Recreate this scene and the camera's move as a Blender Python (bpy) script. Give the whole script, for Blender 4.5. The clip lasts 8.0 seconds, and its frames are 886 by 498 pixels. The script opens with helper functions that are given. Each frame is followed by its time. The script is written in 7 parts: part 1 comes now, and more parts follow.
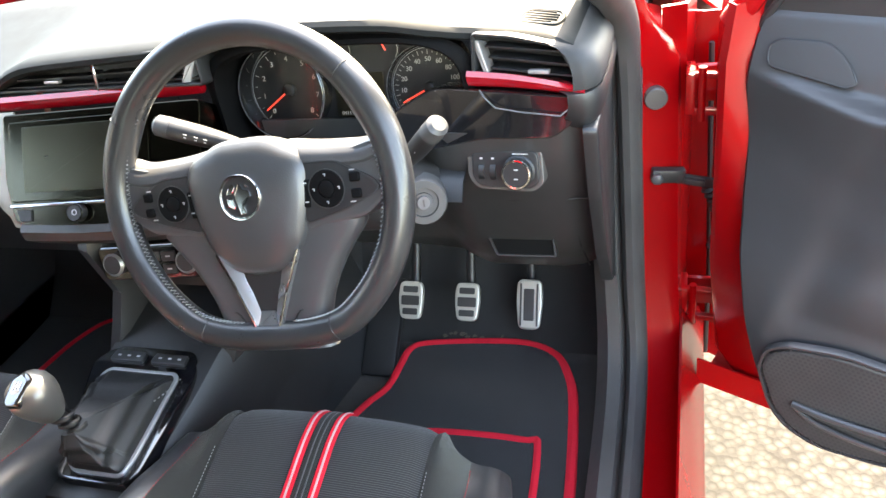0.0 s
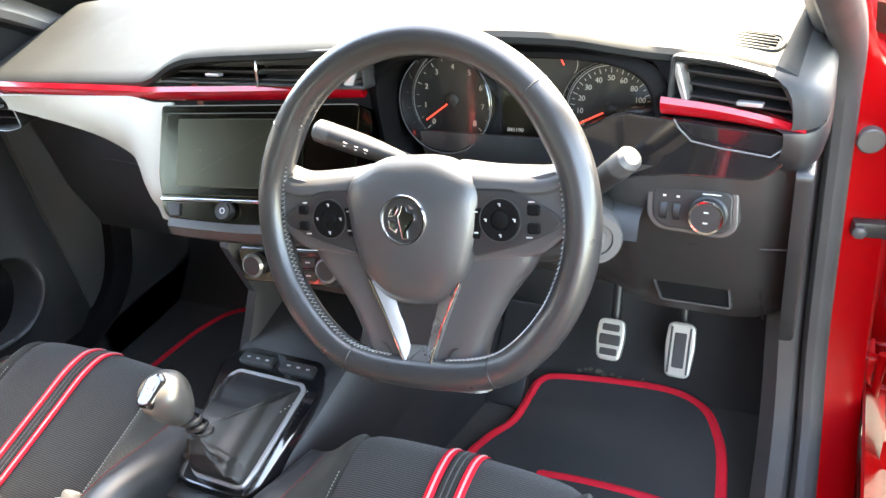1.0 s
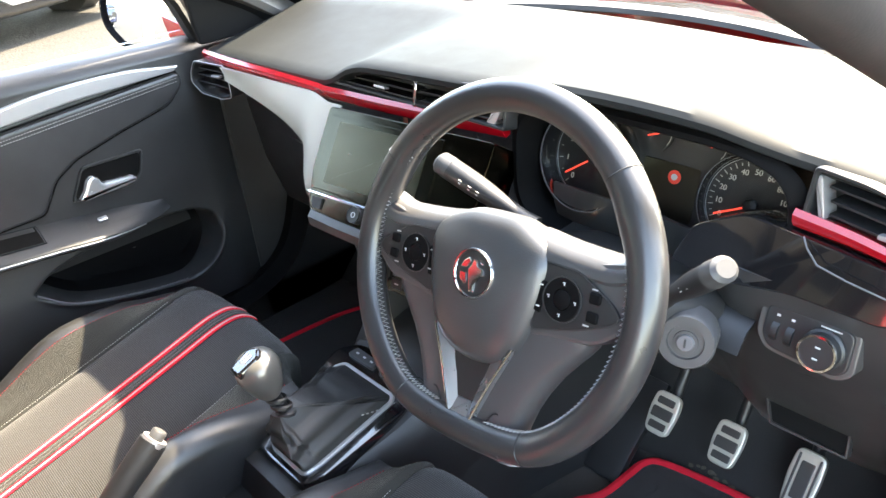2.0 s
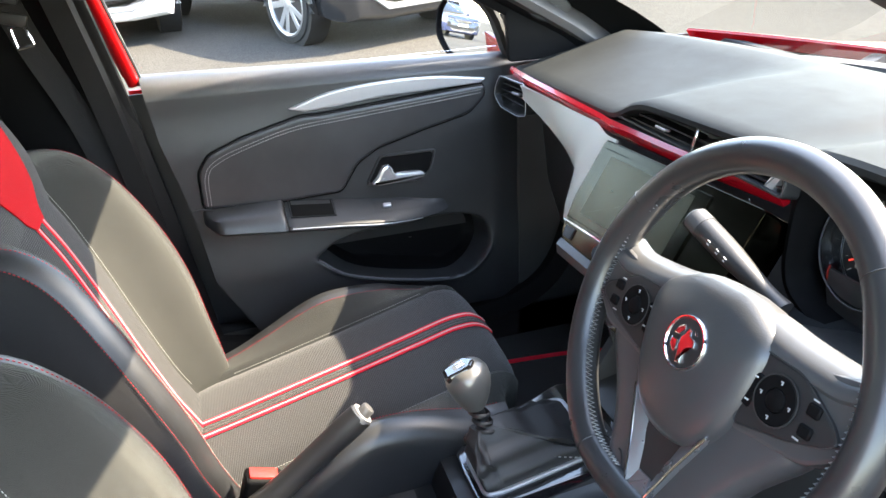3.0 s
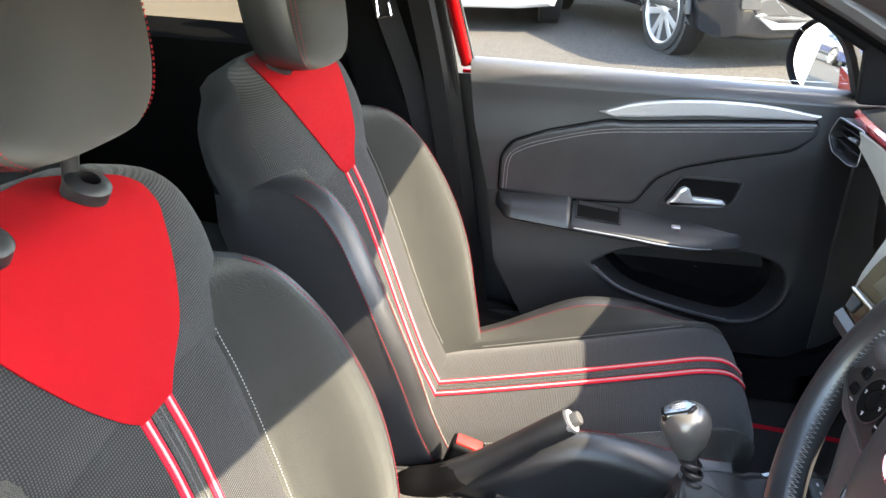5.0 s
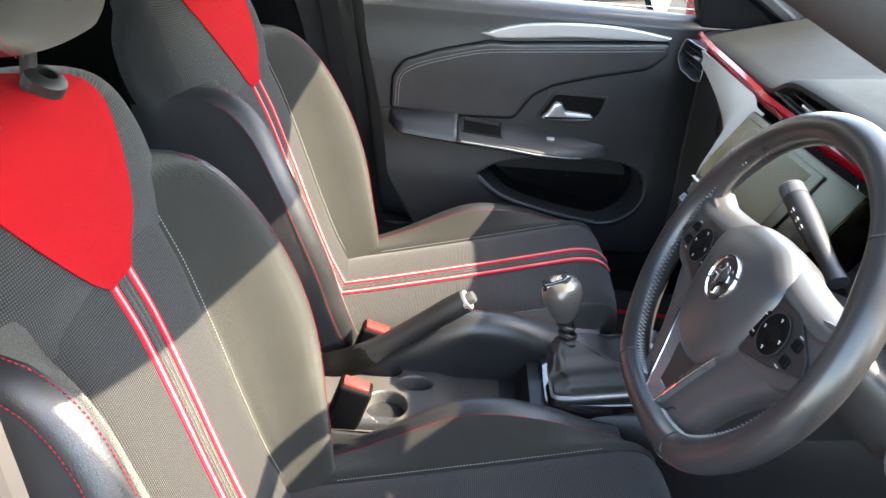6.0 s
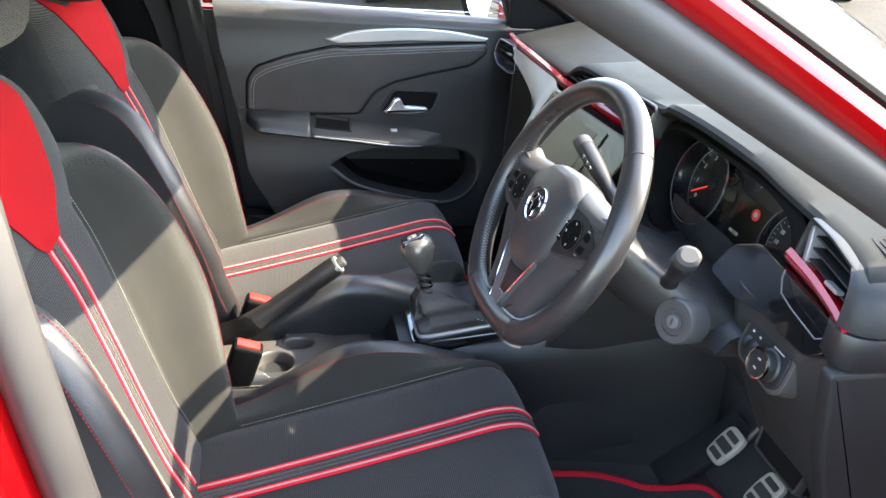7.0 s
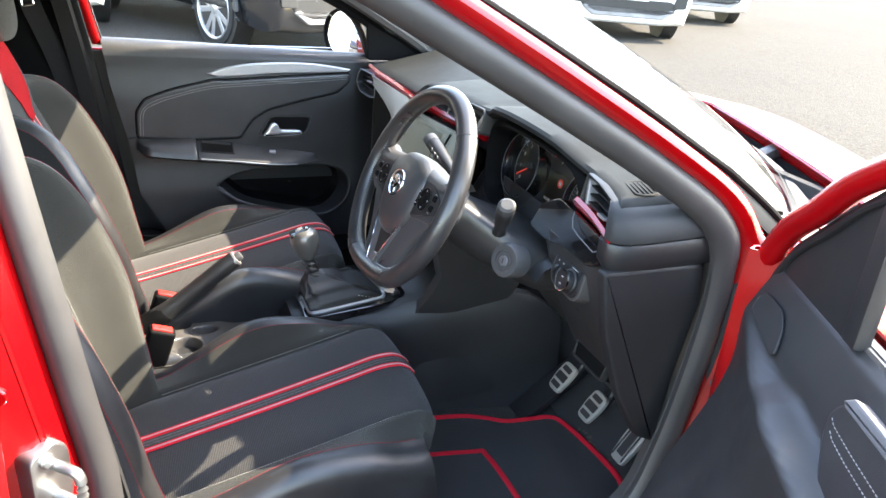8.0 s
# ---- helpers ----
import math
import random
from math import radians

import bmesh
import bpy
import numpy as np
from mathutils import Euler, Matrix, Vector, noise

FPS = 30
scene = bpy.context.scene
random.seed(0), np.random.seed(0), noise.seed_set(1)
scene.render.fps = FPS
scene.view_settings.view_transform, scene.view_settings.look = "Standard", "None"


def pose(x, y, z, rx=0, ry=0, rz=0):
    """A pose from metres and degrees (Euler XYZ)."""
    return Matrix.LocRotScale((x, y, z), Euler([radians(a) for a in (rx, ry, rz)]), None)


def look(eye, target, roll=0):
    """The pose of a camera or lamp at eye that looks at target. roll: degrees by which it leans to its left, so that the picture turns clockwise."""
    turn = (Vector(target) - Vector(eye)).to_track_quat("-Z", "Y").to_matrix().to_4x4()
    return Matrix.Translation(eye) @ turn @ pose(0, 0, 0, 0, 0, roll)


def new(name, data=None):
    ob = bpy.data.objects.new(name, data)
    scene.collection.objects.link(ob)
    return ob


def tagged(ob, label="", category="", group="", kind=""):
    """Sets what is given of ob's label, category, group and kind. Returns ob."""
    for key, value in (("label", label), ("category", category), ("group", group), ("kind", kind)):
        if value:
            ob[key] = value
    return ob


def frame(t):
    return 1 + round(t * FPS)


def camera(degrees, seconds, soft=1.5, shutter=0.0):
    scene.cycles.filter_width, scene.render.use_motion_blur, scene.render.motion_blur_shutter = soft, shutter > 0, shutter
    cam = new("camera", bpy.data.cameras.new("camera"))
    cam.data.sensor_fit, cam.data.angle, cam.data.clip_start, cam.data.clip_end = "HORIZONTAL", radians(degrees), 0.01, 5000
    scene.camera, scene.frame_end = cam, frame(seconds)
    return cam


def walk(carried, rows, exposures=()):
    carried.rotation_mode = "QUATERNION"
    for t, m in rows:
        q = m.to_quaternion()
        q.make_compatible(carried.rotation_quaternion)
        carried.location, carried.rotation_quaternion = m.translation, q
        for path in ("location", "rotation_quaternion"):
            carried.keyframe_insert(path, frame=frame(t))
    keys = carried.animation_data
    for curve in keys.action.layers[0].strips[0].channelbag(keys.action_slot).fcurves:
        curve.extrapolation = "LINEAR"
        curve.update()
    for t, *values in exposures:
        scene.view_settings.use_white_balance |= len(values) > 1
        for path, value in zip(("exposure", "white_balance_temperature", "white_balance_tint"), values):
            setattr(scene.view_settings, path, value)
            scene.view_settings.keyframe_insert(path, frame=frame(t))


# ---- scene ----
cam = camera(60.8, 8.0)
PATH = [
    (0, (0.776, -0.601, 1.274), (0.18, 0.949, 0.16), -10.3),
    (0.5, (0.692, -0.554, 1.258), (-0.024, 0.941, 0.139), -11.2),
    (1, (0.679, -0.534, 1.267), (-0.175, 0.922, 0.194), -9.7),
    (1.2, (0.685, -0.527, 1.268), (-0.24, 0.901, 0.217), -8.6),
    (2.3, (0.806, -0.395, 1.293), (-0.647, 0.588, 0.333), -3.9),
    (2.5, (0.812, -0.384, 1.297), (-0.725, 0.485, 0.358), -3.2),
    (3, (0.798, -0.353, 1.27), (-0.93, 0.152, 0.397), -2.6),
    (3.5, (0.752, -0.297, 1.247), (-1.068, -0.131, 0.433), -1.4),
    (4, (0.747, -0.272, 1.26), (-1.097, -0.457, 0.509), -0.8),
    (4.2, (0.756, -0.269, 1.27), (-1.081, -0.552, 0.53), -0.3),
    (5.3, (0.847, -0.259, 1.271), (-0.914, -0.54, 0.366), 2.4),
    (5.5, (0.875, -0.26, 1.272), (-0.879, -0.456, 0.332), 3.1),
    (6, (0.971, -0.282, 1.278), (-0.768, -0.272, 0.291), 4.1),
    (6.5, (1.081, -0.319, 1.295), (-0.652, -0.093, 0.322), 5.0),
    (7, (1.203, -0.332, 1.306), (-0.521, 0.081, 0.381), 5.2),
    (7.5, (1.395, -0.358, 1.291), (-0.309, 0.219, 0.417), 5.3),
    (8, (1.518, -0.422, 1.33), (-0.162, 0.314, 0.533), 5.4),
]
walk(cam, [(t, look(eye, target, roll)) for t, eye, target, roll in PATH],
     [(0, 4.87, 8800, 10), (0.5, 5.1, 8800, 10), (1.2, 5.25, 8800, 10), (2.5, 4.36, 7950, 10), (3.5, 4.24, 7750, 10), (6, 4.13, 7800, 10), (7, 4.08, 7750, 10), (8, 4.0, 7700, 10)])

# ---- light ----
SUN = Vector((0.09, 1.0, 0.98)).normalized()
world = bpy.data.worlds.new("sky")
scene.world = world
world.use_nodes = True
wn = world.node_tree.nodes
sky = wn.new("ShaderNodeTexSky")
sky.sky_type, sky.sun_disc = "NISHITA", False
sky.sun_elevation = math.asin(SUN.z)
sky.sun_rotation = math.atan2(SUN.x, SUN.y)
sky.dust_density, sky.air_density = 1.0, 1.0
world.node_tree.links.new(sky.outputs[0], wn["Background"].inputs[0])
wn["Background"].inputs[1].default_value = 0.15
sun_data = bpy.data.lights.new("sun", "SUN")
sun_data.energy, sun_data.angle, sun_data.color = 2.1, radians(0.55), (1.0, 0.94, 0.84)
sun = new("sun", sun_data)
sun.matrix_world = look(SUN * 30, (0, 0, 0))


# ---- materials ----
class Nodes:
    """A small wrapper that keeps node code short."""

    def __init__(self, name):
        self.m = bpy.data.materials.new(name)
        self.m.use_nodes = True
        self.n, self.l = self.m.node_tree.nodes, self.m.node_tree.links
        self.b = self.n["Principled BSDF"]
        self.coord = self.n.new("ShaderNodeTexCoord").outputs["Object"]

    def put(self, key, value):
        if hasattr(value, "links") or isinstance(value, bpy.types.NodeSocket):
            self.l.new(value, self.b.inputs[key])
        else:
            self.b.inputs[key].default_value = value
        return self

    def noise(self, scale, detail=4.0, rough=0.55):
        t = self.n.new("ShaderNodeTexNoise")
        t.inputs["Scale"].default_value, t.inputs["Detail"].default_value = scale, detail
        t.inputs["Roughness"].default_value = rough
        self.l.new(self.coord, t.inputs["Vector"])
        return t.outputs["Fac"]

    def cells(self, scale, feature="F1"):
        t = self.n.new("ShaderNodeTexVoronoi")
        t.feature = feature
        t.inputs["Scale"].default_value = scale
        self.l.new(self.coord, t.inputs["Vector"])
        return t.outputs["Distance"]

    def waves(self, scale, axis="X", distort=0.0):
        t = self.n.new("ShaderNodeTexWave")
        t.bands_direction = axis
        t.inputs["Scale"].default_value, t.inputs["Distortion"].default_value = scale, distort
        self.l.new(self.coord, t.inputs["Vector"])
        return t.outputs["Fac"]

    def ramp(self, fac, a, b, lo=0.3, hi=0.7):
        t = self.n.new("ShaderNodeValToRGB")
        e = t.color_ramp.elements
        e[0].position, e[0].color = lo, (*a, 1)
        e[1].position, e[1].color = hi, (*b, 1)
        self.l.new(fac, t.inputs[0])
        return t.outputs[0]

    def span(self, fac, lo, hi):
        t = self.n.new("ShaderNodeMapRange")
        t.inputs["To Min"].default_value, t.inputs["To Max"].default_value = lo, hi
        self.l.new(fac, t.inputs["Value"])
        return t.outputs[0]

    def mul(self, a, b, op="MULTIPLY"):
        t = self.n.new("ShaderNodeMath")
        t.operation = op
        self.l.new(a, t.inputs[0]), self.l.new(b, t.inputs[1])
        return t.outputs[0]

    def mix(self, fac, a, b):
        t = self.n.new("ShaderNodeMixRGB")
        self.l.new(fac, t.inputs[0])
        for i, c in ((1, a), (2, b)):
            if isinstance(c, tuple):
                t.inputs[i].default_value = (*c, 1)
            else:
                self.l.new(c, t.inputs[i])
        return t.outputs[0]

    def bump(self, height, strength=0.3, distance=0.001):
        t = self.n.new("ShaderNodeBump")
        t.inputs["Strength"].default_value, t.inputs["Distance"].default_value = strength, distance
        self.l.new(height, t.inputs["Height"])
        if self.b.inputs["Normal"].links:
            self.l.new(self.b.inputs["Normal"].links[0].from_socket, t.inputs["Normal"])
        self.l.new(t.outputs[0], self.b.inputs["Normal"])
        return self


def plastic(name, c, rough=0.5, grain=900, bump=0.25, spec=0.5):
    k = Nodes(name)
    k.put("Base Color", k.ramp(k.noise(7), tuple(v * 0.8 for v in c), tuple(v * 1.2 for v in c)))
    k.put("Roughness", k.span(k.noise(25, 6), rough - 0.08, rough + 0.08)).put("Specular IOR Level", spec)
    return k.bump(k.cells(grain), bump * 0.4, 0.0005).bump(k.noise(60), 0.03, 0.002).m


def ribbed(name, c):
    """Soft plastic with fine level ribs."""
    k = Nodes(name)
    k.put("Base Color", k.ramp(k.noise(7), tuple(v * 0.85 for v in c), tuple(v * 1.15 for v in c)))
    k.put("Roughness", k.span(k.noise(25, 6), 0.50, 0.62)).put("Specular IOR Level", 0.25)
    return k.bump(k.waves(420, "Z", 0.5), 0.25, 0.0003).bump(k.noise(300, 3), 0.15, 0.0005).m


def gloss(name, c, rough=0.06, coat=1.0, metal=0.0):
    k = Nodes(name)
    k.put("Base Color", k.ramp(k.noise(3), tuple(v * 0.92 for v in c), tuple(v * 1.08 for v in c)))
    k.put("Roughness", k.span(k.noise(40, 8), rough, rough + 0.08)).put("Metallic", metal)
    k.put("Coat Weight", coat).put("Coat Roughness", 0.03)
    return k.bump(k.noise(18), 0.02, 0.002).m


def metal(name, c, rough=0.2):
    k = Nodes(name)
    k.put("Base Color", k.ramp(k.noise(9), tuple(v * 0.9 for v in c), c)).put("Metallic", 1.0)
    return k.put("Roughness", k.span(k.noise(60, 6), rough * 0.7, rough * 1.4)).m


def leather(name, c, rough=0.42):
    k = Nodes(name).put("Specular IOR Level", 0.62)
    k.put("Base Color", k.ramp(k.noise(12), tuple(v * 0.75 for v in c), tuple(v * 1.25 for v in c)))
    k.put("Roughness", k.span(k.noise(30, 6), rough - 0.08, rough + 0.1))
    return k.bump(k.cells(420, "DISTANCE_TO_EDGE"), 0.35, 0.0006).bump(k.noise(35), 0.15, 0.003).m


def cloth(name, c, c2, scale, kind="mesh"):
    """Woven cloth: a raised mesh with dark holes, or a fine plain weave."""
    k = Nodes(name)
    if kind == "mesh":
        w = k.mul(k.waves(scale, "X", 0.25), k.waves(scale, "Z", 0.25))
        k.put("Base Color", k.ramp(w, c2, c, 0.1, 0.6))
    elif kind == "rib":
        w = k.mul(k.waves(scale, "Y", 0.25), k.span(k.waves(scale * 1.6, "X", 0.25), 0.6, 1.0))
        k.put("Base Color", k.ramp(w, c2, c, 0.1, 0.6))
    else:
        w = k.mul(k.waves(scale, "DIAGONAL", 1.5), k.noise(scale * 2, 2), "ADD")
        k.put("Base Color", k.mix(k.noise(14), c2, c))
    k.put("Roughness", 0.92).put("Specular IOR Level", 0.2)
    k.put("Sheen Weight", 0.14).put("Sheen Roughness", 0.4).put("Sheen Tint", tuple(v / max(c) for v in c) + (1.0,))
    return k.bump(w, 0.6, 0.0012).bump(k.noise(16), 0.12, 0.006).m


def plush(name, c, scale=700):
    k = Nodes(name)
    n = k.noise(scale, 6, 0.8)
    k.put("Base Color", k.mix(k.noise(9, 6), tuple(v * 0.55 for v in c), tuple(v * 1.5 for v in c)))
    k.put("Roughness", 1.0).put("Specular IOR Level", 0.05).put("Sheen Weight", 0.15)
    return k.bump(n, 0.9, 0.003).m


DASH = plastic("dash_soft_plastic", (0.015, 0.0168, 0.0172), 0.62, 800, 0.35, 0.12)
RIBBED = ribbed("ribbed_soft_plastic", (0.030, 0.031, 0.032))
TRIM = plastic("hard_trim_plastic", (0.024, 0.024, 0.0245), 0.38, 1000, 0.2, 0.58)
LINING = plastic("moulded_lining_plastic", (0.0195, 0.020, 0.021), 0.45, 900, 0.2, 0.48)
DARK = plastic("dark_plastic", (0.013, 0.0135, 0.0145), 0.46, 900, 0.2, 0.5)
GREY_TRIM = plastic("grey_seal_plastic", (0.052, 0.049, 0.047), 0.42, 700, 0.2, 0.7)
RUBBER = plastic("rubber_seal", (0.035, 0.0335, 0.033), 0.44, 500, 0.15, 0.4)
# Near-black; on the passenger's pillars, seal and linings it paints in shade.
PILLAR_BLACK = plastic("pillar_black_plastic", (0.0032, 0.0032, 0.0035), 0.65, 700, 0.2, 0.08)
# Near-black: shade painted into slots and hollows; also black seals and borders.
VOID = plastic("deep_slot", (0.004, 0.004, 0.004), 0.9, 900, 0.05, 0.1)
GLOSS = gloss("piano_black", (0.006, 0.006, 0.007))
RED_TRIM = gloss("red_gloss_trim", (0.32, 0.003, 0.009), 0.18, 0.6)
PAINT = gloss("red_body_paint", (0.25, 0.001, 0.0024), 0.2, 0.25)
PANEL = gloss("satin_silver_panel", (0.29, 0.275, 0.232), 0.5, 0.0, 0.0)
SILVER = gloss("satin_silver_trim", (0.40, 0.40, 0.405), 0.30, 0.1, 0.65)
HANDLE = gloss("bright_satin_metal", (0.46, 0.46, 0.46), 0.22, 0.3, 0.7)
SATIN_TRIM = plastic("pale_satin_plastic", (0.10, 0.10, 0.105), 0.3, 1000, 0.1)
STALK_GREY = plastic("stalk_grey_plastic", (0.05, 0.05, 0.051), 0.45, 900, 0.2, 0.4)
CHROME = metal("chrome", (0.78, 0.78, 0.8), 0.08)
BRUSHED = gloss("brushed_steel", (0.46, 0.44, 0.385), 0.4, 0.0, 0.5)
HEAD_SKIN = cloth("charcoal_fine_cloth", (0.033, 0.032, 0.030), (0.026, 0.025, 0.024), 900, "plain")
LEATHER = leather("black_leather", (0.0185, 0.019, 0.0205), 0.38)
WHEEL_LEATHER = plastic("worn_wheel_leather", (0.024, 0.024, 0.025), 0.30, 1500, 0.12, 0.6)
BOLSTER_SKIN = leather("black_leatherette", (0.0165, 0.0172, 0.0185), 0.40)
MESH = cloth("black_mesh_cloth", (0.046, 0.046, 0.045), (0.014, 0.014, 0.0145), 115)
RIB_CLOTH = cloth("black_ribbed_cloth", (0.042, 0.042, 0.042), (0.016, 0.016, 0.0165), 112, "rib")
CLOTH = cloth("charcoal_cloth", (0.029, 0.0295, 0.027), (0.022, 0.0225, 0.0205), 900, "plain")
SIDE_CLOTH = cloth("black_side_cloth", (0.026, 0.026, 0.027), (0.019, 0.019, 0.020), 900, "plain")
RED_CLOTH = cloth("red_cloth", (0.38, 0.002, 0.007), (0.33, 0.002, 0.006), 700, "plain")
RED_BRAID = cloth("red_braid", (0.85, 0.025, 0.05), (0.7, 0.012, 0.03), 900, "plain")
WHITE_BRAID = cloth("pale_braid", (0.74, 0.46, 0.43), (0.6, 0.33, 0.32), 900, "plain")
THREAD_RED = cloth("red_thread", (0.42, 0.02, 0.03), (0.3, 0.01, 0.02), 1500, "plain")
THREAD_GREY = cloth("grey_thread", (0.42, 0.42, 0.41), (0.32, 0.32, 0.31), 1500, "plain")
THREAD_DIM = cloth("dim_grey_thread", (0.13, 0.13, 0.128), (0.09, 0.09, 0.088), 1500, "plain")
CARPET = plush("black_carpet", (0.028, 0.027, 0.026))
MAT_PILE = plush("mat_pile", (0.021, 0.020, 0.020), 900)
DUST = plush("pale_dust", (0.075, 0.066, 0.050), 900)
EARTH = plush("tan_earth", (0.062, 0.038, 0.015), 60)
HEADLINER = plush("dark_headliner", (0.06, 0.06, 0.058), 500)
WEBBING = cloth("belt_webbing", (0.018, 0.018, 0.019), (0.012, 0.012, 0.013), 500, "plain")
WHITE_PRINT = plastic("white_print", (0.42, 0.42, 0.42), 0.5)
RED_PRINT = plastic("red_needle", (0.75, 0.05, 0.03), 0.4)


def backlit(name, c, power):
    """Printing on the instruments, lit from behind while the ignition is on."""
    k = Nodes(name)
    k.put("Base Color", (*c, 1)).put("Roughness", 0.5).put("Emission Color", (*c, 1)).put("Emission Strength", power)
    return k.m


LIT_WHITE = backlit("lit_white_figures", (0.28, 0.28, 0.27), 0.02)
LIT_RED = backlit("lit_red_needle", (0.85, 0.07, 0.05), 0.06)
BUCKLE_RED = plastic("red_buckle_plastic", (0.34, 0.02, 0.014), 0.35)
DIAL = plastic("dial_face", (0.01, 0.01, 0.011), 0.45, 600, 0.05)
def screen_sheen(name, c, rough):
    """Glossy display glass, as dark metal whose yellowish base paints in a beige reflection."""
    k = Nodes(name)
    k.put("Base Color", (*c, 1)).put("Roughness", k.span(k.noise(30, 5), rough, rough + 0.05))
    return k.put("Metallic", 1.0).m


# The beige of the reflection is put into these base colours.
LCD = screen_sheen("screen_glass", (0.058, 0.054, 0.037), 0.26)
LCD_EDGE = screen_sheen("screen_border", (0.044, 0.041, 0.029), 0.14)
WHITE_PAINT = gloss("white_car_paint", (0.78, 0.78, 0.78), 0.2)
BLACK_PAINT = gloss("black_car_paint", (0.012, 0.012, 0.013), 0.12)
TYRE = plastic("tyre_rubber", (0.02, 0.02, 0.02), 0.8, 200, 0.3, 0.3)
TINT = gloss("tinted_glass", (0.01, 0.012, 0.012), 0.03)
PLATE = plastic("plate_white", (0.75, 0.75, 0.72), 0.4)


def clear(name, tint=(1, 1, 1)):
    k = Nodes(name)
    k.put("Base Color", (*tint, 1)).put("Transmission Weight", 1.0).put("Roughness", 0.0).put("IOR", 1.08)
    k.put("Specular IOR Level", 0.5)
    return k.m


GLASS = clear("clear_glass")


def sheet_glass(name="windscreen_glass", least=0.07):
    """Thin window glass: clear, with real surface reflection growing at grazing angles."""
    k = Nodes(name)
    see = k.n.new("ShaderNodeBsdfTransparent")
    see.inputs[0].default_value = (0.93, 0.95, 0.94, 1)
    shine = k.n.new("ShaderNodeBsdfGlossy")
    shine.inputs["Roughness"].default_value = 0.02
    edge = k.n.new("ShaderNodeLayerWeight")
    edge.inputs["Blend"].default_value = 0.5
    steep = k.n.new("ShaderNodeMath")
    steep.operation, steep.inputs[1].default_value = "POWER", 4.5
    share = k.n.new("ShaderNodeMath")
    share.operation, share.inputs[1].default_value, share.inputs[2].default_value = "MULTIPLY_ADD", 1.0 - least, least
    k.l.new(edge.outputs["Facing"], steep.inputs[0])
    k.l.new(steep.outputs[0], share.inputs[0])
    both = k.n.new("ShaderNodeMixShader")
    k.l.new(share.outputs[0], both.inputs[0])
    k.l.new(see.outputs[0], both.inputs[1])
    k.l.new(shine.outputs[0], both.inputs[2])
    k.l.new(both.outputs[0], k.n["Material Output"].inputs[0])
    return k.m


GLASS_SHEET = sheet_glass()
LENS_SHEET = sheet_glass("coated_instrument_lens", 0.025)
MIRROR = metal("mirror_glass", (0.80, 0.81, 0.81), 0.008)


def tarmac():
    k = Nodes("pale_tarmac")
    chips = k.cells(55)
    big = k.noise(0.35, 5)
    c = k.mix(k.span(chips, 0, 1.6), (0.080, 0.077, 0.069), (0.022, 0.021, 0.019))
    c = k.mix(k.span(big, -0.3, 1.0), c, (0.052, 0.050, 0.045))
    c = k.mix(k.span(k.noise(9, 8, 0.75), -0.6, 1.0), c, (0.056, 0.054, 0.048))
    k.put("Base Color", c).put("Roughness", 0.95).put("Specular IOR Level", 0.1)
    return k.bump(chips, 0.6, 0.006).bump(k.noise(3), 0.2, 0.02).m


TARMAC = tarmac()
RENDERED = plastic("white_render", (0.7, 0.69, 0.66), 0.8, 60, 0.2)
CLADDING = plastic("pale_boards", (0.16, 0.152, 0.13), 0.7, 40, 0.1)


# ---- mesh helpers ----
def smoothstep(a):
    a = min(1.0, max(0.0, a))
    return a * a * (3 - 2 * a)


def lerp_table(rows, x):
    """Smooth value from rows of (key, value, ...) in rising key order."""
    if x <= rows[0][0]:
        return rows[0][1]
    for (a, va), (b, vb) in zip(rows, rows[1:]):
        if x <= b:
            return va + (vb - va) * (x - a) / (b - a)
    return rows[-1][1]


def curve_table(rows, x):
    """As lerp_table, with a Catmull-Rom glide."""
    ks = [r[0] for r in rows]
    if x <= ks[0]:
        return rows[0][1]
    if x >= ks[-1]:
        return rows[-1][1]
    i = max(j for j in range(len(ks) - 1) if ks[j] <= x)
    p1, p2 = rows[i], rows[i + 1]
    h = p2[0] - p1[0]
    p0 = rows[i - 1] if i else (p1[0] - h, p1[1])
    p3 = rows[i + 2] if i + 2 < len(rows) else (p2[0] + h, p2[1])
    m1 = (p2[1] - p0[1]) / (p2[0] - p0[0]) * h
    m2 = (p3[1] - p1[1]) / (p3[0] - p1[0]) * h
    t = (x - p1[0]) / h
    return ((2 * t**3 - 3 * t**2 + 1) * p1[1] + (t**3 - 2 * t**2 + t) * m1
            + (-2 * t**3 + 3 * t**2) * p2[1] + (t**3 - t**2) * m2)


def spread(a, b, n):
    return [a + (b - a) * i / (n - 1) for i in range(n)]


def glide(points, n=6):
    """A smooth line of n steps a span through the given points."""
    pts = [Vector(p) for p in points]
    out = []
    for i in range(len(pts) - 1):
        p0 = pts[i - 1] if i else pts[i] * 2 - pts[i + 1]
        p3 = pts[i + 2] if i + 2 < len(pts) else pts[i + 1] * 2 - pts[i]
        p1, p2 = pts[i], pts[i + 1]
        for j in range(n):
            t = j / n
            out.append(0.5 * (2 * p1 + (p2 - p0) * t + (2 * p0 - 5 * p1 + 4 * p2 - p3) * t * t
                              + (3 * p1 - p0 - 3 * p2 + p3) * t**3))
    return out + [pts[-1]]


def thing(name, label, category, at=(0, 0, 0), group="", kind=""):
    return tagged_at(new(name), at, label, category, group, kind)


def tagged_at(ob, at, label, category, group, kind):
    ob.location = at
    return tagged(ob, label, category, group, kind)


def origin_of(ob):
    p = Vector(ob.location)
    return p + origin_of(ob.parent) + ob.matrix_parent_inverse.translation if ob.parent else p


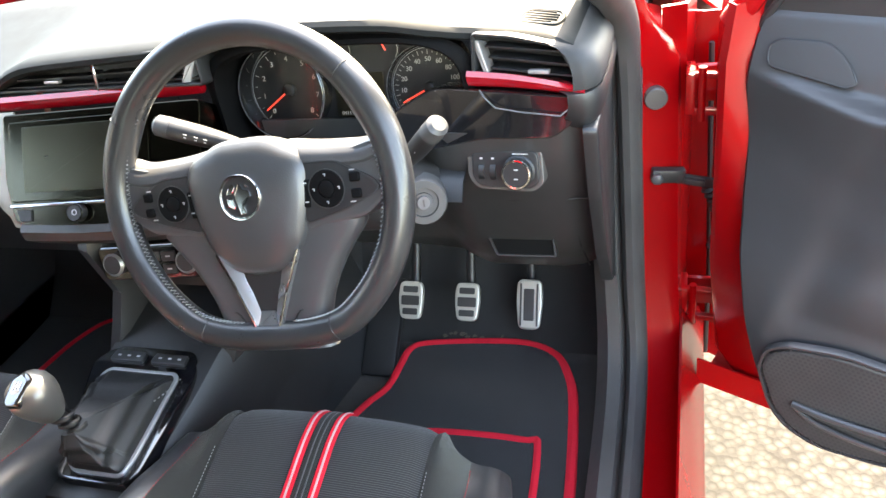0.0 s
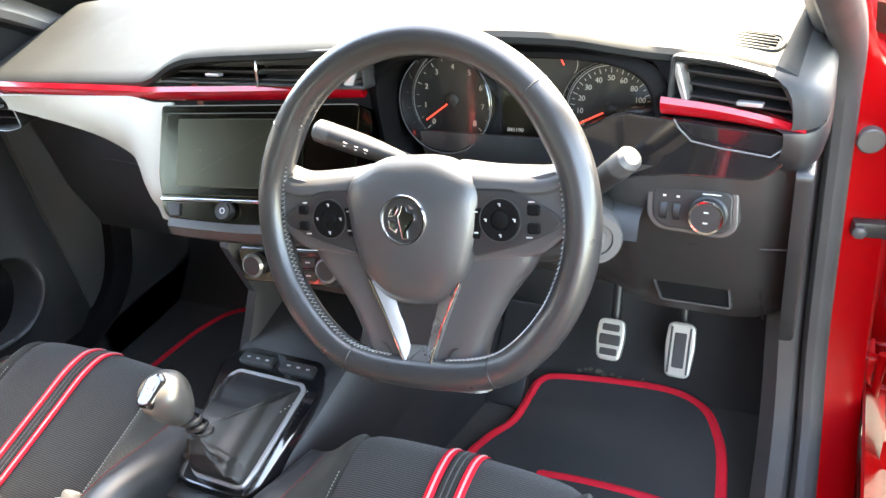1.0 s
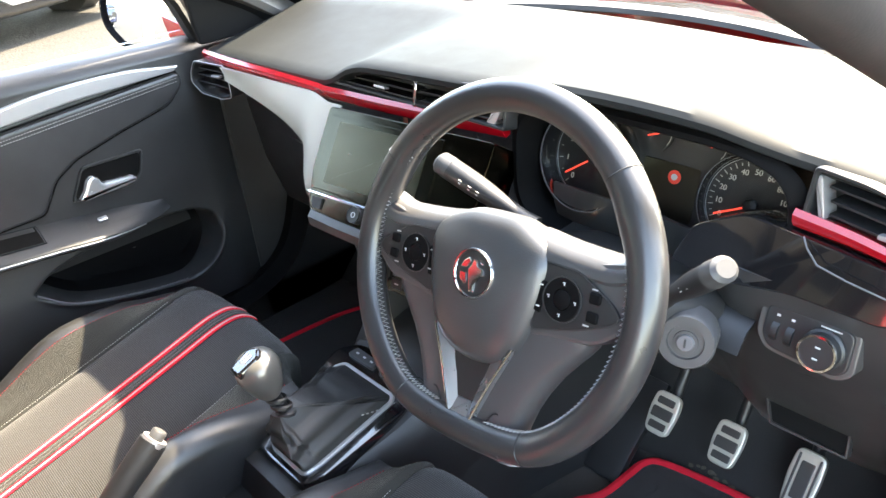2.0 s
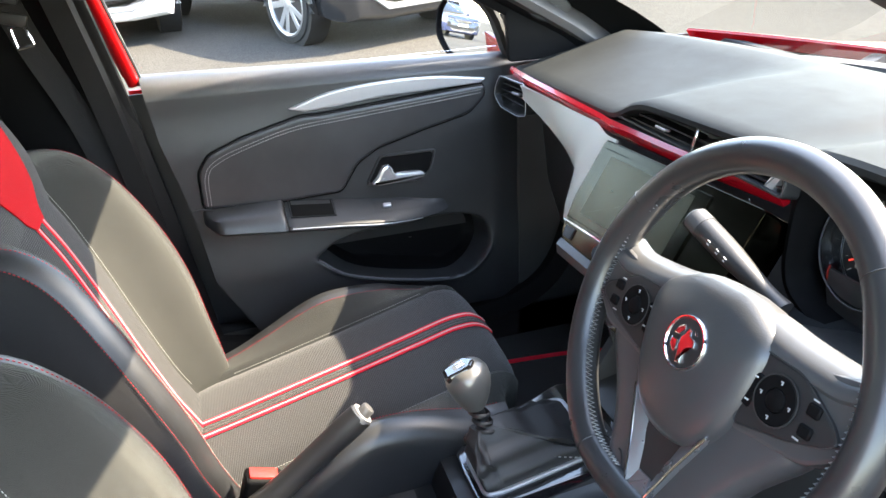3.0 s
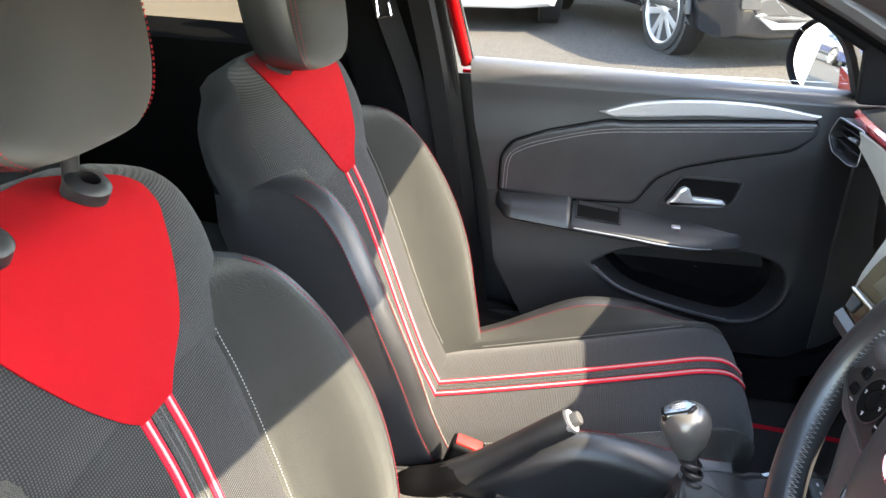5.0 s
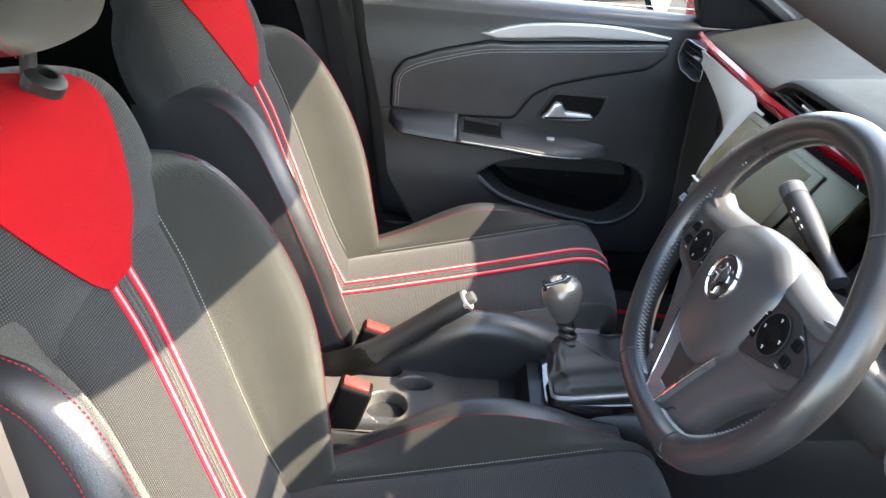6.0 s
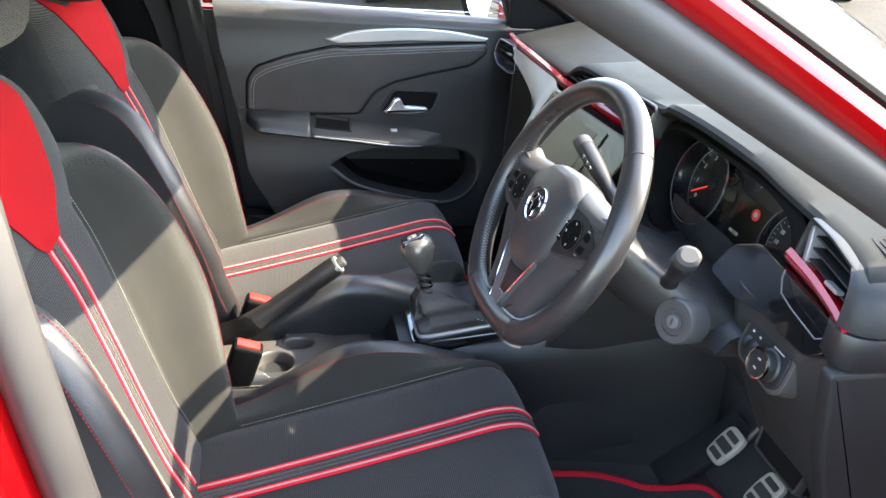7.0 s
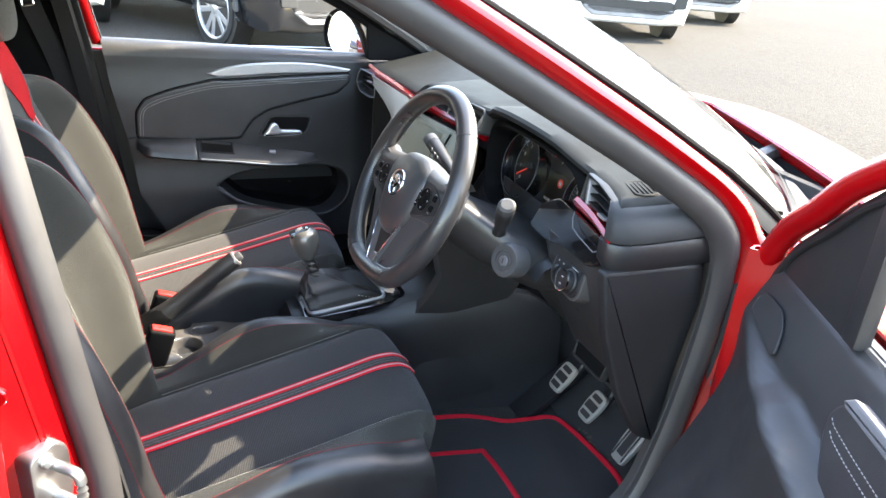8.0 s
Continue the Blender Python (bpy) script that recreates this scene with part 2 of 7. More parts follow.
def part(name, bm, material, parent=None, label="", smooth=True, crease=38):
    """Links a bmesh, drawn in world metres, as one mesh object under a thing or a part."""
    bmesh.ops.remove_doubles(bm, verts=bm.verts, dist=1e-6)
    bmesh.ops.recalc_face_normals(bm, faces=bm.faces)
    limit = radians(crease)
    for f in bm.faces:
        f.smooth = smooth
    if smooth:
        for e in bm.edges:
            if len(e.link_faces) == 2 and e.calc_face_angle(0) > limit:
                e.smooth = False
    me = bpy.data.meshes.new(name)
    bm.to_mesh(me)
    bm.free()
    me.materials.append(material)
    ob = new(name, me)
    if parent:
        ob.parent = parent
        ob.matrix_parent_inverse = Matrix.Translation(-origin_of(parent))
    if label:
        tagged(ob, label)
    return ob


def skin(rows, close_u=False, close_v=False, thick=0.0, caps=False):
    """A sheet of quads through rows of points, thickened against its normals if asked."""
    bm = bmesh.new()
    vs = [[bm.verts.new(p) for p in row] for row in rows]
    nr, nc = len(vs), len(vs[0])
    for i in range(nr if close_v else nr - 1):
        for j in range(nc if close_u else nc - 1):
            q = [vs[i][j], vs[i][(j + 1) % nc], vs[(i + 1) % nr][(j + 1) % nc], vs[(i + 1) % nr][j]]
            try:
                bm.faces.new(q)
            except ValueError:
                pass
    if caps:
        for row in (vs[0], vs[-1]):
            try:
                bm.faces.new(row)
            except ValueError:
                pass
    bm.normal_update()
    if thick:
        bmesh.ops.solidify(bm, geom=bm.faces[:], thickness=thick)
    return bm


def tube(points, radius, sides=10, closed=False, flat=1.0, up=(0, 0, 1)):
    """A round bar along a line of points; radius may be a number or one per point."""
    pts = [Vector(p) for p in points]
    n = len(pts)
    rows = []
    for i, p in enumerate(pts):
        a = pts[(i - 1) % n] if closed or i else p
        b = pts[(i + 1) % n] if closed or i < n - 1 else p
        d = (b - a).normalized()
        s = d.cross(Vector(up))
        s = s.normalized() if s.length > 1e-4 else d.orthogonal().normalized()
        w = s.cross(d).normalized()
        r = radius[i] if isinstance(radius, (list, tuple)) else radius
        rows.append([p + r * (math.cos(t) * s + flat * math.sin(t) * w)
                     for t in (2 * math.pi * k / sides for k in range(sides))])
    return skin(rows, close_u=True, close_v=closed, caps=not closed)


def rounded(outline, r=0.01, n=4):
    """A closed 2D outline with its corners rounded."""
    out = []
    m = len(outline)
    for i in range(m):
        p0, p1, p2 = (Vector(outline[(i + k) % m]) for k in (-1, 0, 1))
        a, b = p0 - p1, p2 - p1
        k = min(r, a.length * 0.45, b.length * 0.45)
        s, e = p1 + a.normalized() * k, p1 + b.normalized() * k
        for j in range(n + 1):
            t = j / n
            out.append((1 - t) ** 2 * s + 2 * t * (1 - t) * p1 + t * t * e)
    return out


def inset(outline, d):
    m = len(outline)
    area = sum(outline[i].x * outline[(i + 1) % m].y - outline[(i + 1) % m].x * outline[i].y for i in range(m))
    sgn = 1 if area > 0 else -1
    out = []
    for i in range(m):
        p0, p1, p2 = (outline[(i + k) % m] for k in (-1, 0, 1))
        t = p2 - p0
        t = t.normalized() if t.length > 1e-9 else Vector((1, 0))
        out.append(p1 + sgn * d * Vector((-t.y, t.x)))
    return out


def slab(outline, m, depth, edge=0.002, r=0.0, base=0.0):
    """A plate with softened front edges. outline: 2D points; m: matrix from (a, b, out) to the world."""
    o = rounded(outline, r) if r else [Vector(p) for p in outline]
    steps = ((0.0, base), (0.0, depth - edge), (edge * 0.3, depth - edge * 0.3), (edge, depth), (edge * 1.1 + 0.0004, depth))
    rows = [[m @ Vector((*q, h)) for q in inset(o, d)] for d, h in steps]
    return skin(rows, close_u=True, caps=True)


def ring(outline, m, width, depth, r=0.0, base=0.0):
    """A frame round an outline, of that width inwards and rounded on top."""
    o = rounded(outline, r) if r else [Vector(p) for p in outline]
    prof = ((0, base), (0, depth * 0.6), (width * 0.25, depth), (width * 0.75, depth), (width, depth * 0.6), (width, base))
    rows = [[m @ Vector((*q, h)) for q in inset(o, d)] for d, h in prof]
    return skin(rows, close_u=True, close_v=True)


def axes(origin, a, b):
    """A matrix whose first axis runs along a, the second towards b, the third out of both."""
    a = Vector(a).normalized()
    c = a.cross(Vector(b)).normalized()
    b = c.cross(a)
    m = Matrix((a, b, c)).transposed().to_4x4()
    m.translation = origin
    return m


def brick(size, m=None, bevel=0.004, seg=2):
    bm = bmesh.new()
    bmesh.ops.create_cube(bm, size=1)
    bmesh.ops.scale(bm, vec=size, verts=bm.verts)
    if bevel:
        bmesh.ops.bevel(bm, geom=bm.edges[:], offset=bevel, segments=seg, profile=0.6, affect="EDGES")
    if m:
        bmesh.ops.transform(bm, matrix=m, verts=bm.verts)
    return bm


def turned(profile, m, sides=28):
    """A body of revolution; profile: (radius, height) from bottom to top, about the third axis of m."""
    rows = [[m @ Vector((max(r, 1e-5) * math.cos(t), max(r, 1e-5) * math.sin(t), h))
             for t in (2 * math.pi * k / sides for k in range(sides))] for r, h in profile]
    hollow = profile[0][0] > 0.001 and profile[-1][0] > 0.001
    return skin(rows, close_u=True, close_v=hollow, caps=not hollow)


def merge(*bms):
    out = bms[0]
    for b in bms[1:]:
        me = bpy.data.meshes.new("tmp")
        b.to_mesh(me)
        b.free()
        out.from_mesh(me)
        bpy.data.meshes.remove(me)
    return out


def stitches(line, length=0.0038, gap=0.0014, radius=0.0006):
    """A row of small raised threads along a line of points."""
    pts = [Vector(p) for p in line]
    dist = 0.0
    total = sum((b - a).length for a, b in zip(pts, pts[1:]))
    acc = [0.0]
    for a, b in zip(pts, pts[1:]):
        acc.append(acc[-1] + (b - a).length)

    def at(s):
        for k in range(len(pts) - 1):
            if s <= acc[k + 1] or k == len(pts) - 2:
                h = (s - acc[k]) / max(1e-9, acc[k + 1] - acc[k])
                return pts[k].lerp(pts[k + 1], h)

    bm = bmesh.new()
    while dist + length < total:
        a, b = at(dist), at(dist + length)
        d = (b - a).normalized()
        s = d.orthogonal().normalized() * radius
        w = d.cross(s)
        v0 = [bm.verts.new(p) for p in (a, a.lerp(b, 0.25) + s, a.lerp(b, 0.25) + w, a.lerp(b, 0.25) - s, a.lerp(b, 0.25) - w)]
        v1 = [bm.verts.new(p) for p in (b, a.lerp(b, 0.75) + s, a.lerp(b, 0.75) + w, a.lerp(b, 0.75) - s, a.lerp(b, 0.75) - w)]
        for k in range(4):
            n = 1 + (k + 1) % 4
            bm.faces.new((v0[0], v0[1 + k], v0[n]))
            bm.faces.new((v0[1 + k], v1[1 + k], v1[n], v0[n]))
            bm.faces.new((v1[0], v1[n], v1[1 + k]))
        dist += length + gap
    return bm


def writing(name, text, size, m, material, parent, depth=0.0004):
    """Words in the built-in font, as a mesh."""
    cu = bpy.data.curves.new(name, "FONT")
    cu.body, cu.size, cu.extrude = text, size, depth
    cu.align_x, cu.align_y = "CENTER", "CENTER"
    tmp = bpy.data.objects.new(name, cu)
    me = bpy.data.meshes.new_from_object(tmp)
    bpy.data.objects.remove(tmp)
    bpy.data.curves.remove(cu)
    me.transform(m)
    me.materials.clear()
    me.materials.append(material)
    ob = new(name, me)
    ob.parent = parent
    ob.matrix_parent_inverse = Matrix.Translation(-origin_of(parent))
    return ob


# ---- ground and surroundings ----
def make_ground():
    rows = [[(x, y, 0) for x in spread(-400, 400, 9)] for y in spread(-400, 400, 9)]
    return tagged(part("ground", skin(rows), TARMAC, smooth=False), "pale sunlit gravelly tarmac of a car park", "ground", kind="structure")


make_ground()


def earth_patch():
    """Bare earth beside the tarmac, with a ragged edge."""
    rnd = random.Random(5)
    rows = []
    for i in range(15):
        y = -8.6 + i * 0.44
        wob = rnd.uniform(-0.35, 0.35)
        rows.append([(x + wob * (1 if k in (0, 5) else 0.3), y, 0.0 if k in (0, 5) else 0.012) for k, x in enumerate((-10.4, -10.0, -9.0, -8.0, -6.2, -5.7))])
    return tagged(part("ground_earth", skin(rows), EARTH), "bare tan earth at the edge of the tarmac", "ground", kind="structure")


earth_patch()

# ---- car body: the shell that holds all the rest ----
FLOOR = 0.255
body = thing("car_body", "red hatchback body shell with grey door seals and dark lining", "car", (0, 0, 0), kind="structure")


def floor_pan():
    rows = []
    for y in spread(-1.4, 0.78, 30):
        row = []
        for x in spread(-0.68, 0.68, 41):
            z = FLOOR + 0.36 * smoothstep((y - 0.46) / 0.3)
            z += 0.10 * smoothstep((0.17 - abs(x + 0.03)) / 0.06)
            z += 0.16 * smoothstep((-0.55 - y) / 0.1)
            row.append((x, y, z))
        rows.append(row)
    return skin(rows, thick=0.02)


part("floor_carpet", floor_pan(), CARPET, body, "black felt floor carpet with pale dusty scuffs")


def aperture(side):
    """The line of the door opening's edge, from the sill's front round to its back, at the seal."""
    s = side
    return glide([(s * 0.705, -0.46, 0.42), (s * 0.71, -0.2, 0.375), (s * 0.71, 0.15, 0.375), (s * 0.708, 0.3, 0.42), (s * 0.70, 0.36, 0.54),
                  (s * 0.695, 0.395, 0.74), (s * 0.692, 0.398, 0.87), (s * 0.685, 0.365, 0.94),
                  (s * 0.672, 0.26, 1.01), (s * 0.655, 0.09, 1.103), (s * 0.632, -0.09, 1.197), (s * 0.61, -0.22, 1.262), (s * 0.59, -0.36, 1.305),
                  (s * 0.58, -0.52, 1.32), (s * 0.59, -0.565, 1.27), (s * 0.64, -0.545, 1.13), (s * 0.68, -0.515, 0.95), (s * 0.70, -0.475, 0.69)], 5)


def band(line, prof, closed=False, slim=None):
    """Sweeps a profile of (x shift, outward shift) along the opening's edge; outward lies in the y-z plane. slim: the profile along the windscreen pillar."""
    n = len(line)
    rows = []
    for i, p in enumerate(line):
        a = line[(i - 1) % n] if closed or i else p
        b = line[(i + 1) % n] if closed or i < n - 1 else p
        d = Vector((0, b.y - a.y, b.z - a.z)).normalized()
        out = Vector((0, d.z, -d.y))
        k = smoothstep((p.z - 0.85) / 0.07) * smoothstep((p.y + 0.50) / 0.15) if slim else 0.0
        mixed = [(q[0] * (1 - k) + r[0] * k, q[1] * (1 - k) + r[1] * k) for q, r in zip(prof, slim or prof)]
        rows.append([p + Vector((sx, 0, 0)) + out * so for sx, so in mixed])
    return skin(rows, close_v=closed)


def opening(side):
    s = side
    line = aperture(s)
    seal = band(line, [(-s * 0.006, 0.03), (-s * 0.006, 0.004), (s * 0.0, -0.004), (s * 0.010, -0.006), (s * 0.020, 0.0), (s * 0.026, 0.010), (s * 0.026, 0.022), (s * 0.020, 0.030), (s * 0.010, 0.034)], True,
                [(-s * 0.006, 0.03), (-s * 0.006, 0.004), (s * 0.0, -0.004), (s * 0.011, -0.004), (s * 0.022, 0.004), (s * 0.028, 0.016), (s * 0.029, 0.028), (s * 0.024, 0.037), (s * 0.014, 0.043)])
    # seal and trim are grey, but near-black on the passenger's side as painted shade
    part("door_seal", seal, RUBBER if s > 0 else PILLAR_BLACK, body, "grey rubber door seal" if s > 0 else "rubber door seal, darkened for its shaded side")
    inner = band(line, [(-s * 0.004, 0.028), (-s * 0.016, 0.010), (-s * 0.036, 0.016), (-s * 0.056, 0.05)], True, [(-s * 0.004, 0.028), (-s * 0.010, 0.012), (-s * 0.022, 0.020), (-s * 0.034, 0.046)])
    part("pillar_trim", inner, PILLAR_BLACK if s < 0 else GREY_TRIM, body, "plastic pillar and sill trim, darkened for its shaded side" if s < 0 else "grey plastic pillar and sill trim")
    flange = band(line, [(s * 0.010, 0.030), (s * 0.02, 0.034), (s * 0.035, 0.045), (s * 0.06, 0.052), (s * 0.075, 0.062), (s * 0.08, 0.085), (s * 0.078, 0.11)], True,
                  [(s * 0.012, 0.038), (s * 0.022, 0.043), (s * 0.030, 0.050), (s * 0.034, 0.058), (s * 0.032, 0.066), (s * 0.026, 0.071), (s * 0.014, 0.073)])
    # passenger's frame takes a dark colour for shade instead of the red paint
    part("door_frame", flange, PAINT if s > 0 else DARK, body, "glossy red painted door frame" if s > 0 else "door frame behind the closed door, darkened from red as shade")


opening(1)
opening(-1)


def outer_side(s):
    """The outer shell: sill, front wing, pillars' outsides and the rear quarter, as thick sheets."""
    rows = []
    # on the passenger's side, dark colours replace red on sill and posts as shade
    for y in spread(-0.62, 0.5, 12):
        rows.append([(s * 0.785, y, 0.43), (s * 0.80, y, 0.40), (s * 0.82, y, 0.36), (s * 0.825, y, 0.28), (s * 0.79, y, 0.2), (s * 0.6, y, 0.19)])
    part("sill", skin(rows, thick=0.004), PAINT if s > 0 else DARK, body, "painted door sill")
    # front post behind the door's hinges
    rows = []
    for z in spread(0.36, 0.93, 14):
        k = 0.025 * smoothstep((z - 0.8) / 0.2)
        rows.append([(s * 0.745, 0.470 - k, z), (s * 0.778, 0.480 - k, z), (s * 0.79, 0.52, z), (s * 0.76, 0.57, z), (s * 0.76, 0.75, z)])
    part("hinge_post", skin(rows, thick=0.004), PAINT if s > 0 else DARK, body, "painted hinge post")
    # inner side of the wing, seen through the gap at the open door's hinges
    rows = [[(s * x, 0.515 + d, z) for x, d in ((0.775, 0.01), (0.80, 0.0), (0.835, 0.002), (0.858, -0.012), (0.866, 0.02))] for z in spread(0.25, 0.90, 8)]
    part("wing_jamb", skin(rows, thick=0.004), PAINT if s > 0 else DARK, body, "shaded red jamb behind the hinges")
    if s > 0:
        part("jamb_seal", tube([(0.828, 0.500, 0.27), (0.826, 0.500, 0.45), (0.820, 0.500, 0.62), (0.812, 0.500, 0.86)], 0.004, 8), DARK, body, "grey rubber strip in the door gap")
    # wing
    rows = []
    for y in spread(0.56, 1.9, 16):
        drop = 0.13 * (y - 0.56) + 0.20 * (y - 0.56) ** 2
        tuck = 0.10 * ((y - 0.56) / 1.34) ** 2
        rows.append([(s * (0.72 - tuck), y, 0.945 - drop), (s * (0.775 - tuck), y, 0.925 - drop), (s * (0.83 - tuck), y, 0.88 - drop),
                     (s * (0.86 - tuck), y, 0.75 - drop), (s * (0.865 - tuck), y, 0.55 - 0.8 * drop), (s * (0.85 - tuck), y, 0.3 - 0.5 * drop)])
    part("front_wing", skin(rows, thick=0.004), PAINT, body, "red front wing")
    # rear quarter and rear door, below and above the belt
    rows = []
    for y in spread(-0.56, -2.0, 18):
        t = (-0.56 - y) / 1.44
        tuck = 0.07 * t * t
        rows.append([(s * (0.78 - tuck), y, 0.25), (s * (0.85 - tuck), y, 0.32), (s * (0.865 - tuck), y, 0.6), (s * (0.84 - tuck), y, 0.85),
                     (s * (0.775 - tuck), y, 0.985 + 0.05 * t), (s * (0.73 - tuck), y, 0.995 + 0.05 * t), (s * (0.70 - tuck), y, 0.96 + 0.05 * t),
                     (s * (0.69 - tuck), y, 0.7), (s * (0.69 - tuck), y, 0.4)])
    if s > 0:
        part("rear_quarter", skin(rows, thick=0.003), PAINT, body, "red rear door and quarter panel")
    else:
        part("rear_quarter", skin([r[:5] for r in rows], thick=0.003), PAINT, body, "red rear door and quarter panel")
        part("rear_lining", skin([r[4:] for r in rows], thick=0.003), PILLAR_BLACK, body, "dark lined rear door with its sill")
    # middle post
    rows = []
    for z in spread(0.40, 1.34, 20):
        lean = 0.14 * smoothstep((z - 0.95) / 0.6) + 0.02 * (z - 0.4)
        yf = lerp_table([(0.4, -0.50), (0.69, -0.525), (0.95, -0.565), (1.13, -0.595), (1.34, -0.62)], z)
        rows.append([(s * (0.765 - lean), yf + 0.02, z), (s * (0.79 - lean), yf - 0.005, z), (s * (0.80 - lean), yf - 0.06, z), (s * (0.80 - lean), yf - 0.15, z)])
    part("middle_post", skin(rows, thick=0.004), PAINT if s > 0 else PILLAR_BLACK, body, "glossy red middle door post" if s > 0 else "middle post behind the closed door, darkened from red as shade")
    if s > 0:
        part("post_bead", tube([q[1].lerp(q[0], 0.35) + Vector((0.002, 0.002, 0)) for q in ([Vector(p) for p in row] for row in rows)], 0.0045, 8), PAINT, body, "pressed bead along the red door post")
        part("post_plug", turned([(0.011, -0.01), (0.011, 0.001), (0.009, 0.003), (0.0, 0.003)], axes((0.789, -0.568, 0.86), (0, 1, 0), (0, 0, 1)), 20), PAINT, body, "painted round plug in the post")


outer_side(1)
outer_side(-1)


def tinted():
    """Thin tinted glass of the rear windows."""
    k = Nodes("tinted_rear_glass")
    see = k.n.new("ShaderNodeBsdfTransparent")
    see.inputs[0].default_value = (0.62, 0.63, 0.60, 1)
    k.l.new(see.outputs[0], k.n["Material Output"].inputs[0])
    return k.m


TINTED = tinted()
for sx in (1, -1):
    part("rear_side_window", skin([[(sx * 0.735, y, 0.985), (sx * 0.69, y, 1.15), (sx * 0.60, y - 0.02, 1.32)] for y in spread(-0.72, -1.5, 6)], thick=0.003), TINTED, body, "tinted rear side window")
part("rear_window", skin([[(x, -1.97, 1.03), (x * 0.95, -1.95, 1.18), (x * 0.88, -1.92, 1.32)] for x in spread(-0.66, 0.66, 8)], thick=0.003), TINTED, body, "tinted rear window")


def post_lining(s):
    rows = []
    for z in spread(0.36, 1.34, 18):
        lean = 0.10 * smoothstep((z - 0.9) / 0.55)
        yf = lerp_table([(0.36, -0.42), (0.69, -0.47), (0.95, -0.515), (1.13, -0.545), (1.34, -0.58)], z)
        rows.append([(s * (0.69 - lean), yf, z), (s * (0.672 - lean), yf - 0.018, z), (s * (0.655 - lean), yf - 0.05, z),
                     (s * (0.65 - lean), yf - 0.14, z), (s * (0.66 - lean), yf - 0.2, z), (s * (0.70 - lean), yf - 0.22, z)])
    # passenger's lining is a near-black copy, with its shade in the colour
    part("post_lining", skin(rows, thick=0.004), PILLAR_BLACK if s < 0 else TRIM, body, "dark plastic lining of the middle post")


post_lining(1)
post_lining(-1)
rows = [[(-0.700, y, 0.40), (-0.694, y, 0.375), (-0.690, y, 0.33), (-0.690, y, 0.20)] for y in spread(-0.55, 0.60, 10)]
part("inner_sill", skin(rows, thick=0.003), CARPET, body, "black carpeted inside of the sill")

HEADER_Y, HEADER_Z = 0.045, 1.305


def roof(lift):
    rows = []
    for t in spread(0, 1, 26):
        row = []
        for x in spread(-0.66, 0.635, 23):
            front = HEADER_Y - 0.19 * (abs(x) / 0.6) ** 2
            y = front + (-2.0 - front) * t
            row.append((x, y, HEADER_Z + lift + 0.055 * (1 - (x / 0.6) ** 2) * smoothstep(t / 0.25) + 0.03 * smoothstep(t / 0.2) - 0.05 * smoothstep((t - 0.6) / 0.4)))
        rows.append(row)
    return rows


part("headlining", skin(roof(-0.012), thick=0.006), HEADLINER, body, "dark grey fabric headlining")
part("roof", skin(roof(0.035), thick=-0.004), PAINT, body, "red painted roof")


def screen_side(s, t):
    """The slanting line along which the windscreen meets the front pillar; t runs from its foot up to the roof."""
    y = 0.54 - 0.70 * t
    z = lerp_table([(-0.34, 1.342), (-0.25, 1.326), (-0.16, 1.298), (-0.03, 1.246), (0.07, 1.196), (0.212, 1.122), (0.39, 1.022), (0.46, 0.975), (0.54, 0.915)], y)
    return Vector((s * (0.702 - 0.075 * t ** 1.2), y, z))


def screen_pillar(s):
    """Black rubber edge of the windscreen and the lining inside; the red of the pillar belongs to the door frame."""
    edge, lining, foot = [], [], []
    for t in spread(0, 1.18, 26):
        a = screen_side(s, t)
        edge.append([a + Vector((s * 0.010, -0.012, -0.024)), a + Vector((s * 0.007, -0.002, -0.004)), a + Vector((s * 0.002, 0.002, 0.004)), a + Vector((-s * 0.012, 0.010, 0.002))])
        prof = ((0.012, -0.034, -0.046), (0.024, -0.030, -0.042), (0.034, -0.012, -0.026), (0.036, 0.008, -0.006), (0.026, 0.012, 0.002))
        if s < 0:
            prof = ((0.012, -0.034, -0.046), (0.026, -0.033, -0.045), (0.042, -0.026, -0.038), (0.046, -0.016, -0.028), (0.040, -0.008, -0.018), (0.008, 0.005, 0.004))
        lining.append([a + Vector((-s * x, y, z)) for x, y, z in prof])
    part("screen_edge", skin(edge, thick=0.003), DARK, body, "black rubber edge of the windscreen")
    part("pillar_lining", skin(lining, thick=0.004), GREY_TRIM, body, "plastic windscreen pillar lining")
    # foot of the pillar, down to the wing
    for z, y0, y1, x in ((0.80, 0.48, 0.60, 0.768), (0.85, 0.48, 0.60, 0.766), (0.878, 0.475, 0.60, 0.757), (0.892, 0.475, 0.585, 0.738), (0.902, 0.48, 0.57, 0.722), (0.906, 0.485, 0.56, 0.706)):
        foot.append([(s * (x - 0.035), y0 - 0.012, z), (s * (x - 0.008), y0 - 0.004, z), (s * x, y0 + 0.015, z), (s * x, y1 - 0.01, z), (s * (x - 0.02), y1, z), (s * (x - 0.06), y1 + 0.01, z)])
    part("pillar_foot", skin(foot, thick=0.004), PAINT, body, "red painted foot of the pillar")


screen_pillar(1)
screen_pillar(-1)


def screen_at(u, t):
    """A place on the windscreen: u runs across it from -1 to 1, t from its base up to the roof."""
    e = screen_side(1, t)
    k = max(1 - u * u, 0.0)
    return Vector((e.x * u * 0.985, e.y + (0.31 - 0.135 * t) * k ** (0.7 + 0.3 * min(t, 1.0)), e.z + (0.03 + 0.03 * t) * k))


def windscreen():
    across = [math.sin(math.pi / 2 * a) for a in spread(-1, 1, 41)]
    return skin([[screen_at(u, t) for u in across] for t in spread(0, 1, 16)])


glass = part("windscreen", windscreen(), GLASS_SHEET, body, "clear laminated windscreen")
glass.visible_shadow = False


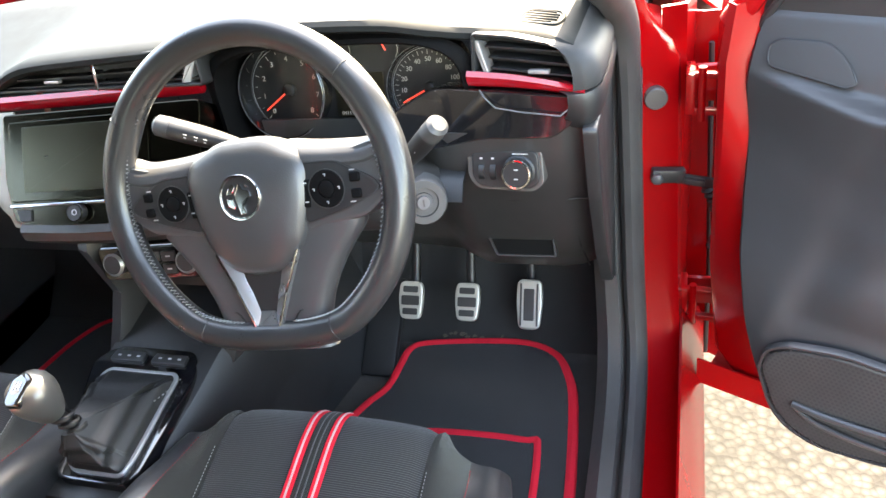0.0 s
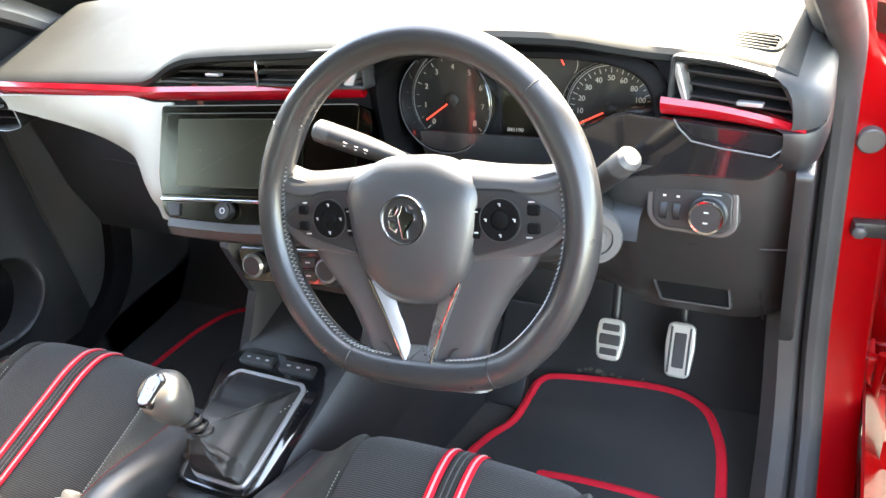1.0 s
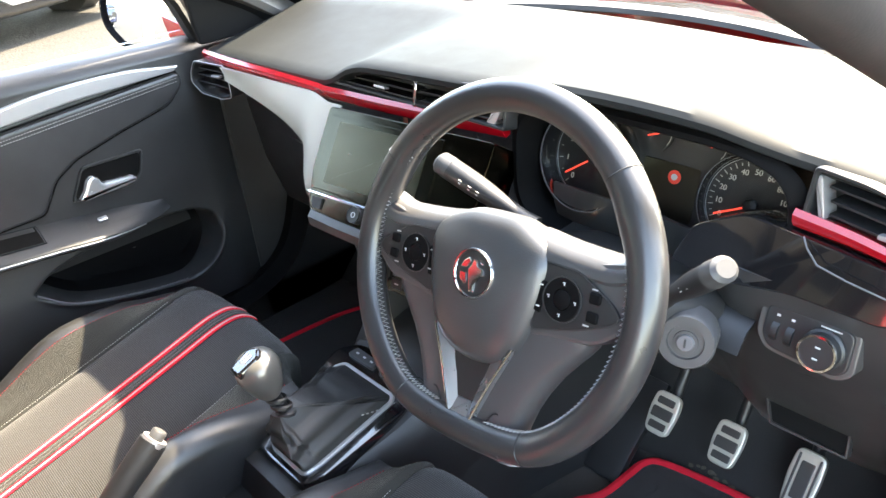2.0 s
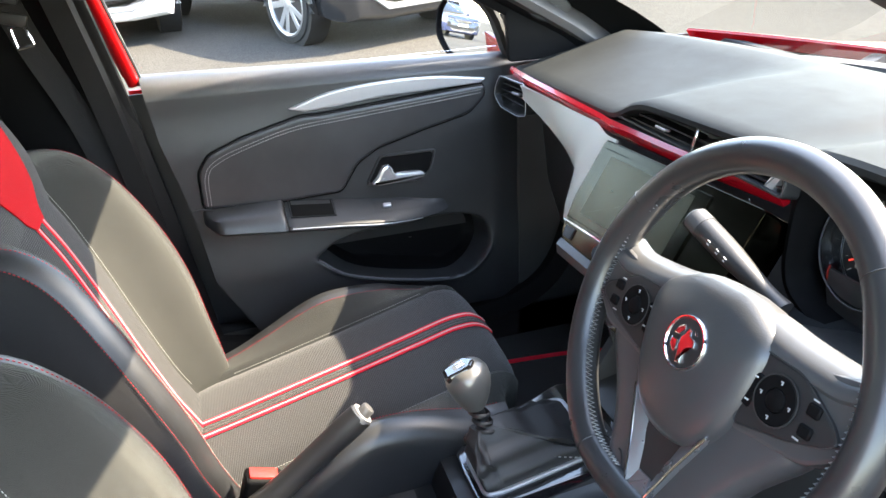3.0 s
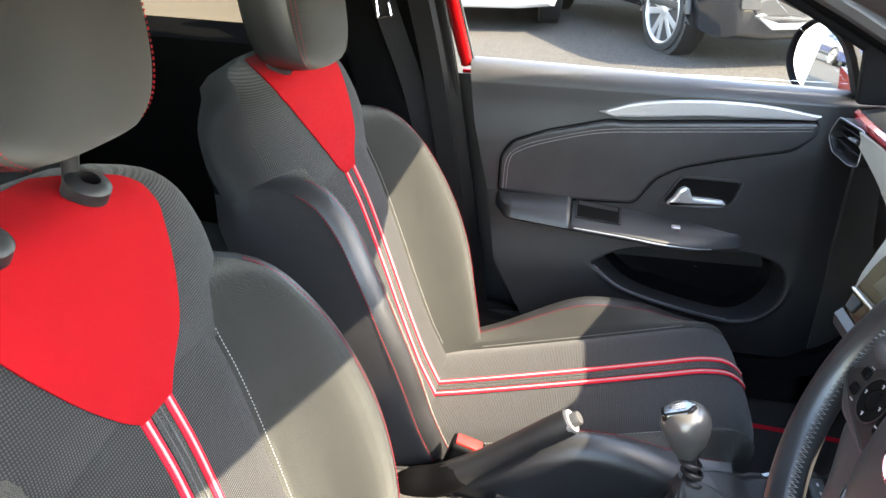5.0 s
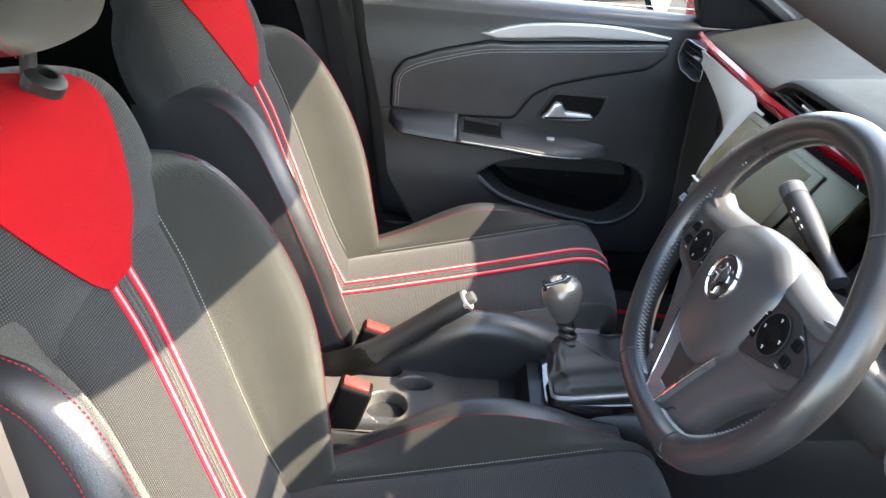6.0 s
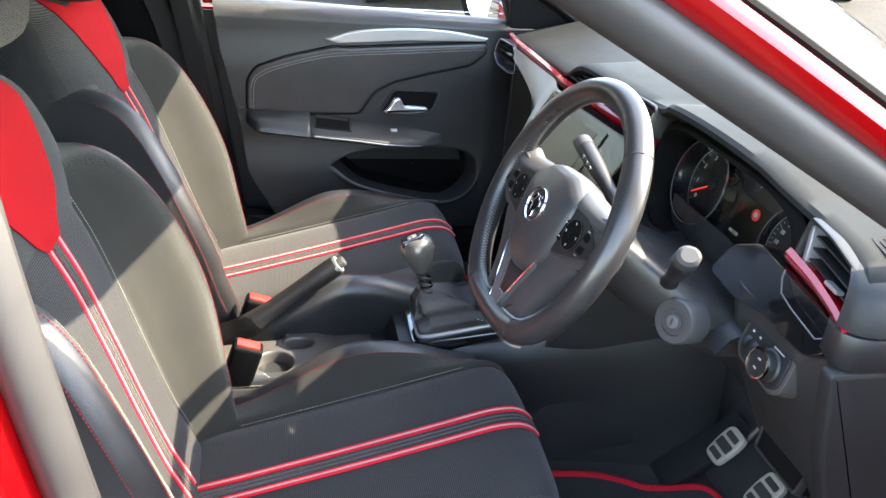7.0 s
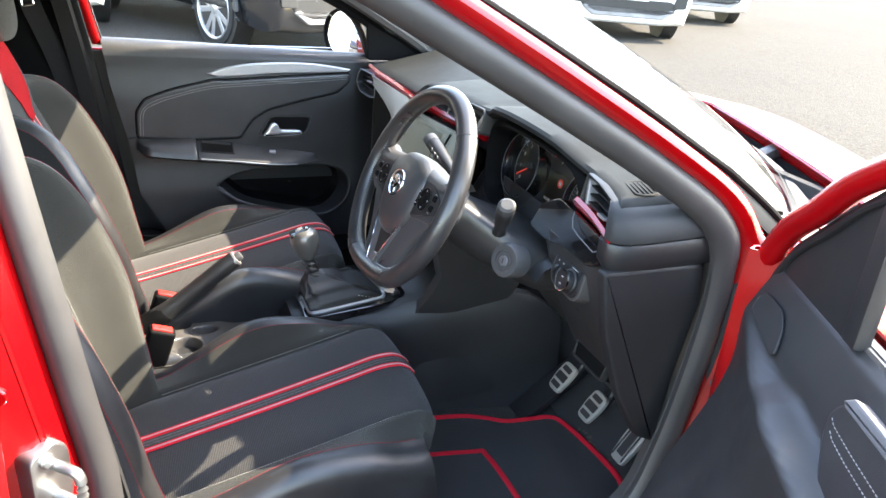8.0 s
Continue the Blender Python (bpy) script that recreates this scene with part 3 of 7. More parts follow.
def screen_border(s, width):
    """The baked black border along the side of the windscreen. A larger width blocks more sun."""
    rows = []
    for t in spread(0, 1, 16):
        wide = screen_side(1, t).x
        rows.append([screen_at(s * (1 - f * width / wide), t) + Vector((0, -0.003, -0.003)) for f in spread(0, 1, 5)])
    part("screen_border", skin(rows, thick=0.001), VOID, body, "black windscreen border that also blocks sun")


# Passenger's border is widened beyond a narrow edge, to keep sun off the door.
screen_border(-1, 0.078)
screen_border(1, 0.030)
part("screen_seal", tube([screen_side(1, t) + Vector((0.006, -0.004, 0.006)) for t in spread(0.03, 1.1, 30)], 0.0055, 8), PILLAR_BLACK, body, "black rubber strip between windscreen and red pillar")


def bonnet_at(u, t):
    y = 0.70 + 0.25 * (1 - abs(u)) ** 0.9 + t * 0.96 + 0.06 * (1 - u * u) * t
    fall = 0.12 * t + 0.35 * t * t if t < 0.5 else 0.1475 + 0.47 * (t - 0.5)
    z = 0.962 - fall - 0.014 * u * u + 0.010 * smoothstep((0.62 - abs(u)) / 0.1) * smoothstep(t / 0.1)
    return Vector((u * (0.73 - 0.05 * t), y, z))


part("bonnet", skin([[bonnet_at(u, t) for u in spread(-1, 1, 41)] for t in spread(0, 1, 26)], thick=0.004), PAINT, body, "glossy red bonnet with sharp creases")
rows = []
for u in spread(-1, 1, 31):
    p = bonnet_at(u, 0)
    rows.append([p + Vector((0, 0.002, 0.0)), p + Vector((0, -0.004, -0.004)), p + Vector((0, 0.002, -0.012)), p + Vector((0, 0.03, -0.05)), p + Vector((0, 0.06, -0.055))])
part("bonnet_lip", skin(rows, thick=0.003), PAINT, body, "red rear edge of the bonnet")
rows = []
for u in spread(-1, 1, 25):
    p = bonnet_at(u, 1)
    reach = 0.16 * (1 - (1 - abs(u)) ** 0.9)
    rows.append([(p.x, p.y + reach - 0.02, p.z - 0.006), (p.x, p.y + reach + 0.04, p.z - 0.05), (p.x * 1.02, p.y + reach + 0.06, 0.42), (p.x * 1.02, p.y + reach + 0.05, 0.30), (p.x, p.y + reach, 0.22)])
part("front_bumper", skin(rows, thick=0.004), PAINT, body, "red front bumper")
part("bonnet_seal", tube([bonnet_at(u, 0) + Vector((0, 0.012, -0.040)) for u in spread(-0.97, 0.97, 31)], 0.010, 8), VOID, body, "black rubber seal under the bonnet's edge")
for x in (0.33, -0.33):
    part("bonnet_hinge", brick((0.03, 0.05, 0.035), pose(x, 0.835, 0.925, 20), 0.005, 2), RUBBER, body, "dull grey bonnet hinge")


def cowl():
    rows = []
    for t in spread(0, 1, 6):
        rows.append([screen_at(u, 0) + Vector((0.01 * t * u, -0.02 + 0.15 * t, -0.012 - 0.03 * t + 0.008 * math.sin(t * 9))) for u in spread(-1, 1, 31)])
    return skin(rows, thick=-0.01)


part("scuttle_panel", cowl(), plastic("weathered_grey_plastic", (0.085, 0.085, 0.088), 0.6, 500, 0.3, 0.4), body, "grey plastic scuttle below the windscreen")


def bulkhead():
    rows = [[(x, y, z) for x in spread(-0.66, 0.66, 5)] for y, z in ((0.74, 0.3), (0.74, 0.6), (0.74, 0.935))]
    return skin(rows, thick=0.02)


for sx in (1, -1):
    part("kick_panel", slab([(0.40 if sx > 0 else 0.27, 0.25), (0.75, 0.25), (0.75, 0.88), (0.50 if sx > 0 else 0.40, 0.90), (0.43 if sx > 0 else 0.27, 0.85)], axes((sx * 0.70, 0, 0), (0, sx, 0), (0, 0, 1)) @ Matrix.Diagonal((sx, 1, 1, 1)), 0.02, 0.004, 0.02, -0.01), CARPET, body, "black felt footwell side")
part("bulkhead", bulkhead(), CARPET, body)


def tailgate():
    rows = [[(x, y, z) for x in spread(-0.76, 0.76, 5)] for y, z in ((-2.0, 0.2), (-2.03, 0.6), (-2.0, 1.0), (-1.95, 1.05))]
    return skin(rows, thick=0.03)


part("tailgate", tailgate(), PAINT, body, "red tailgate")
for sx in (1, -1):
    part("rear_pillar", skin([[(sx * 0.70, -1.5, 1.0), (sx * 0.58, -1.45, 1.33)], [(sx * 0.70, -2.0, 1.02), (sx * 0.56, -2.0, 1.29)]], thick=0.02), DARK, body)


# ---- front seats ----
SEAT_X, RAKE, DROP, PUFF, FAR_PUFF = 0.328, 0.0, 0.0, 1.0, 1.0
BACK_LINE = [(0.40, -0.462), (0.44, -0.478), (0.50, -0.505), (0.60, -0.540), (0.70, -0.572), (0.80, -0.606), (0.86, -0.632), (0.95, -0.667), (1.00, -0.686), (1.03, -0.702), (1.045, -0.73)]
BACK_HALF = [(0.40, 0.195), (0.46, 0.222), (0.55, 0.252), (0.66, 0.266), (0.76, 0.256), (0.84, 0.236), (0.88, 0.229), (0.91, 0.224), (0.94, 0.220), (0.97, 0.212), (1.01, 0.194), (1.03, 0.168), (1.045, 0.12)]
BACK_WING = [(0.40, 0.055), (0.50, 0.075), (0.60, 0.088), (0.70, 0.085), (0.80, 0.072), (0.85, 0.060), (0.88, 0.042), (0.90, 0.018), (0.915, -0.02), (0.97, -0.02), (1.01, 0.025), (1.045, 0.006)]
BACK_OUT = Vector((0, 0.93, 0.367))
SEAM = 0.132


def back_at(kind, a, z, side=1):
    """A place on the backrest. kind: "mid" (a: x), "wing" (a 0..1 from seam to lip), "lip" (a 0..1 round the edge)."""
    y = curve_table(BACK_LINE, z)
    half, wing = curve_table(BACK_HALF, z), curve_table(BACK_WING, z)
    seam = min(SEAM, half - 0.045)
    if kind == "mid":
        x = min(abs(a), seam) * (1 if a >= 0 else -1)
        p = 0.004 - 0.006 * (x / SEAM) ** 2 - 0.006 * (abs(x) / SEAM) ** 12 - 0.02 * smoothstep((z - 0.87) / 0.04)
    elif kind == "wing":
        x = side * (seam + (half - 0.03 - seam) * a)
        p = wing * smoothstep(a * 0.97 + 0.03) - 0.008 * math.exp(-(a / 0.12) ** 2)
    else:
        big = smoothstep((z - 0.87) / 0.05)
        r, back = 0.03, -0.125
        if a < 0.55:
            phi = math.pi * 0.5 * a / 0.55
            x = side * (half - 0.03 + r * math.sin(phi))
            p = wing - (0.026 + 0.014 * big) * (1 - math.cos(phi))
        else:
            k = (a - 0.55) / 0.45
            x = side * (half - (0.012 + 0.022 * big) * k ** 3)
            p = wing - 0.026 - 0.014 * big + (back - wing + 0.026 + 0.014 * big) * k
    q = Vector((SEAT_X + x, y + RAKE * (z - 0.45), z)) + BACK_OUT * p
    return q


CUSH_TOP = [(-0.53, 0.420), (-0.45, 0.436), (-0.35, 0.460), (-0.20, 0.498), (-0.08, 0.530), (-0.02, 0.546), (0.01, 0.549)]
CUSH_WING = [(-0.53, 0.004), (-0.45, 0.004), (-0.39, 0.010), (-0.33, 0.028), (-0.26, 0.054), (-0.21, 0.062), (-0.16, 0.048), (-0.11, 0.020), (-0.07, -0.008), (-0.03, -0.030), (0.02, -0.044), (0.06, -0.050)]
CUSH_HALF = [(-0.53, 0.215), (-0.45, 0.235), (-0.3, 0.255), (-0.1, 0.258), (0.0, 0.248), (0.06, 0.22)]


def cush_frame(s):
    """The cushion's middle line: s runs from the back (0) over the front edge (above 0.54) and down."""
    y = -0.53 + s
    if y <= 0.01:
        return Vector((0, y, curve_table(CUSH_TOP, y) - DROP)), Vector((0, -0.21, 0.978))
    a = min(1.45, (y - 0.01) / 0.045)
    p = Vector((0, 0.01 + 0.045 * math.sin(a), 0.549 - DROP - 0.045 * (1 - math.cos(a))))
    n = Vector((0, math.sin(a), math.cos(a)))
    over = y - 0.01 - 0.045 * 1.45
    if over > 0:
        p += Vector((0, -0.12, -0.99)) * over
    return p, n


def cush_at(kind, a, s, side=1):
    c, n = cush_frame(s)
    y = min(c.y, 0.06)
    half = curve_table(CUSH_HALF, y)
    wing = curve_table(CUSH_WING, y) if s < 0.6 else -0.050
    wing *= (PUFF if side > 0 else FAR_PUFF) if wing > 0 else 1
    seam = 0.15
    if kind == "mid":
        x = a
        p = 0.004 - 0.006 * (abs(a) / seam) ** 2 - 0.007 * (abs(a) / seam) ** 12
    elif kind == "wing":
        x = side * (seam + (half - 0.03 - seam) * a)
        p = wing * smoothstep(a) - 0.008 * math.exp(-((a) / 0.12) ** 2)
    else:
        if a < 0.6:
            phi = math.pi * 0.5 * a / 0.6
            x = side * (half - 0.03 + 0.03 * math.sin(phi))
            p = wing - 0.03 * (1 - math.cos(phi))
        else:
            k = (a - 0.6) / 0.4
            x = side * half - side * 0.015 * k
            p = wing - 0.03 - 0.13 * k
    return Vector((SEAT_X + x, c.y, c.z)) + n * p


HEAD_Y, HEAD_Z = -0.690, 1.12


def strip(fn, x0, x1, ss, lift, n=3):
    return skin([[fn(x, s, lift) for x in spread(x0, x1, n)] for s in ss], thick=-0.0015)


def back_lift(x, z, h):
    return back_at("mid", x, z) + BACK_OUT * h


def cush_lift(x, s, h):
    return cush_at("mid", x, s) + cush_frame(s)[1] * h


def headrest(front):
    """The headrest's stitched front panel, or the black skin that wraps the rest."""
    rows = []
    for v in spread(-1, 1, 26):
        row = []
        k = (1 - abs(v) ** 3.5) ** (1 / 3.5)
        for t in (spread(0.62, math.pi - 0.62, 24) if front else spread(math.pi - 0.62, 2 * math.pi + 0.62, 34)):
            cx, cy = math.cos(t), math.sin(t)
            x = 0.128 * k * math.copysign(abs(cx) ** 0.55, cx) * (1 - 0.08 * max(0, -v))
            y = 0.052 * (0.25 + 0.75 * k) * math.copysign(abs(cy) ** 0.7, cy) - 0.02 * (x / 0.13) ** 2
            row.append((SEAT_X + x, HEAD_Y + RAKE * 0.68 + y - 0.012 * v, HEAD_Z + 0.105 * v))
        rows.append(row)
    return skin(rows)


SHOULDER_HALF = [(0.85, 0.204), (0.90, 0.222), (0.94, 0.228), (0.97, 0.224), (1.0, 0.210), (1.025, 0.182), (1.042, 0.138), (1.052, 0.080), (1.056, 0.03)]
SHOULDER_DEPTH = [(0.85, 0.062), (0.90, 0.072), (0.98, 0.070), (1.01, 0.064), (1.03, 0.052), (1.045, 0.035), (1.056, 0.013)]


def shoulder_at(x, z, front=True, lift=0.0):
    """A place on the rounded shoulder block above the bolsters."""
    half, deep = curve_table(SHOULDER_HALF, z), curve_table(SHOULDER_DEPTH, z)
    c = min(1.0, abs(x) / half) ** (1 / 0.55)
    p = math.sqrt(max(0.0, 1 - c * c)) ** 0.75 * deep
    y = curve_table(BACK_LINE, z)
    return Vector((SEAT_X + x, y + RAKE * (z - 0.45), z)) + BACK_OUT * (-0.062 + (p if front else -p) + lift)


def shoulder_block(side):
    """The block's ribbed front, or the plain cloth that wraps its sides and back."""
    rows = []
    for z in spread(0.85, 1.056, 26):
        half = curve_table(SHOULDER_HALF, z)
        us = [math.copysign(abs(math.cos(t)) ** 0.55, math.cos(t)) for t in spread(0, math.pi, 34)]
        ring_points = [shoulder_at(half * u, z) for u in us] + [shoulder_at(half * u, z, False) for u in us[::-1][1:-1]]
        rows.append(ring_points[28:] + ring_points[:6] if side else ring_points[5:29])
    return skin(rows)


def front_seat(cx, rake, head, drop, puff, far_puff, label):
    """One front seat; rake sets its back upright by that slope."""
    global SEAT_X, RAKE, HEAD_Z, DROP, PUFF, FAR_PUFF
    SEAT_X, RAKE, HEAD_Z, DROP, PUFF, FAR_PUFF = cx, rake, head, drop, puff, far_puff
    seat = thing("front_seat", label, "car seat", (SEAT_X, -0.25, FLOOR), "front seats")
    ZS = spread(0.40, 0.91, 40)
    part("cushion", skin([[cush_at("mid", x, s) for x in spread(-0.15, 0.15, 19)] for s in spread(0, 0.72, 60)]), RIB_CLOTH, seat, "black ribbed mesh cloth cushion centre")
    part("backrest", skin([[back_at("mid", x, z) for x in spread(-SEAM, SEAM, 17)] for z in ZS]), MESH, seat, "black mesh cloth backrest centre")
    for side in (1, -1):
        part("backrest_bolster", skin([[back_at("wing", a, z, side) for a in spread(0, 1, 12)] for z in spread(0.40, 0.915, 40)]), CLOTH, seat, "charcoal cloth side bolster")
        part("bolster_edge", skin([[back_at("lip", a, z, side) for a in spread(0, 0.45, 10)] for z in spread(0.40, 0.915, 40)]), BOLSTER_SKIN, seat, "black leatherette bolster edge")
        part("backrest_side", skin([[back_at("lip", a, z, side) for a in spread(0.45, 1, 10)] for z in spread(0.40, 0.915, 40)]), SIDE_CLOTH, seat, "black cloth side of the backrest")
        part("cushion_bolster", skin([[cush_at("wing", a, s, side) for a in spread(0, 0.74, 10)] for s in spread(0, 0.66, 52)]), CLOTH, seat, "charcoal cloth thigh bolster")
        part("cushion_edge", skin([[cush_at("wing", a, s, side) for a in spread(0.74, 0.96, 4)] + [cush_at("lip", a, s, side) for a in spread(0, 1, 12)] for s in spread(0, 0.66, 52)]), BOLSTER_SKIN, seat, "black leatherette cushion edge")
        # stitched seams
        line = [back_at("lip", 0.05, z, side) + BACK_OUT * 0.001 for z in spread(0.43, 0.90, 40)]
        part("seam", stitches(line), THREAD_RED, seat, "red stitched seam")
        line = [back_at("lip", 0.46, z, side) + Vector((side * 0.001, 0, 0)) for z in spread(0.43, 0.89, 40)]
        part("seam", stitches(line), THREAD_RED, seat, "red stitched seam")
        line = [cush_at("wing", 0.74, s, side) + Vector((0, 0, 0.0012)) for s in spread(0.06, 0.52, 40)]
        part("seam", stitches(line), THREAD_RED, seat, "red stitched seam")
        line = [back_at("wing", 0.05, z, side) + BACK_OUT * 0.0012 for z in spread(0.45, 0.86, 40)]
        part("seam", stitches(line, 0.0035, 0.0012, 0.0005), THREAD_GREY, seat, "pale stitched seam")
        line = [cush_at("wing", 0.05, s, side) + Vector((0, 0, 0.0014)) for s in spread(0.12, 0.5, 40)]
        part("seam", stitches(line, 0.0035, 0.0012, 0.0005), THREAD_GREY, seat, "pale stitched seam")
    for fn, ss in ((back_lift, spread(0.43, 0.856, 40)), (cush_lift, spread(0.03, 0.585, 60))):
        for c in (-0.0185, 0.0185):
            part("stripe", strip(fn, c - 0.0062, c + 0.0062, ss, 0.0016), RED_BRAID, seat, "red braided stripe")
            part("piping", strip(fn, c - 0.0014, c + 0.0014, ss, 0.0028), WHITE_BRAID, seat, "white piping in a red stripe")
        for c in (-0.0075, 0.0, 0.0075):
            part("ribbing", strip(fn, c - 0.0022, c + 0.0022, ss, 0.0012), CLOTH, seat, "black ribbing between the stripes")
        for c in (-0.0040, 0.0040):
            part("stripe_stitching", strip(fn, c - 0.0005, c + 0.0005, ss, 0.0019, 2), THREAD_DIM, seat, "faint grey stitching between the stripes")
    RED_HALF = [(0.852, 0.024), (0.862, 0.036), (0.90, 0.072), (0.95, 0.104), (0.98, 0.118), (1.0, 0.126), (1.03, 0.115), (1.05, 0.06)]
    rows = []
    for z in spread(0.852, 1.05, 30):
        w = curve_table(RED_HALF, z)
        row = []
        for u in spread(-1, 1, 15):
            x = u * w
            q = shoulder_at(x, z)
            flat = back_at("mid", x, z)
            if z < 0.9 and (flat - q).dot(BACK_OUT) > 0:
                q = flat
            row.append(q + BACK_OUT * 0.003)
        rows.append(row)
    part("shoulder_panel", skin(rows, thick=-0.002), RED_CLOTH, seat, "bright red cloth panel below the headrest")
    part("shoulder", shoulder_block(False), MESH, seat, "black mesh shoulder block under the headrest")
    part("shoulder_side", shoulder_block(True), SIDE_CLOTH, seat, "plain black cloth side of the shoulder")
    # back shell, base, rails
    rows = []
    for z in spread(0.36, 0.95, 18):
        half = curve_table(BACK_HALF, max(z, 0.4)) - 0.014 - 0.022 * smoothstep((z - 0.87) / 0.05)
        y = curve_table(BACK_LINE, max(z, 0.4)) + RAKE * (z - 0.45) - 0.116
        rows.append([(SEAT_X + x, y - 0.03 * (1 - (abs(x) / half) ** 4), z - 0.046) for x in spread(-half, half, 15)])
    part("back_shell", skin(rows), SIDE_CLOTH, seat, "charcoal cloth seat back")
    rows = [[cush_at("lip", 1.0, s, -1), cush_at("lip", 1.0, s, 1)] for s in spread(0, 0.66, 8)]
    part("cushion_pan", skin(rows, thick=0.008), DARK, seat)
    for side in (1, -1):
        o = [(-0.50, 0.29), (0.0, 0.29), (0.03, 0.36), (0.02, 0.43), (-0.2, 0.40), (-0.48, 0.36)]
        part("side_cover", slab(o, axes((SEAT_X + side * 0.222, 0, 0), (0, side, 0), (0, 0, 1)) @ Matrix.Diagonal((side, 1, 1, 1)), 0.02, 0.006, 0.02, -0.01), TRIM, seat, "black plastic seat side cover")
        part("rail", brick((0.05, 0.56, 0.05), pose(SEAT_X + side * 0.19, -0.25, FLOOR + 0.024)), DARK, seat)
    hr = part("headrest", headrest(False), BOLSTER_SKIN, seat, "black leatherette headrest with red double stitching")
    part("headrest_front", headrest(True), HEAD_SKIN, hr, "charcoal stitched front panel")
    for side in (1, -1):
        for d in (0.0, 0.006):
            line = []
            for v in spread(-0.93, 0.93, 24):
                k = (1 - abs(v) ** 3.5) ** (1 / 3.5)
                x = side * (0.104 + d) * k
                y = 0.052 * (0.25 + 0.75 * k) * (1 - (abs(x) / (0.128 * k)) ** (2 / 0.55)) ** 0.35 - 0.02 * (x / 0.13) ** 2
                line.append((SEAT_X + x, HEAD_Y + RAKE * 0.68 + y - 0.012 * v + 0.001, HEAD_Z + 0.105 * v))
            part("stitching", stitches(line, 0.0035, 0.0014, 0.0004), THREAD_RED, hr, "red double stitching")
        part("headrest_post", tube([(SEAT_X + side * 0.062, -0.725 + RAKE * 0.55, 1.0), (SEAT_X + side * 0.062, -0.715 + RAKE * 0.65, 1.1)], 0.0075, 12), DARK, seat, "black headrest post")
        part("post_collar", turned([(0.020, -0.01), (0.020, 0.004), (0.016, 0.008), (0.009, 0.009)], pose(SEAT_X + side * 0.062, -0.706 + RAKE * 0.58, 1.034, -28)), DARK, seat, "black plastic post collar")


front_seat(0.328, 0.055, 1.195, 0.018, 0.6, 0.75, "black cloth sports seat with red shoulder panel, by the wheel")
front_seat(-0.322, 0.0, 1.125, 0.0, 0.95, 0.62, "black cloth sports seat with red shoulder panel, partly sunlit")


# ---- seat belt buckles ----
def buckle(x, y, z, lean):
    b = thing("seat_belt_buckle", "black seat belt buckle with a red push button", "seat belt", (x, y, z), "seat belt buckles")
    m = pose(x, y, z, lean, 0, 0)
    part("body", brick((0.034, 0.054, 0.11), m @ pose(0, 0, -0.052), 0.007, 3), PILLAR_BLACK, b)
    part("button", brick((0.023, 0.042, 0.010), m @ pose(0, -0.001, 0.0015), 0.003, 2), BUCKLE_RED, b, "worn red push button")
    part("stalk", brick((0.03, 0.014, 0.16), m @ pose(0, 0, -0.18), 0.004, 1), DARK, b)
    return b


buckle(0.046, -0.397, 0.495, -18)
buckle(-0.101, -0.379, 0.500, -18)


# ---- dashboard ----
dash = thing("dashboard", "black dashboard with red accent strips and satin silver panel", "dashboard", (0, 0.45, 0.5))
LIP_Z = [(-0.69, 0.915), (-0.66, 0.922), (-0.6, 0.928), (-0.25, 0.937), (-0.215, 0.945), (-0.16, 0.970), (-0.12, 0.979), (0.0, 0.984), (0.10, 0.986), (0.165, 0.990), (0.19, 1.002), (0.28, 1.006), (0.42, 1.0), (0.50, 0.985), (0.56, 0.979), (0.62, 0.972), (0.655, 0.964), (0.672, 0.948), (0.685, 0.920)]
LIP_Y = [(-0.69, 0.285), (-0.66, 0.25), (-0.6, 0.242), (-0.25, 0.240), (-0.16, 0.232), (0.0, 0.238), (0.165, 0.250), (0.19, 0.243), (0.3, 0.248), (0.45, 0.256), (0.50, 0.262), (0.56, 0.262), (0.62, 0.255), (0.66, 0.235), (0.685, 0.25)]


def dash_top():
    rows = []
    for x in spread(-0.69, 0.685, 90):
        yl, zl = curve_table(LIP_Y, x), curve_table(LIP_Z, x)
        yb = 0.52 + 0.14 * (1 - (x / 0.68) ** 2)
        end = smoothstep((abs(x) - (0.63 if x > 0 else 0.6)) / 0.07)
        top = 0.985 - 0.03 * end
        pad = 0.012 * smoothstep((0.16 - abs(x + 0.02)) / 0.05) + 0.012 * smoothstep((0.17 - abs(x - 0.34)) / 0.04)
        prof = [(yb + 0.03, 0.945), (yb, 0.972 - 0.02 * end), (yb - 0.08, 0.985 - 0.025 * end)]
        for t in spread(0.15, 1, 12):
            y = (yb - 0.08) * (1 - t) + yl * t
            z = (top + 0.002) * (1 - t) + zl * t + pad * math.sin(math.pi * t) * 0.6
            prof.append((y, z))
        prof += [(yl - 0.006, zl - 0.005), (yl - 0.006, zl - 0.012), (yl + 0.004, zl - 0.018), (yl + 0.05, zl - 0.022)]
        rows.append([(x, y, z) for y, z in prof])
    return skin(rows)


part("top_pad", dash_top(), DASH, dash, "soft black grained dashboard top")
# grained end of the dash by the driver's door, and its side cover
mside = axes((0.664, 0, 0), (0, 1, 0), (0, 0, 1))
END = glide([(0.655, 0.214, 0), (0.672, 0.218, 0), (0.684, 0.236, 0), (0.688, 0.27, 0), (0.689, 0.34, 0), (0.686, 0.47, 0)], 6)
rows = []
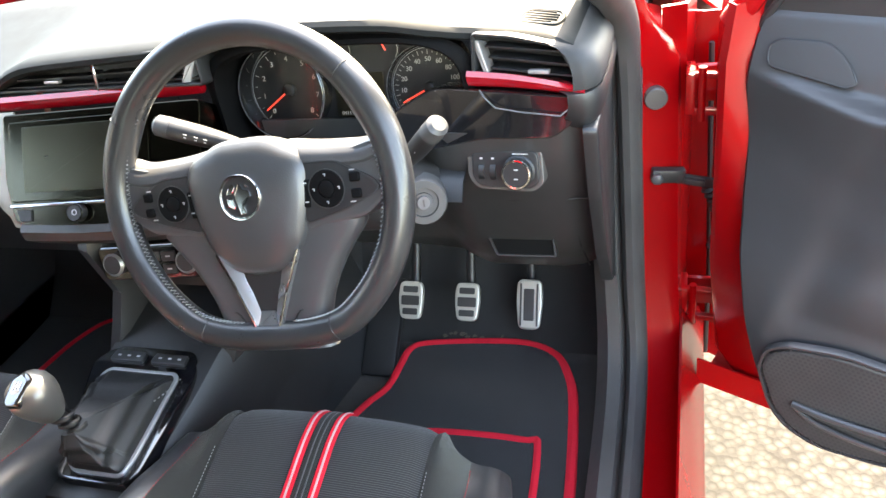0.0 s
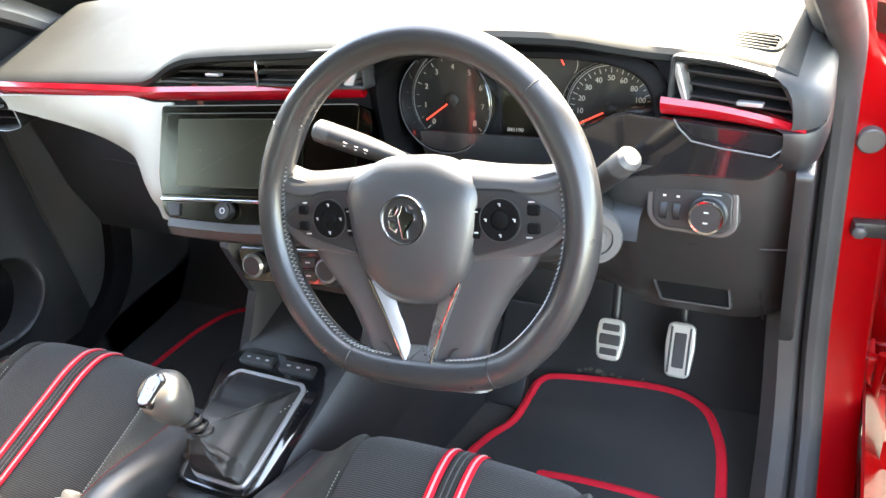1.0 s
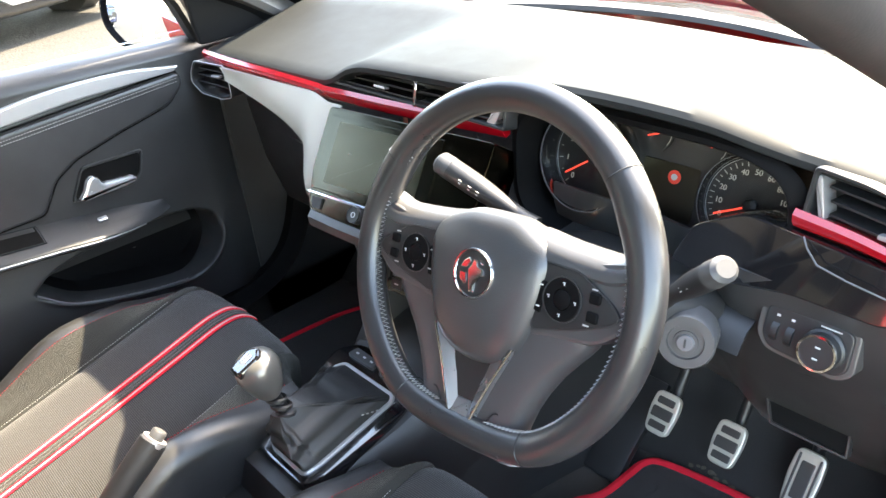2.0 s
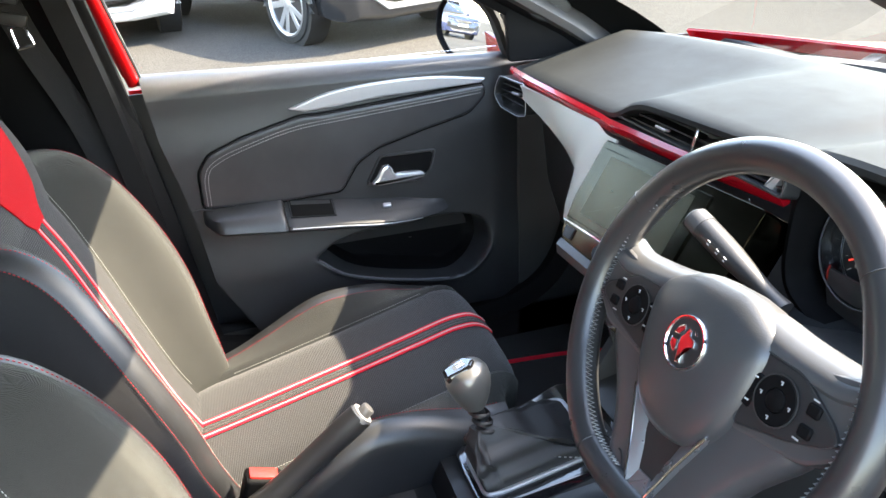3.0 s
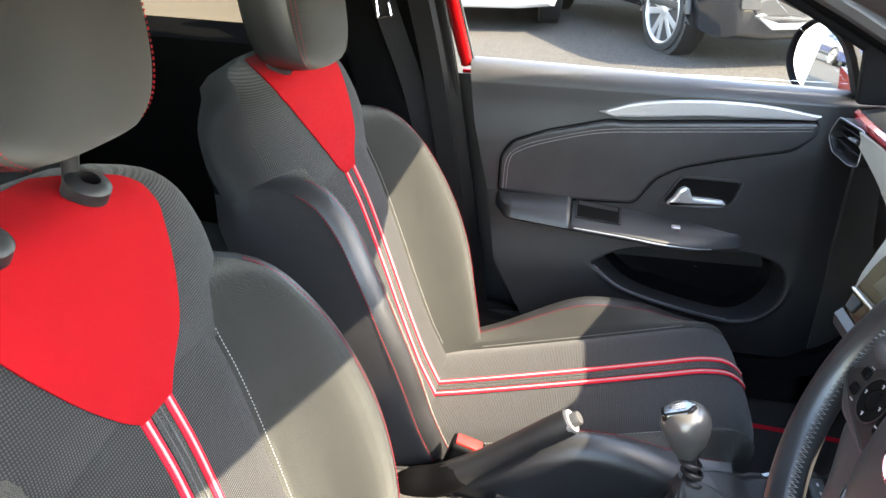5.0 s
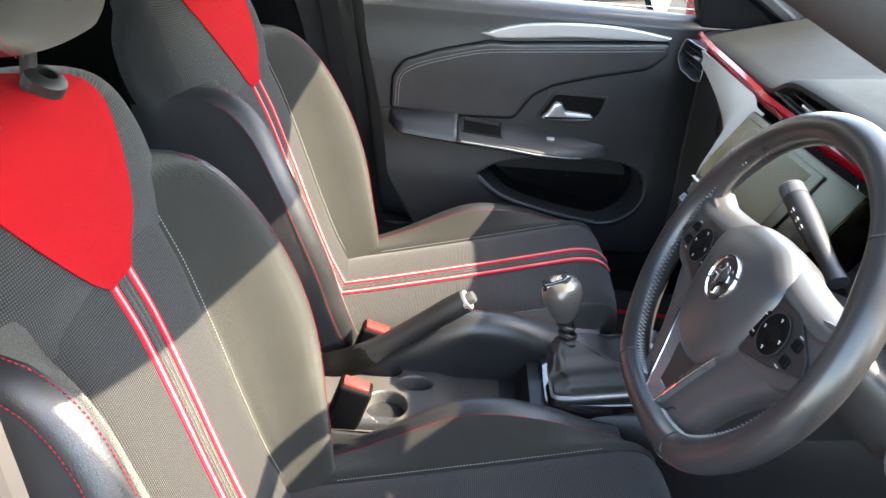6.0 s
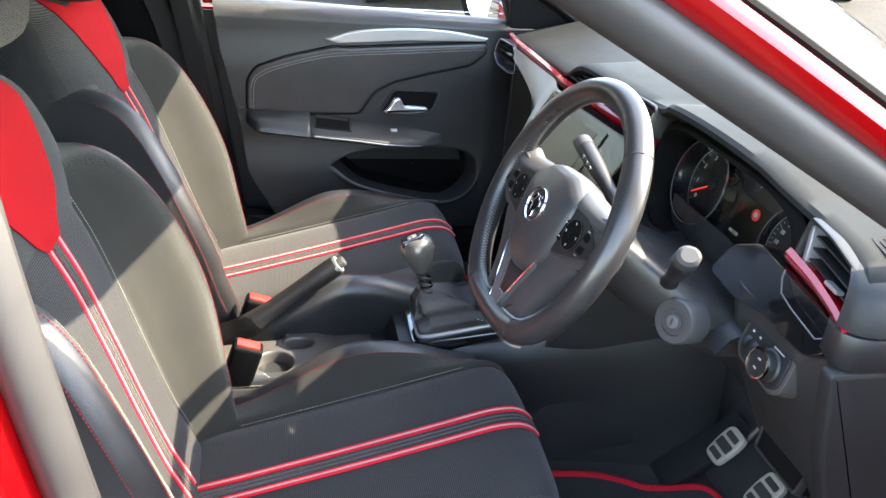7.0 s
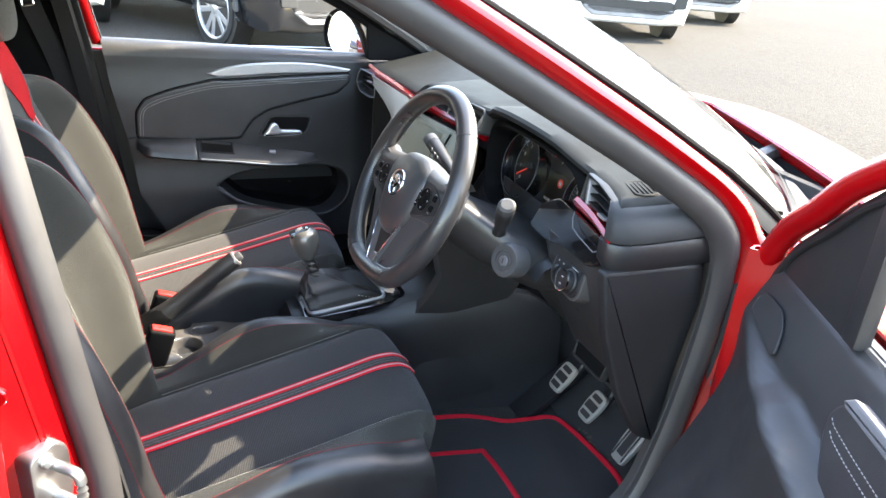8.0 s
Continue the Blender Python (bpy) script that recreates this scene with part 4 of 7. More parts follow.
for p in END:
    c = Vector((0.60, max(p.y, 0.235) + 0.02, 0))
    rise = 0.006 * smoothstep((p.y - 0.21) / 0.2)
    rows.append([(p.x + (c.x - p.x) * f, p.y + (c.y - p.y) * f, z + rise) for f, z in ((0.02, 0.916), (0.0, 0.920), (0.0, 0.934), (0.05, 0.948), (0.15, 0.957), (0.32, 0.9635), (0.6, 0.967), (0.95, 0.968))])
part("end_cap", skin(rows), RIBBED, dash, "finely ribbed black dashboard end")
rows = []
for p in glide([(0.648, 0.211, 0), (0.660, 0.211, 0), (0.672, 0.215, 0), (0.684, 0.232, 0), (0.689, 0.27, 0), (0.690, 0.34, 0), (0.688, 0.45, 0)], 5):
    c = Vector((0.60, max(p.y, 0.235) + 0.02, 0))
    rise = 0.006 * smoothstep((p.y - 0.21) / 0.2)
    k = 0.7 + 0.3 * smoothstep((p.x - 0.65) / 0.03)
    rows.append([(p.x + (c.x - p.x) * f, p.y + (c.y - p.y) * f, 0.914 + rise - d * k) for f, d in ((0.25, -0.001), (0.02, 0.0), (0.0, 0.004), (-0.01, 0.018), (0.03, 0.036), (0.12, 0.048), (0.3, 0.052))])
part("end_ledge", skin(rows), DARK, dash, "smooth dark ledge under the ribbed end")
part("side_cover", slab([(0.206, 0.872), (0.395, 0.872), (0.405, 0.80), (0.385, 0.66), (0.375, 0.53), (0.335, 0.55), (0.280, 0.64), (0.232, 0.76)], mside, 0.018, 0.006, 0.01), DARK, dash, "dark smooth dashboard side cover")


def up_face(x, y, z, lean, turn=0.0):
    """Axes of a panel that faces the seats: right, up, out. lean: degrees its top leans forwards."""
    return pose(x, y, z, 0, 0, turn) @ pose(0, 0, 0, 90 - lean, 0, 0)


# slotted demister vent on the dash top
mv = axes((0.610, 0.303, 0.9745), (0.97, -0.1, -0.06), (0.1, 0.95, 0.05)) @ Matrix.Diagonal((0.66, 0.70, 1, 1))
VENT = [(-0.034, -0.024), (0.030, -0.030), (0.038, -0.006), (0.030, 0.024), (-0.024, 0.028), (-0.038, 0.006)]
# flat near-black plate under the slats, as the shade in the slots
tv = part("demister_vent", slab(VENT, mv, 0.0006, 0.0003, 0.012, -0.01), VOID, dash, "oval slotted demister vent")
part("vent_rim", ring([(a * 1.2, b * 1.2) for a, b in VENT], mv, 0.0075, 0.0032, 0.016, -0.006), DASH, tv)
for k in range(5):
    part("slat", brick((0.064 if 0 < k < 4 else 0.046, 0.0026, 0.002), mv @ pose(-0.001, -0.020 + k * 0.0102, 0.0022, 0, 0, -4), 0.0006, 1), DASH, tv)


# red blades
def blade(points, h0, h1, deep):
    rows = []
    for i, p in enumerate(points):
        p = Vector(p)
        h = h0 + (h1 - h0) * i / (len(points) - 1)
        rows.append([p + Vector((0, deep, 0.002)), p + Vector((0, 0.006, h * 0.55)), p + Vector((0, 0.0, h * 0.3)), p + Vector((0, 0.0015, -h * 0.1)), p + Vector((0, 0.007, -h * 0.45)), p + Vector((0, deep, -h * 0.3))])
    return skin(rows, close_u=True, caps=True)


part("accent_strip", blade(glide([(-0.665, 0.236, 0.910), (-0.55, 0.226, 0.913), (-0.40, 0.224, 0.915), (-0.26, 0.221, 0.917), (-0.222, 0.217, 0.918), (-0.17, 0.215, 0.921), (-0.05, 0.222, 0.923), (0.06, 0.235, 0.924), (0.138, 0.248, 0.924)], 4), 0.022, 0.022, 0.015), RED_TRIM, dash, "glossy red accent strip")
part("accent_strip", blade(glide([(0.522, 0.240, 0.923), (0.58, 0.232, 0.921), (0.63, 0.222, 0.917), (0.668, 0.213, 0.912)], 4), 0.020, 0.011, 0.030), RED_TRIM, dash, "glossy red accent strip")


# centre vents
def vent(parent, outline, m, slats, tilt, tab):
    o = [Vector(p) for p in outline]
    back = part("vent_box", slab(outline, m, 0.002, 0.0005, 0.006, -0.05), DARK, parent)
    back.location = m.to_3x3() @ Vector((0, 0, -0.05))
    part("vent_frame", ring(outline, m, 0.005, 0.006, 0.008, -0.04), DARK, parent, "black vent frame")
    for a0, a1, b0, b1 in slats:
        rows = []
        for t in spread(0, 1, 5):
            c = m @ Vector((a0 + (a1 - a0) * t, b0 + (b1 - b0) * t, -0.012))
            n, u = m.to_3x3() @ Vector((0, 0, 1)), m.to_3x3() @ Vector((0, 1, 0))
            rows.append([c + n * 0.012 - u * tilt, c + n * 0.0125 + u * (0.0022 - tilt), c - n * 0.012 + u * 0.002, c - n * 0.012 - u * 0.001])
        part("slat", skin(rows, close_u=True, caps=True), DARK, back, "black vent slat")
    if tab:
        part("vent_tab", brick((0.026, 0.005, 0.010), m @ pose(tab[0], tab[1], 0.003), 0.002, 2), SILVER, parent, "satin silver vent tab")


mc = up_face(-0.03, 0.240, 0.955, 12)
vent(dash, [(-0.180, -0.022), (0.190, -0.022), (0.186, 0.020), (0.176, 0.030), (0.0, 0.024), (-0.10, 0.014), (-0.135, 0.004)], mc,
     [(-0.13, 0.01, -0.004, -0.002), (-0.11, 0.01, 0.009, 0.012), (0.02, 0.175, 0.0, 0.003), (0.02, 0.17, 0.013, 0.018), (-0.15, 0.01, -0.014, -0.013), (0.02, 0.18, -0.013, -0.011)], 0.002, (-0.062, -0.008))
part("vent_divider", brick((0.005, 0.02, 0.048), up_face(-0.015, 0.243, 0.955, 12) @ pose(0, 0, 0, 90), 0.0015, 1), CHROME, dash, "thin chrome bar between the vents")
part("vent_wedge", slab([(0.150, -0.020), (0.166, -0.020), (0.184, 0.018), (0.172, 0.020)], mc, 0.002, 0.002, 0.003, -0.02), SILVER, dash, "satin silver vent wedge")
# driver's vent
mr = up_face(0.6, 0.243, 0.945, 8, -8)
vent(dash, [(-0.072, -0.018), (0.062, -0.032), (0.058, -0.01), (0.040, 0.020), (-0.02, 0.031), (-0.070, 0.034)], mr,
     [(-0.05, 0.05, 0.004, -0.004), (-0.054, 0.04, 0.017, 0.011), (-0.048, 0.055, -0.009, -0.017)], 0.002, (0.014, -0.012))
part("vent_wedge", slab([(-0.071, 0.024), (-0.062, 0.024), (-0.050, -0.016), (-0.057, -0.016)], mr, 0.002, 0.002, 0.003, -0.02), SILVER, dash, "satin silver vent wedge")
# gloss panel with a ledge under the driver's strip
mg = up_face(0.59, 0.228, 0.885, 12, -6)
part("gloss_panel", slab([(-0.115, 0.03), (0.074, 0.022), (0.062, -0.012), (0.04, -0.03), (-0.05, -0.034), (-0.12, -0.05), (-0.19, -0.05), (-0.17, 0.0)], mg, 0.004, 0.002, 0.012, -0.04), GLOSS, dash, "gloss black panel under the vent")
part("ledge", tube([mg @ Vector(p) for p in ((-0.052, 0.028, 0.005), (-0.045, 0.02, 0.009), (-0.03, 0.008, 0.012), (0.0, 0.004, 0.013), (0.05, 0.0, 0.012), (0.06, 0.008, 0.008), (0.066, 0.018, 0.005))], 0.0009, 8), SATIN_TRIM, dash, "thin satin edge of a small ledge")
# switch panel and lower cover
LOWER = [(0.860, 0.226), (0.835, 0.226), (0.77, 0.245), (0.74, 0.258), (0.66, 0.300), (0.60, 0.335), (0.54, 0.385), (0.525, 0.42)]


def lower_cover():
    rows = []
    for z, y in LOWER:
        rows.append([(x, y + 0.05 * smoothstep((0.49 - x) / 0.1) + 0.012 * smoothstep((x - 0.63) / 0.03), z + 0.01 * smoothstep((x - 0.6) / 0.06)) for x in (0.20, 0.28, 0.36, 0.42, 0.45, 0.47, 0.49, 0.5, 0.55, 0.6, 0.63, 0.645, 0.655, 0.664)])
    return skin(rows, thick=-0.004)


part("lower_cover", lower_cover(), TRIM, dash, "dark plastic cover under the steering column")
ms = up_face(0.565, 0.229, 0.808, 14, -2)
part("switch_panel", slab([(-0.053, 0.030), (0.045, 0.030), (0.048, -0.018), (0.034, -0.030), (-0.04, -0.027), (-0.053, -0.012)], ms, 0.006, 0.002, 0.012, -0.02), GREY_TRIM, dash, "grey switch panel")
part("switch_face", slab([(-0.046, 0.025), (0.040, 0.025), (0.042, -0.016), (0.03, -0.025), (-0.036, -0.022), (-0.046, -0.01)], ms, 0.009, 0.002, 0.010, 0.0), DARK, dash)
knob = part("light_switch", turned([(0.021, 0.0), (0.021, 0.004), (0.0185, 0.006), (0.0178, 0.016), (0.0165, 0.0185), (0.0, 0.0185)], ms @ pose(0.016, -0.001, 0.008)), DARK, dash, "round light switch")
part("ring", turned([(0.0170, 0.0165), (0.0185, 0.0165), (0.0185, 0.0195), (0.0165, 0.0197)], ms @ pose(0.016, -0.001, 0.008)), CHROME, knob, "chrome ring")
for i, (a, b) in enumerate(((0, 0.006), (0, -0.006))):
    part("symbol", brick((0.005, 0.0016, 0.0006), ms @ pose(0.016, -0.001 + b, 0.0268), 0), WHITE_PRINT, knob)
for a in (-0.033, -0.018):
    part("thumbwheel", turned([(0.0, -0.0035), (0.012, -0.0035), (0.012, 0.0035), (0.0, 0.0035)], ms @ pose(a, -0.003, 0.002, 0, 90, 0), 20), DARK, dash, "ribbed thumbwheel")
    part("symbol", brick((0.0035, 0.0022, 0.0006), ms @ pose(a, 0.015, 0.0094), 0), WHITE_PRINT, dash)
part("symbol", brick((0.020, 0.0012, 0.0006), ms @ pose(0.018, 0.021, 0.0094), 0), WHITE_PRINT, dash)
mp = up_face(0.55, 0.309, 0.634, 30)
# flat near-black plate whose colour gives the tray its shade
part("coin_tray", slab([(-0.055, 0.022), (0.045, 0.022), (0.052, -0.016), (-0.034, -0.016)], mp, 0.001, 0.0005, 0.004, -0.03), VOID, dash, "dark plate painted as a shaded coin tray")
part("tray_rim", ring([(-0.058, 0.025), (0.048, 0.025), (0.056, -0.019), (-0.036, -0.019)], mp, 0.004, 0.004, 0.005, -0.01), TRIM, dash)
part("cover_joint", tube([(0.628, 0.232, 0.835), (0.632, 0.250, 0.77), (0.634, 0.275, 0.72), (0.636, 0.33, 0.62), (0.64, 0.39, 0.54)], 0.0016, 6), DARK, dash)
part("cover_joint", tube([(0.49, 0.262, 0.742), (0.56, 0.258, 0.742), (0.634, 0.262, 0.742), (0.672, 0.262, 0.745)], 0.0014, 6), DARK, dash)

# instrument binnacle: a deep dark tunnel round the dials
def oval(a, hw, hh, p=0.5):
    c, q = math.cos(a), math.sin(a)
    return math.copysign(abs(c) ** p, c) * hw, math.copysign(abs(q) ** p, q) * hh


def binnacle():
    rows = []
    for y, hw, hh, cz in ((0.262, 0.196, 0.098, 0.884), (0.254, 0.186, 0.094, 0.884), (0.252, 0.179, 0.088, 0.885), (0.258, 0.175, 0.084, 0.885), (0.30, 0.172, 0.080, 0.884), (0.335, 0.170, 0.078, 0.884)):
        rows.append([(0.336 + x, y + 0.10 * max(0.0, (z + 0.02)) * (0.3 if z < 0 else 0.18), cz + z) for x, z in (oval(2 * math.pi * k / 72, hw, hh) for k in range(72))])
    return skin(rows, close_u=True)


part("instrument_hood", binnacle(), PILLAR_BLACK, dash, "smooth dark instrument hood")
part("hood_floor", skin([[(x, y, z) for x in spread(0.17, 0.505, 8)] for y, z in ((0.335, 0.806), (0.25, 0.800), (0.22, 0.790), (0.205, 0.770))], thick=0.004), DARK, dash, "dark ledge between column and dials")
mf = up_face(0.335, 0.322, 0.885, 14)
part("instrument_face", slab([(-0.16, -0.07), (0.16, -0.07), (0.17, 0.04), (0.13, 0.068), (-0.02, 0.07), (-0.12, 0.06), (-0.17, 0.03)], mf, 0.002, 0.001, 0.02), DIAL, dash, "black instrument face")


def dial(cx, cz, r, start, stop, n, labels, needle, bezel):
    m = mf @ pose(cx, cz, 0.003)
    d = part("dial", turned([(r, 0.0), (r, 0.002), (0.0, 0.002)], m), DIAL, dash, "black dial with white figures")
    for i in range(n + 1):
        a = radians(start + (stop - start) * i / n)
        long = i % 2 == 0
        part("tick", brick((0.006 if long else 0.003, 0.0009, 0.0005), m @ pose(math.cos(a) * r * 0.9, math.sin(a) * r * 0.9, 0.0026, 0, 0, math.degrees(a)), 0), LIT_WHITE, d)
    for k, txt in enumerate(labels):
        a = radians(start + (stop - start) * k / (len(labels) - 1))
        if txt:
            writing("figure", txt, r * 0.17, m @ pose(math.cos(a) * r * 0.72, math.sin(a) * r * 0.72, 0.0026), LIT_WHITE, d)
    a = radians(needle)
    part("needle", brick((r * 0.85, 0.0022, 0.001), m @ pose(math.cos(a) * r * 0.4, math.sin(a) * r * 0.4, 0.006, 0, 0, needle), 0.0004, 1), LIT_RED, d, "red needle")
    part("needle_cap", turned([(r * 0.16, 0.0025), (r * 0.15, 0.007), (r * 0.1, 0.009), (0, 0.009)], m), DARK, d)
    part("bezel", turned([(r * 1.03, 0.0), (r * 1.08, 0.0), (r * 1.12, bezel), (r * 1.07, bezel + 0.002), (r * 1.02, 0.003)], m, 48), GLOSS, d, "gloss black bezel")
    part("rim", turned([(r * 1.0, 0.0022), (r * 1.012, 0.0022), (r * 1.012, 0.003), (r * 1.0, 0.003)], m, 48), SILVER, d)
    part("bezel_line", turned([(r * 1.10, bezel), (r * 1.115, bezel), (r * 1.115, bezel + 0.0022), (r * 1.10, bezel + 0.0022)], m, 48), SATIN_TRIM, d)
    return d


dial(-0.100, 0.002, 0.060, 225, -45, 16, ["0", "1", "2", "3", "4", "5", "6", "7", "8"], 215, 0.030)
dial(0.112, -0.002, 0.053, 208, -28, 28, ["0", "10", "20", "30", "40", "50", "60", "80", "100", "120", "140"], 206, 0.012)
for cx, nd in ((-0.018, 200), (0.052, 118)):
    m = mf @ pose(cx, 0.052, 0.003)
    g = part("small_gauge", turned([(0.02, 0.0), (0.02, 0.0015), (0, 0.0015)], m), DIAL, dash, "small gauge with a red needle")
    part("needle", brick((0.016, 0.0018, 0.001), m @ pose(0.006 * math.cos(radians(nd)), 0.006 * math.sin(radians(nd)), 0.003, 0, 0, nd), 0), LIT_RED, g)
    part("scale", tube([m @ Vector((0.018 * math.cos(radians(t)), 0.018 * math.sin(radians(t)), 0.002)) for t in spread(-40, 60, 8)], 0.0005, 5), LIT_WHITE, g)
disp = part("trip_display", slab([(-0.03, -0.045), (0.045, -0.045), (0.045, 0.022), (-0.03, 0.022)], mf @ pose(0, 0, 0.003), 0.001, 0.0004, 0.003), LCD, dash, "small dark trip display")
writing("odometer", "041190", 0.0075, mf @ pose(-0.012, -0.034, 0.0046), LIT_WHITE, disp)
part("badge_sign", turned([(0.0085, 0.0), (0.0085, 0.0006), (0, 0.0006)], mf @ pose(0.014, 0.006, 0.0042)), RED_PRINT, disp, "round red and white sign on the display")
part("badge_core", turned([(0.004, 0.0), (0.004, 0.0012), (0, 0.0012)], mf @ pose(0.014, 0.006, 0.0042)), WHITE_PRINT, disp)

lens = [[(x, 0.290 - 0.025 * math.sin(math.pi * (x - 0.165) / 0.34) + 0.05 * (z - 0.83), z) for z in spread(0.825, 0.972, 6)] for x in spread(0.165, 0.505, 14)]
cover = part("instrument_lens", skin(lens), LENS_SHEET, dash, "clear curved instrument lens")
cover.visible_shadow = False

# centre screen
mscr = axes((-0.142, 0.154, 0.863), (1, 0.105, 0), (0.0, 0.068, 0.105))
part("screen_surround", slab([(-0.012, 0.066), (0.30, 0.068), (0.30, -0.02), (0.262, -0.06), (0.24, -0.098), (0.02, -0.098), (0.0, -0.085), (-0.012, -0.03)], mscr, 0.004, 0.002, 0.008, -0.06), LCD_EDGE, dash, "gloss black centre screen surround")
screen = part("touch_screen", slab([(0.0, 0.054), (0.222, 0.056), (0.222, -0.058), (0.0, -0.060)], mscr @ pose(0, 0, 0.004), 0.003, 0.001, 0.003), LCD_EDGE, dash, "switched off glossy touch screen")
part("display", slab([(0.022, 0.046), (0.20, 0.047), (0.20, -0.046), (0.022, -0.047)], mscr @ pose(0, 0, 0.0065), 0.001, 0.0004, 0.001), LCD, screen, "dark display")
part("button_strip", slab([(0.0, -0.063), (0.222, -0.061), (0.222, -0.066), (0.0, -0.068)], mscr @ pose(0, 0, 0.003), 0.008, 0.003), CHROME, dash, "thin chrome strip under the screen")
part("screen_button", slab([(0.006, -0.071), (0.03, -0.071), (0.03, -0.088), (0.012, -0.088)], mscr @ pose(0, 0, 0.003), 0.004, 0.001, 0.002), DARK, dash, "small black screen button")
vk = part("volume_knob", turned([(0.0125, 0.0), (0.0125, 0.010), (0.0115, 0.012), (0.0, 0.012)], mscr @ pose(0.108, -0.078, 0.004)), DARK, dash, "round volume knob")
part("ring", turned([(0.0118, 0.0115), (0.0126, 0.0115), (0.0126, 0.0135), (0.0116, 0.0135)], mscr @ pose(0.108, -0.078, 0.004)), CHROME, vk, "chrome ring")
part("symbol", turned([(0.003, 0.0122), (0.004, 0.0122), (0.004, 0.0128), (0.003, 0.0128)], mscr @ pose(0.108, -0.078, 0.004)), WHITE_PRINT, vk)

part("trim_line", tube([(0.118, 0.222, 0.923), (0.125, 0.222, 0.905), (0.096, 0.222, 0.882), (0.063, 0.222, 0.855), (0.05, 0.222, 0.813)], 0.0009, 6), CHROME, dash, "thin bright line beside the screen")

# satin silver panel on the passenger's side, its vent and the lower dash
PANEL_TOP = [(-0.60, 0.905), (-0.5, 0.908), (-0.3, 0.912), (-0.2, 0.915), (-0.150, 0.918)]
PANEL_LOW = [(-0.60, 0.878), (-0.56, 0.868), (-0.5, 0.858), (-0.40, 0.842), (-0.32, 0.825), (-0.26, 0.80), (-0.22, 0.778), (-0.185, 0.768), (-0.150, 0.765)]
PANEL_OUT = [(-0.60, 0.232), (-0.45, 0.222), (-0.32, 0.205), (-0.24, 0.186), (-0.19, 0.165), (-0.150, 0.148)]


def silver_panel():
    rows = []
    for x in spread(-0.572, -0.148, 40):
        zt, zl = curve_table(PANEL_TOP, x), curve_table(PANEL_LOW, x)
        k = smoothstep((x + 0.27) / 0.11)
        row = []
        for t in spread(0, 1, 12):
            z = zt + (zl - zt) * t
            y = 0.224 * (1 - k) + 0.200 * k - (0.224 - curve_table(PANEL_OUT, x)) * math.sin(math.pi * min(1, t * 1.1) * 0.8) * (1 - k) - k * (0.918 - z) * 0.60
            y += 0.05 * smoothstep((t - 0.75) / 0.25) * (1 - k * 0.6)
            row.append((x, y, z))
        rows.append(row)
    return skin(rows, thick=-0.004)


part("silver_panel", silver_panel(), PANEL, dash, "satin silver panel that sweeps into the screen")
rows = []
for x in spread(-0.128, 0.10, 20):
    u = (x + 0.128) / 0.228
    rows.append([mscr @ Vector((x + 0.142, -0.098 - 0.004 * math.sin(math.pi * u) + d, h)) for d, h in ((0.006, 0.006), (-0.004, 0.008), (-0.014, 0.0), (-0.018, -0.03))])
part("lower_trim", skin(rows, thick=-0.003), TRIM, dash, "dark trim under the screen")
ml = up_face(-0.615, 0.228, 0.876, 4, 12)
vent(dash, [(-0.050, 0.030), (0.040, 0.028), (0.046, 0.0), (0.050, -0.034), (0.020, -0.040), (-0.040, -0.034), (-0.066, -0.014), (-0.064, 0.005)], ml, [(-0.045, 0.034, 0.016, 0.012), (-0.05, 0.038, 0.003, -0.003), (-0.05, 0.04, -0.010, -0.018)], 0.002, (0.01, 0.004))


part("vent_edge", tube([ml @ Vector((*p, 0.007)) for p in rounded([(-0.050, 0.030), (0.040, 0.028), (0.046, 0.0), (0.050, -0.034), (0.020, -0.040), (-0.040, -0.034), (-0.066, -0.014), (-0.064, 0.005)], 0.008)], 0.0008, 6, True), SILVER, dash, "thin bright edge of the side vent")


def glovebox():
    rows = []
    for x in spread(-0.67, -0.12, 16):
        zl = curve_table(PANEL_LOW, x) + 0.01
        k = smoothstep((x + 0.20) / 0.08)
        y0 = 0.25
        rows.append([(x, y0, zl), (x, 0.30, zl - 0.03), (x, 0.315 - 0.02 * k, zl - 0.07), (x, 0.335 - 0.06 * k, 0.66), (x, 0.37 - 0.05 * k, 0.55), (x, 0.48, 0.50), (x, 0.6, 0.50)])
    return skin(rows, thick=-0.004)


part("glovebox", glovebox(), TRIM, dash, "dark plastic glovebox under the silver panel")
part("glovebox_joint", tube([(-0.55, 0.322, 0.74), (-0.36, 0.312, 0.735), (-0.245, 0.306, 0.72)], 0.0015, 6), DARK, dash)

# climate panel and centre stack
mcl = axes((-0.10, 0.168, 0.668), (1, 0.10, 0.02), (0, 0.04, 0.1))
part("climate_panel", slab([(0.006, 0.03), (0.215, 0.03), (0.21, -0.024), (0.014, -0.024)], mcl, 0.006, 0.003, 0.01, -0.04), GLOSS, dash, "gloss black climate panel")
for a in (0.042, 0.168):
    kb = part("climate_knob", turned([(0.0175, 0.0), (0.0175, 0.012), (0.015, 0.016), (0.0, 0.016)], mcl @ pose(a, 0.004, 0.005)), DARK, dash, "round climate knob")
    part("ring", turned([(0.0145, 0.0155), (0.0176, 0.0125), (0.0184, 0.0135), (0.0150, 0.0175)], mcl @ pose(a, 0.004, 0.005)), SILVER, kb, "satin silver ring")
for a in (0.078, 0.105, 0.132):
    for b in (0.012, -0.008):
        part("climate_button", brick((0.024, 0.016, 0.004), mcl @ pose(a, b, 0.007), 0.0012, 1), DARK, dash)
        part("symbol", brick((0.008, 0.0022, 0.0005), mcl @ pose(a, b, 0.0092), 0), WHITE_PRINT, dash)


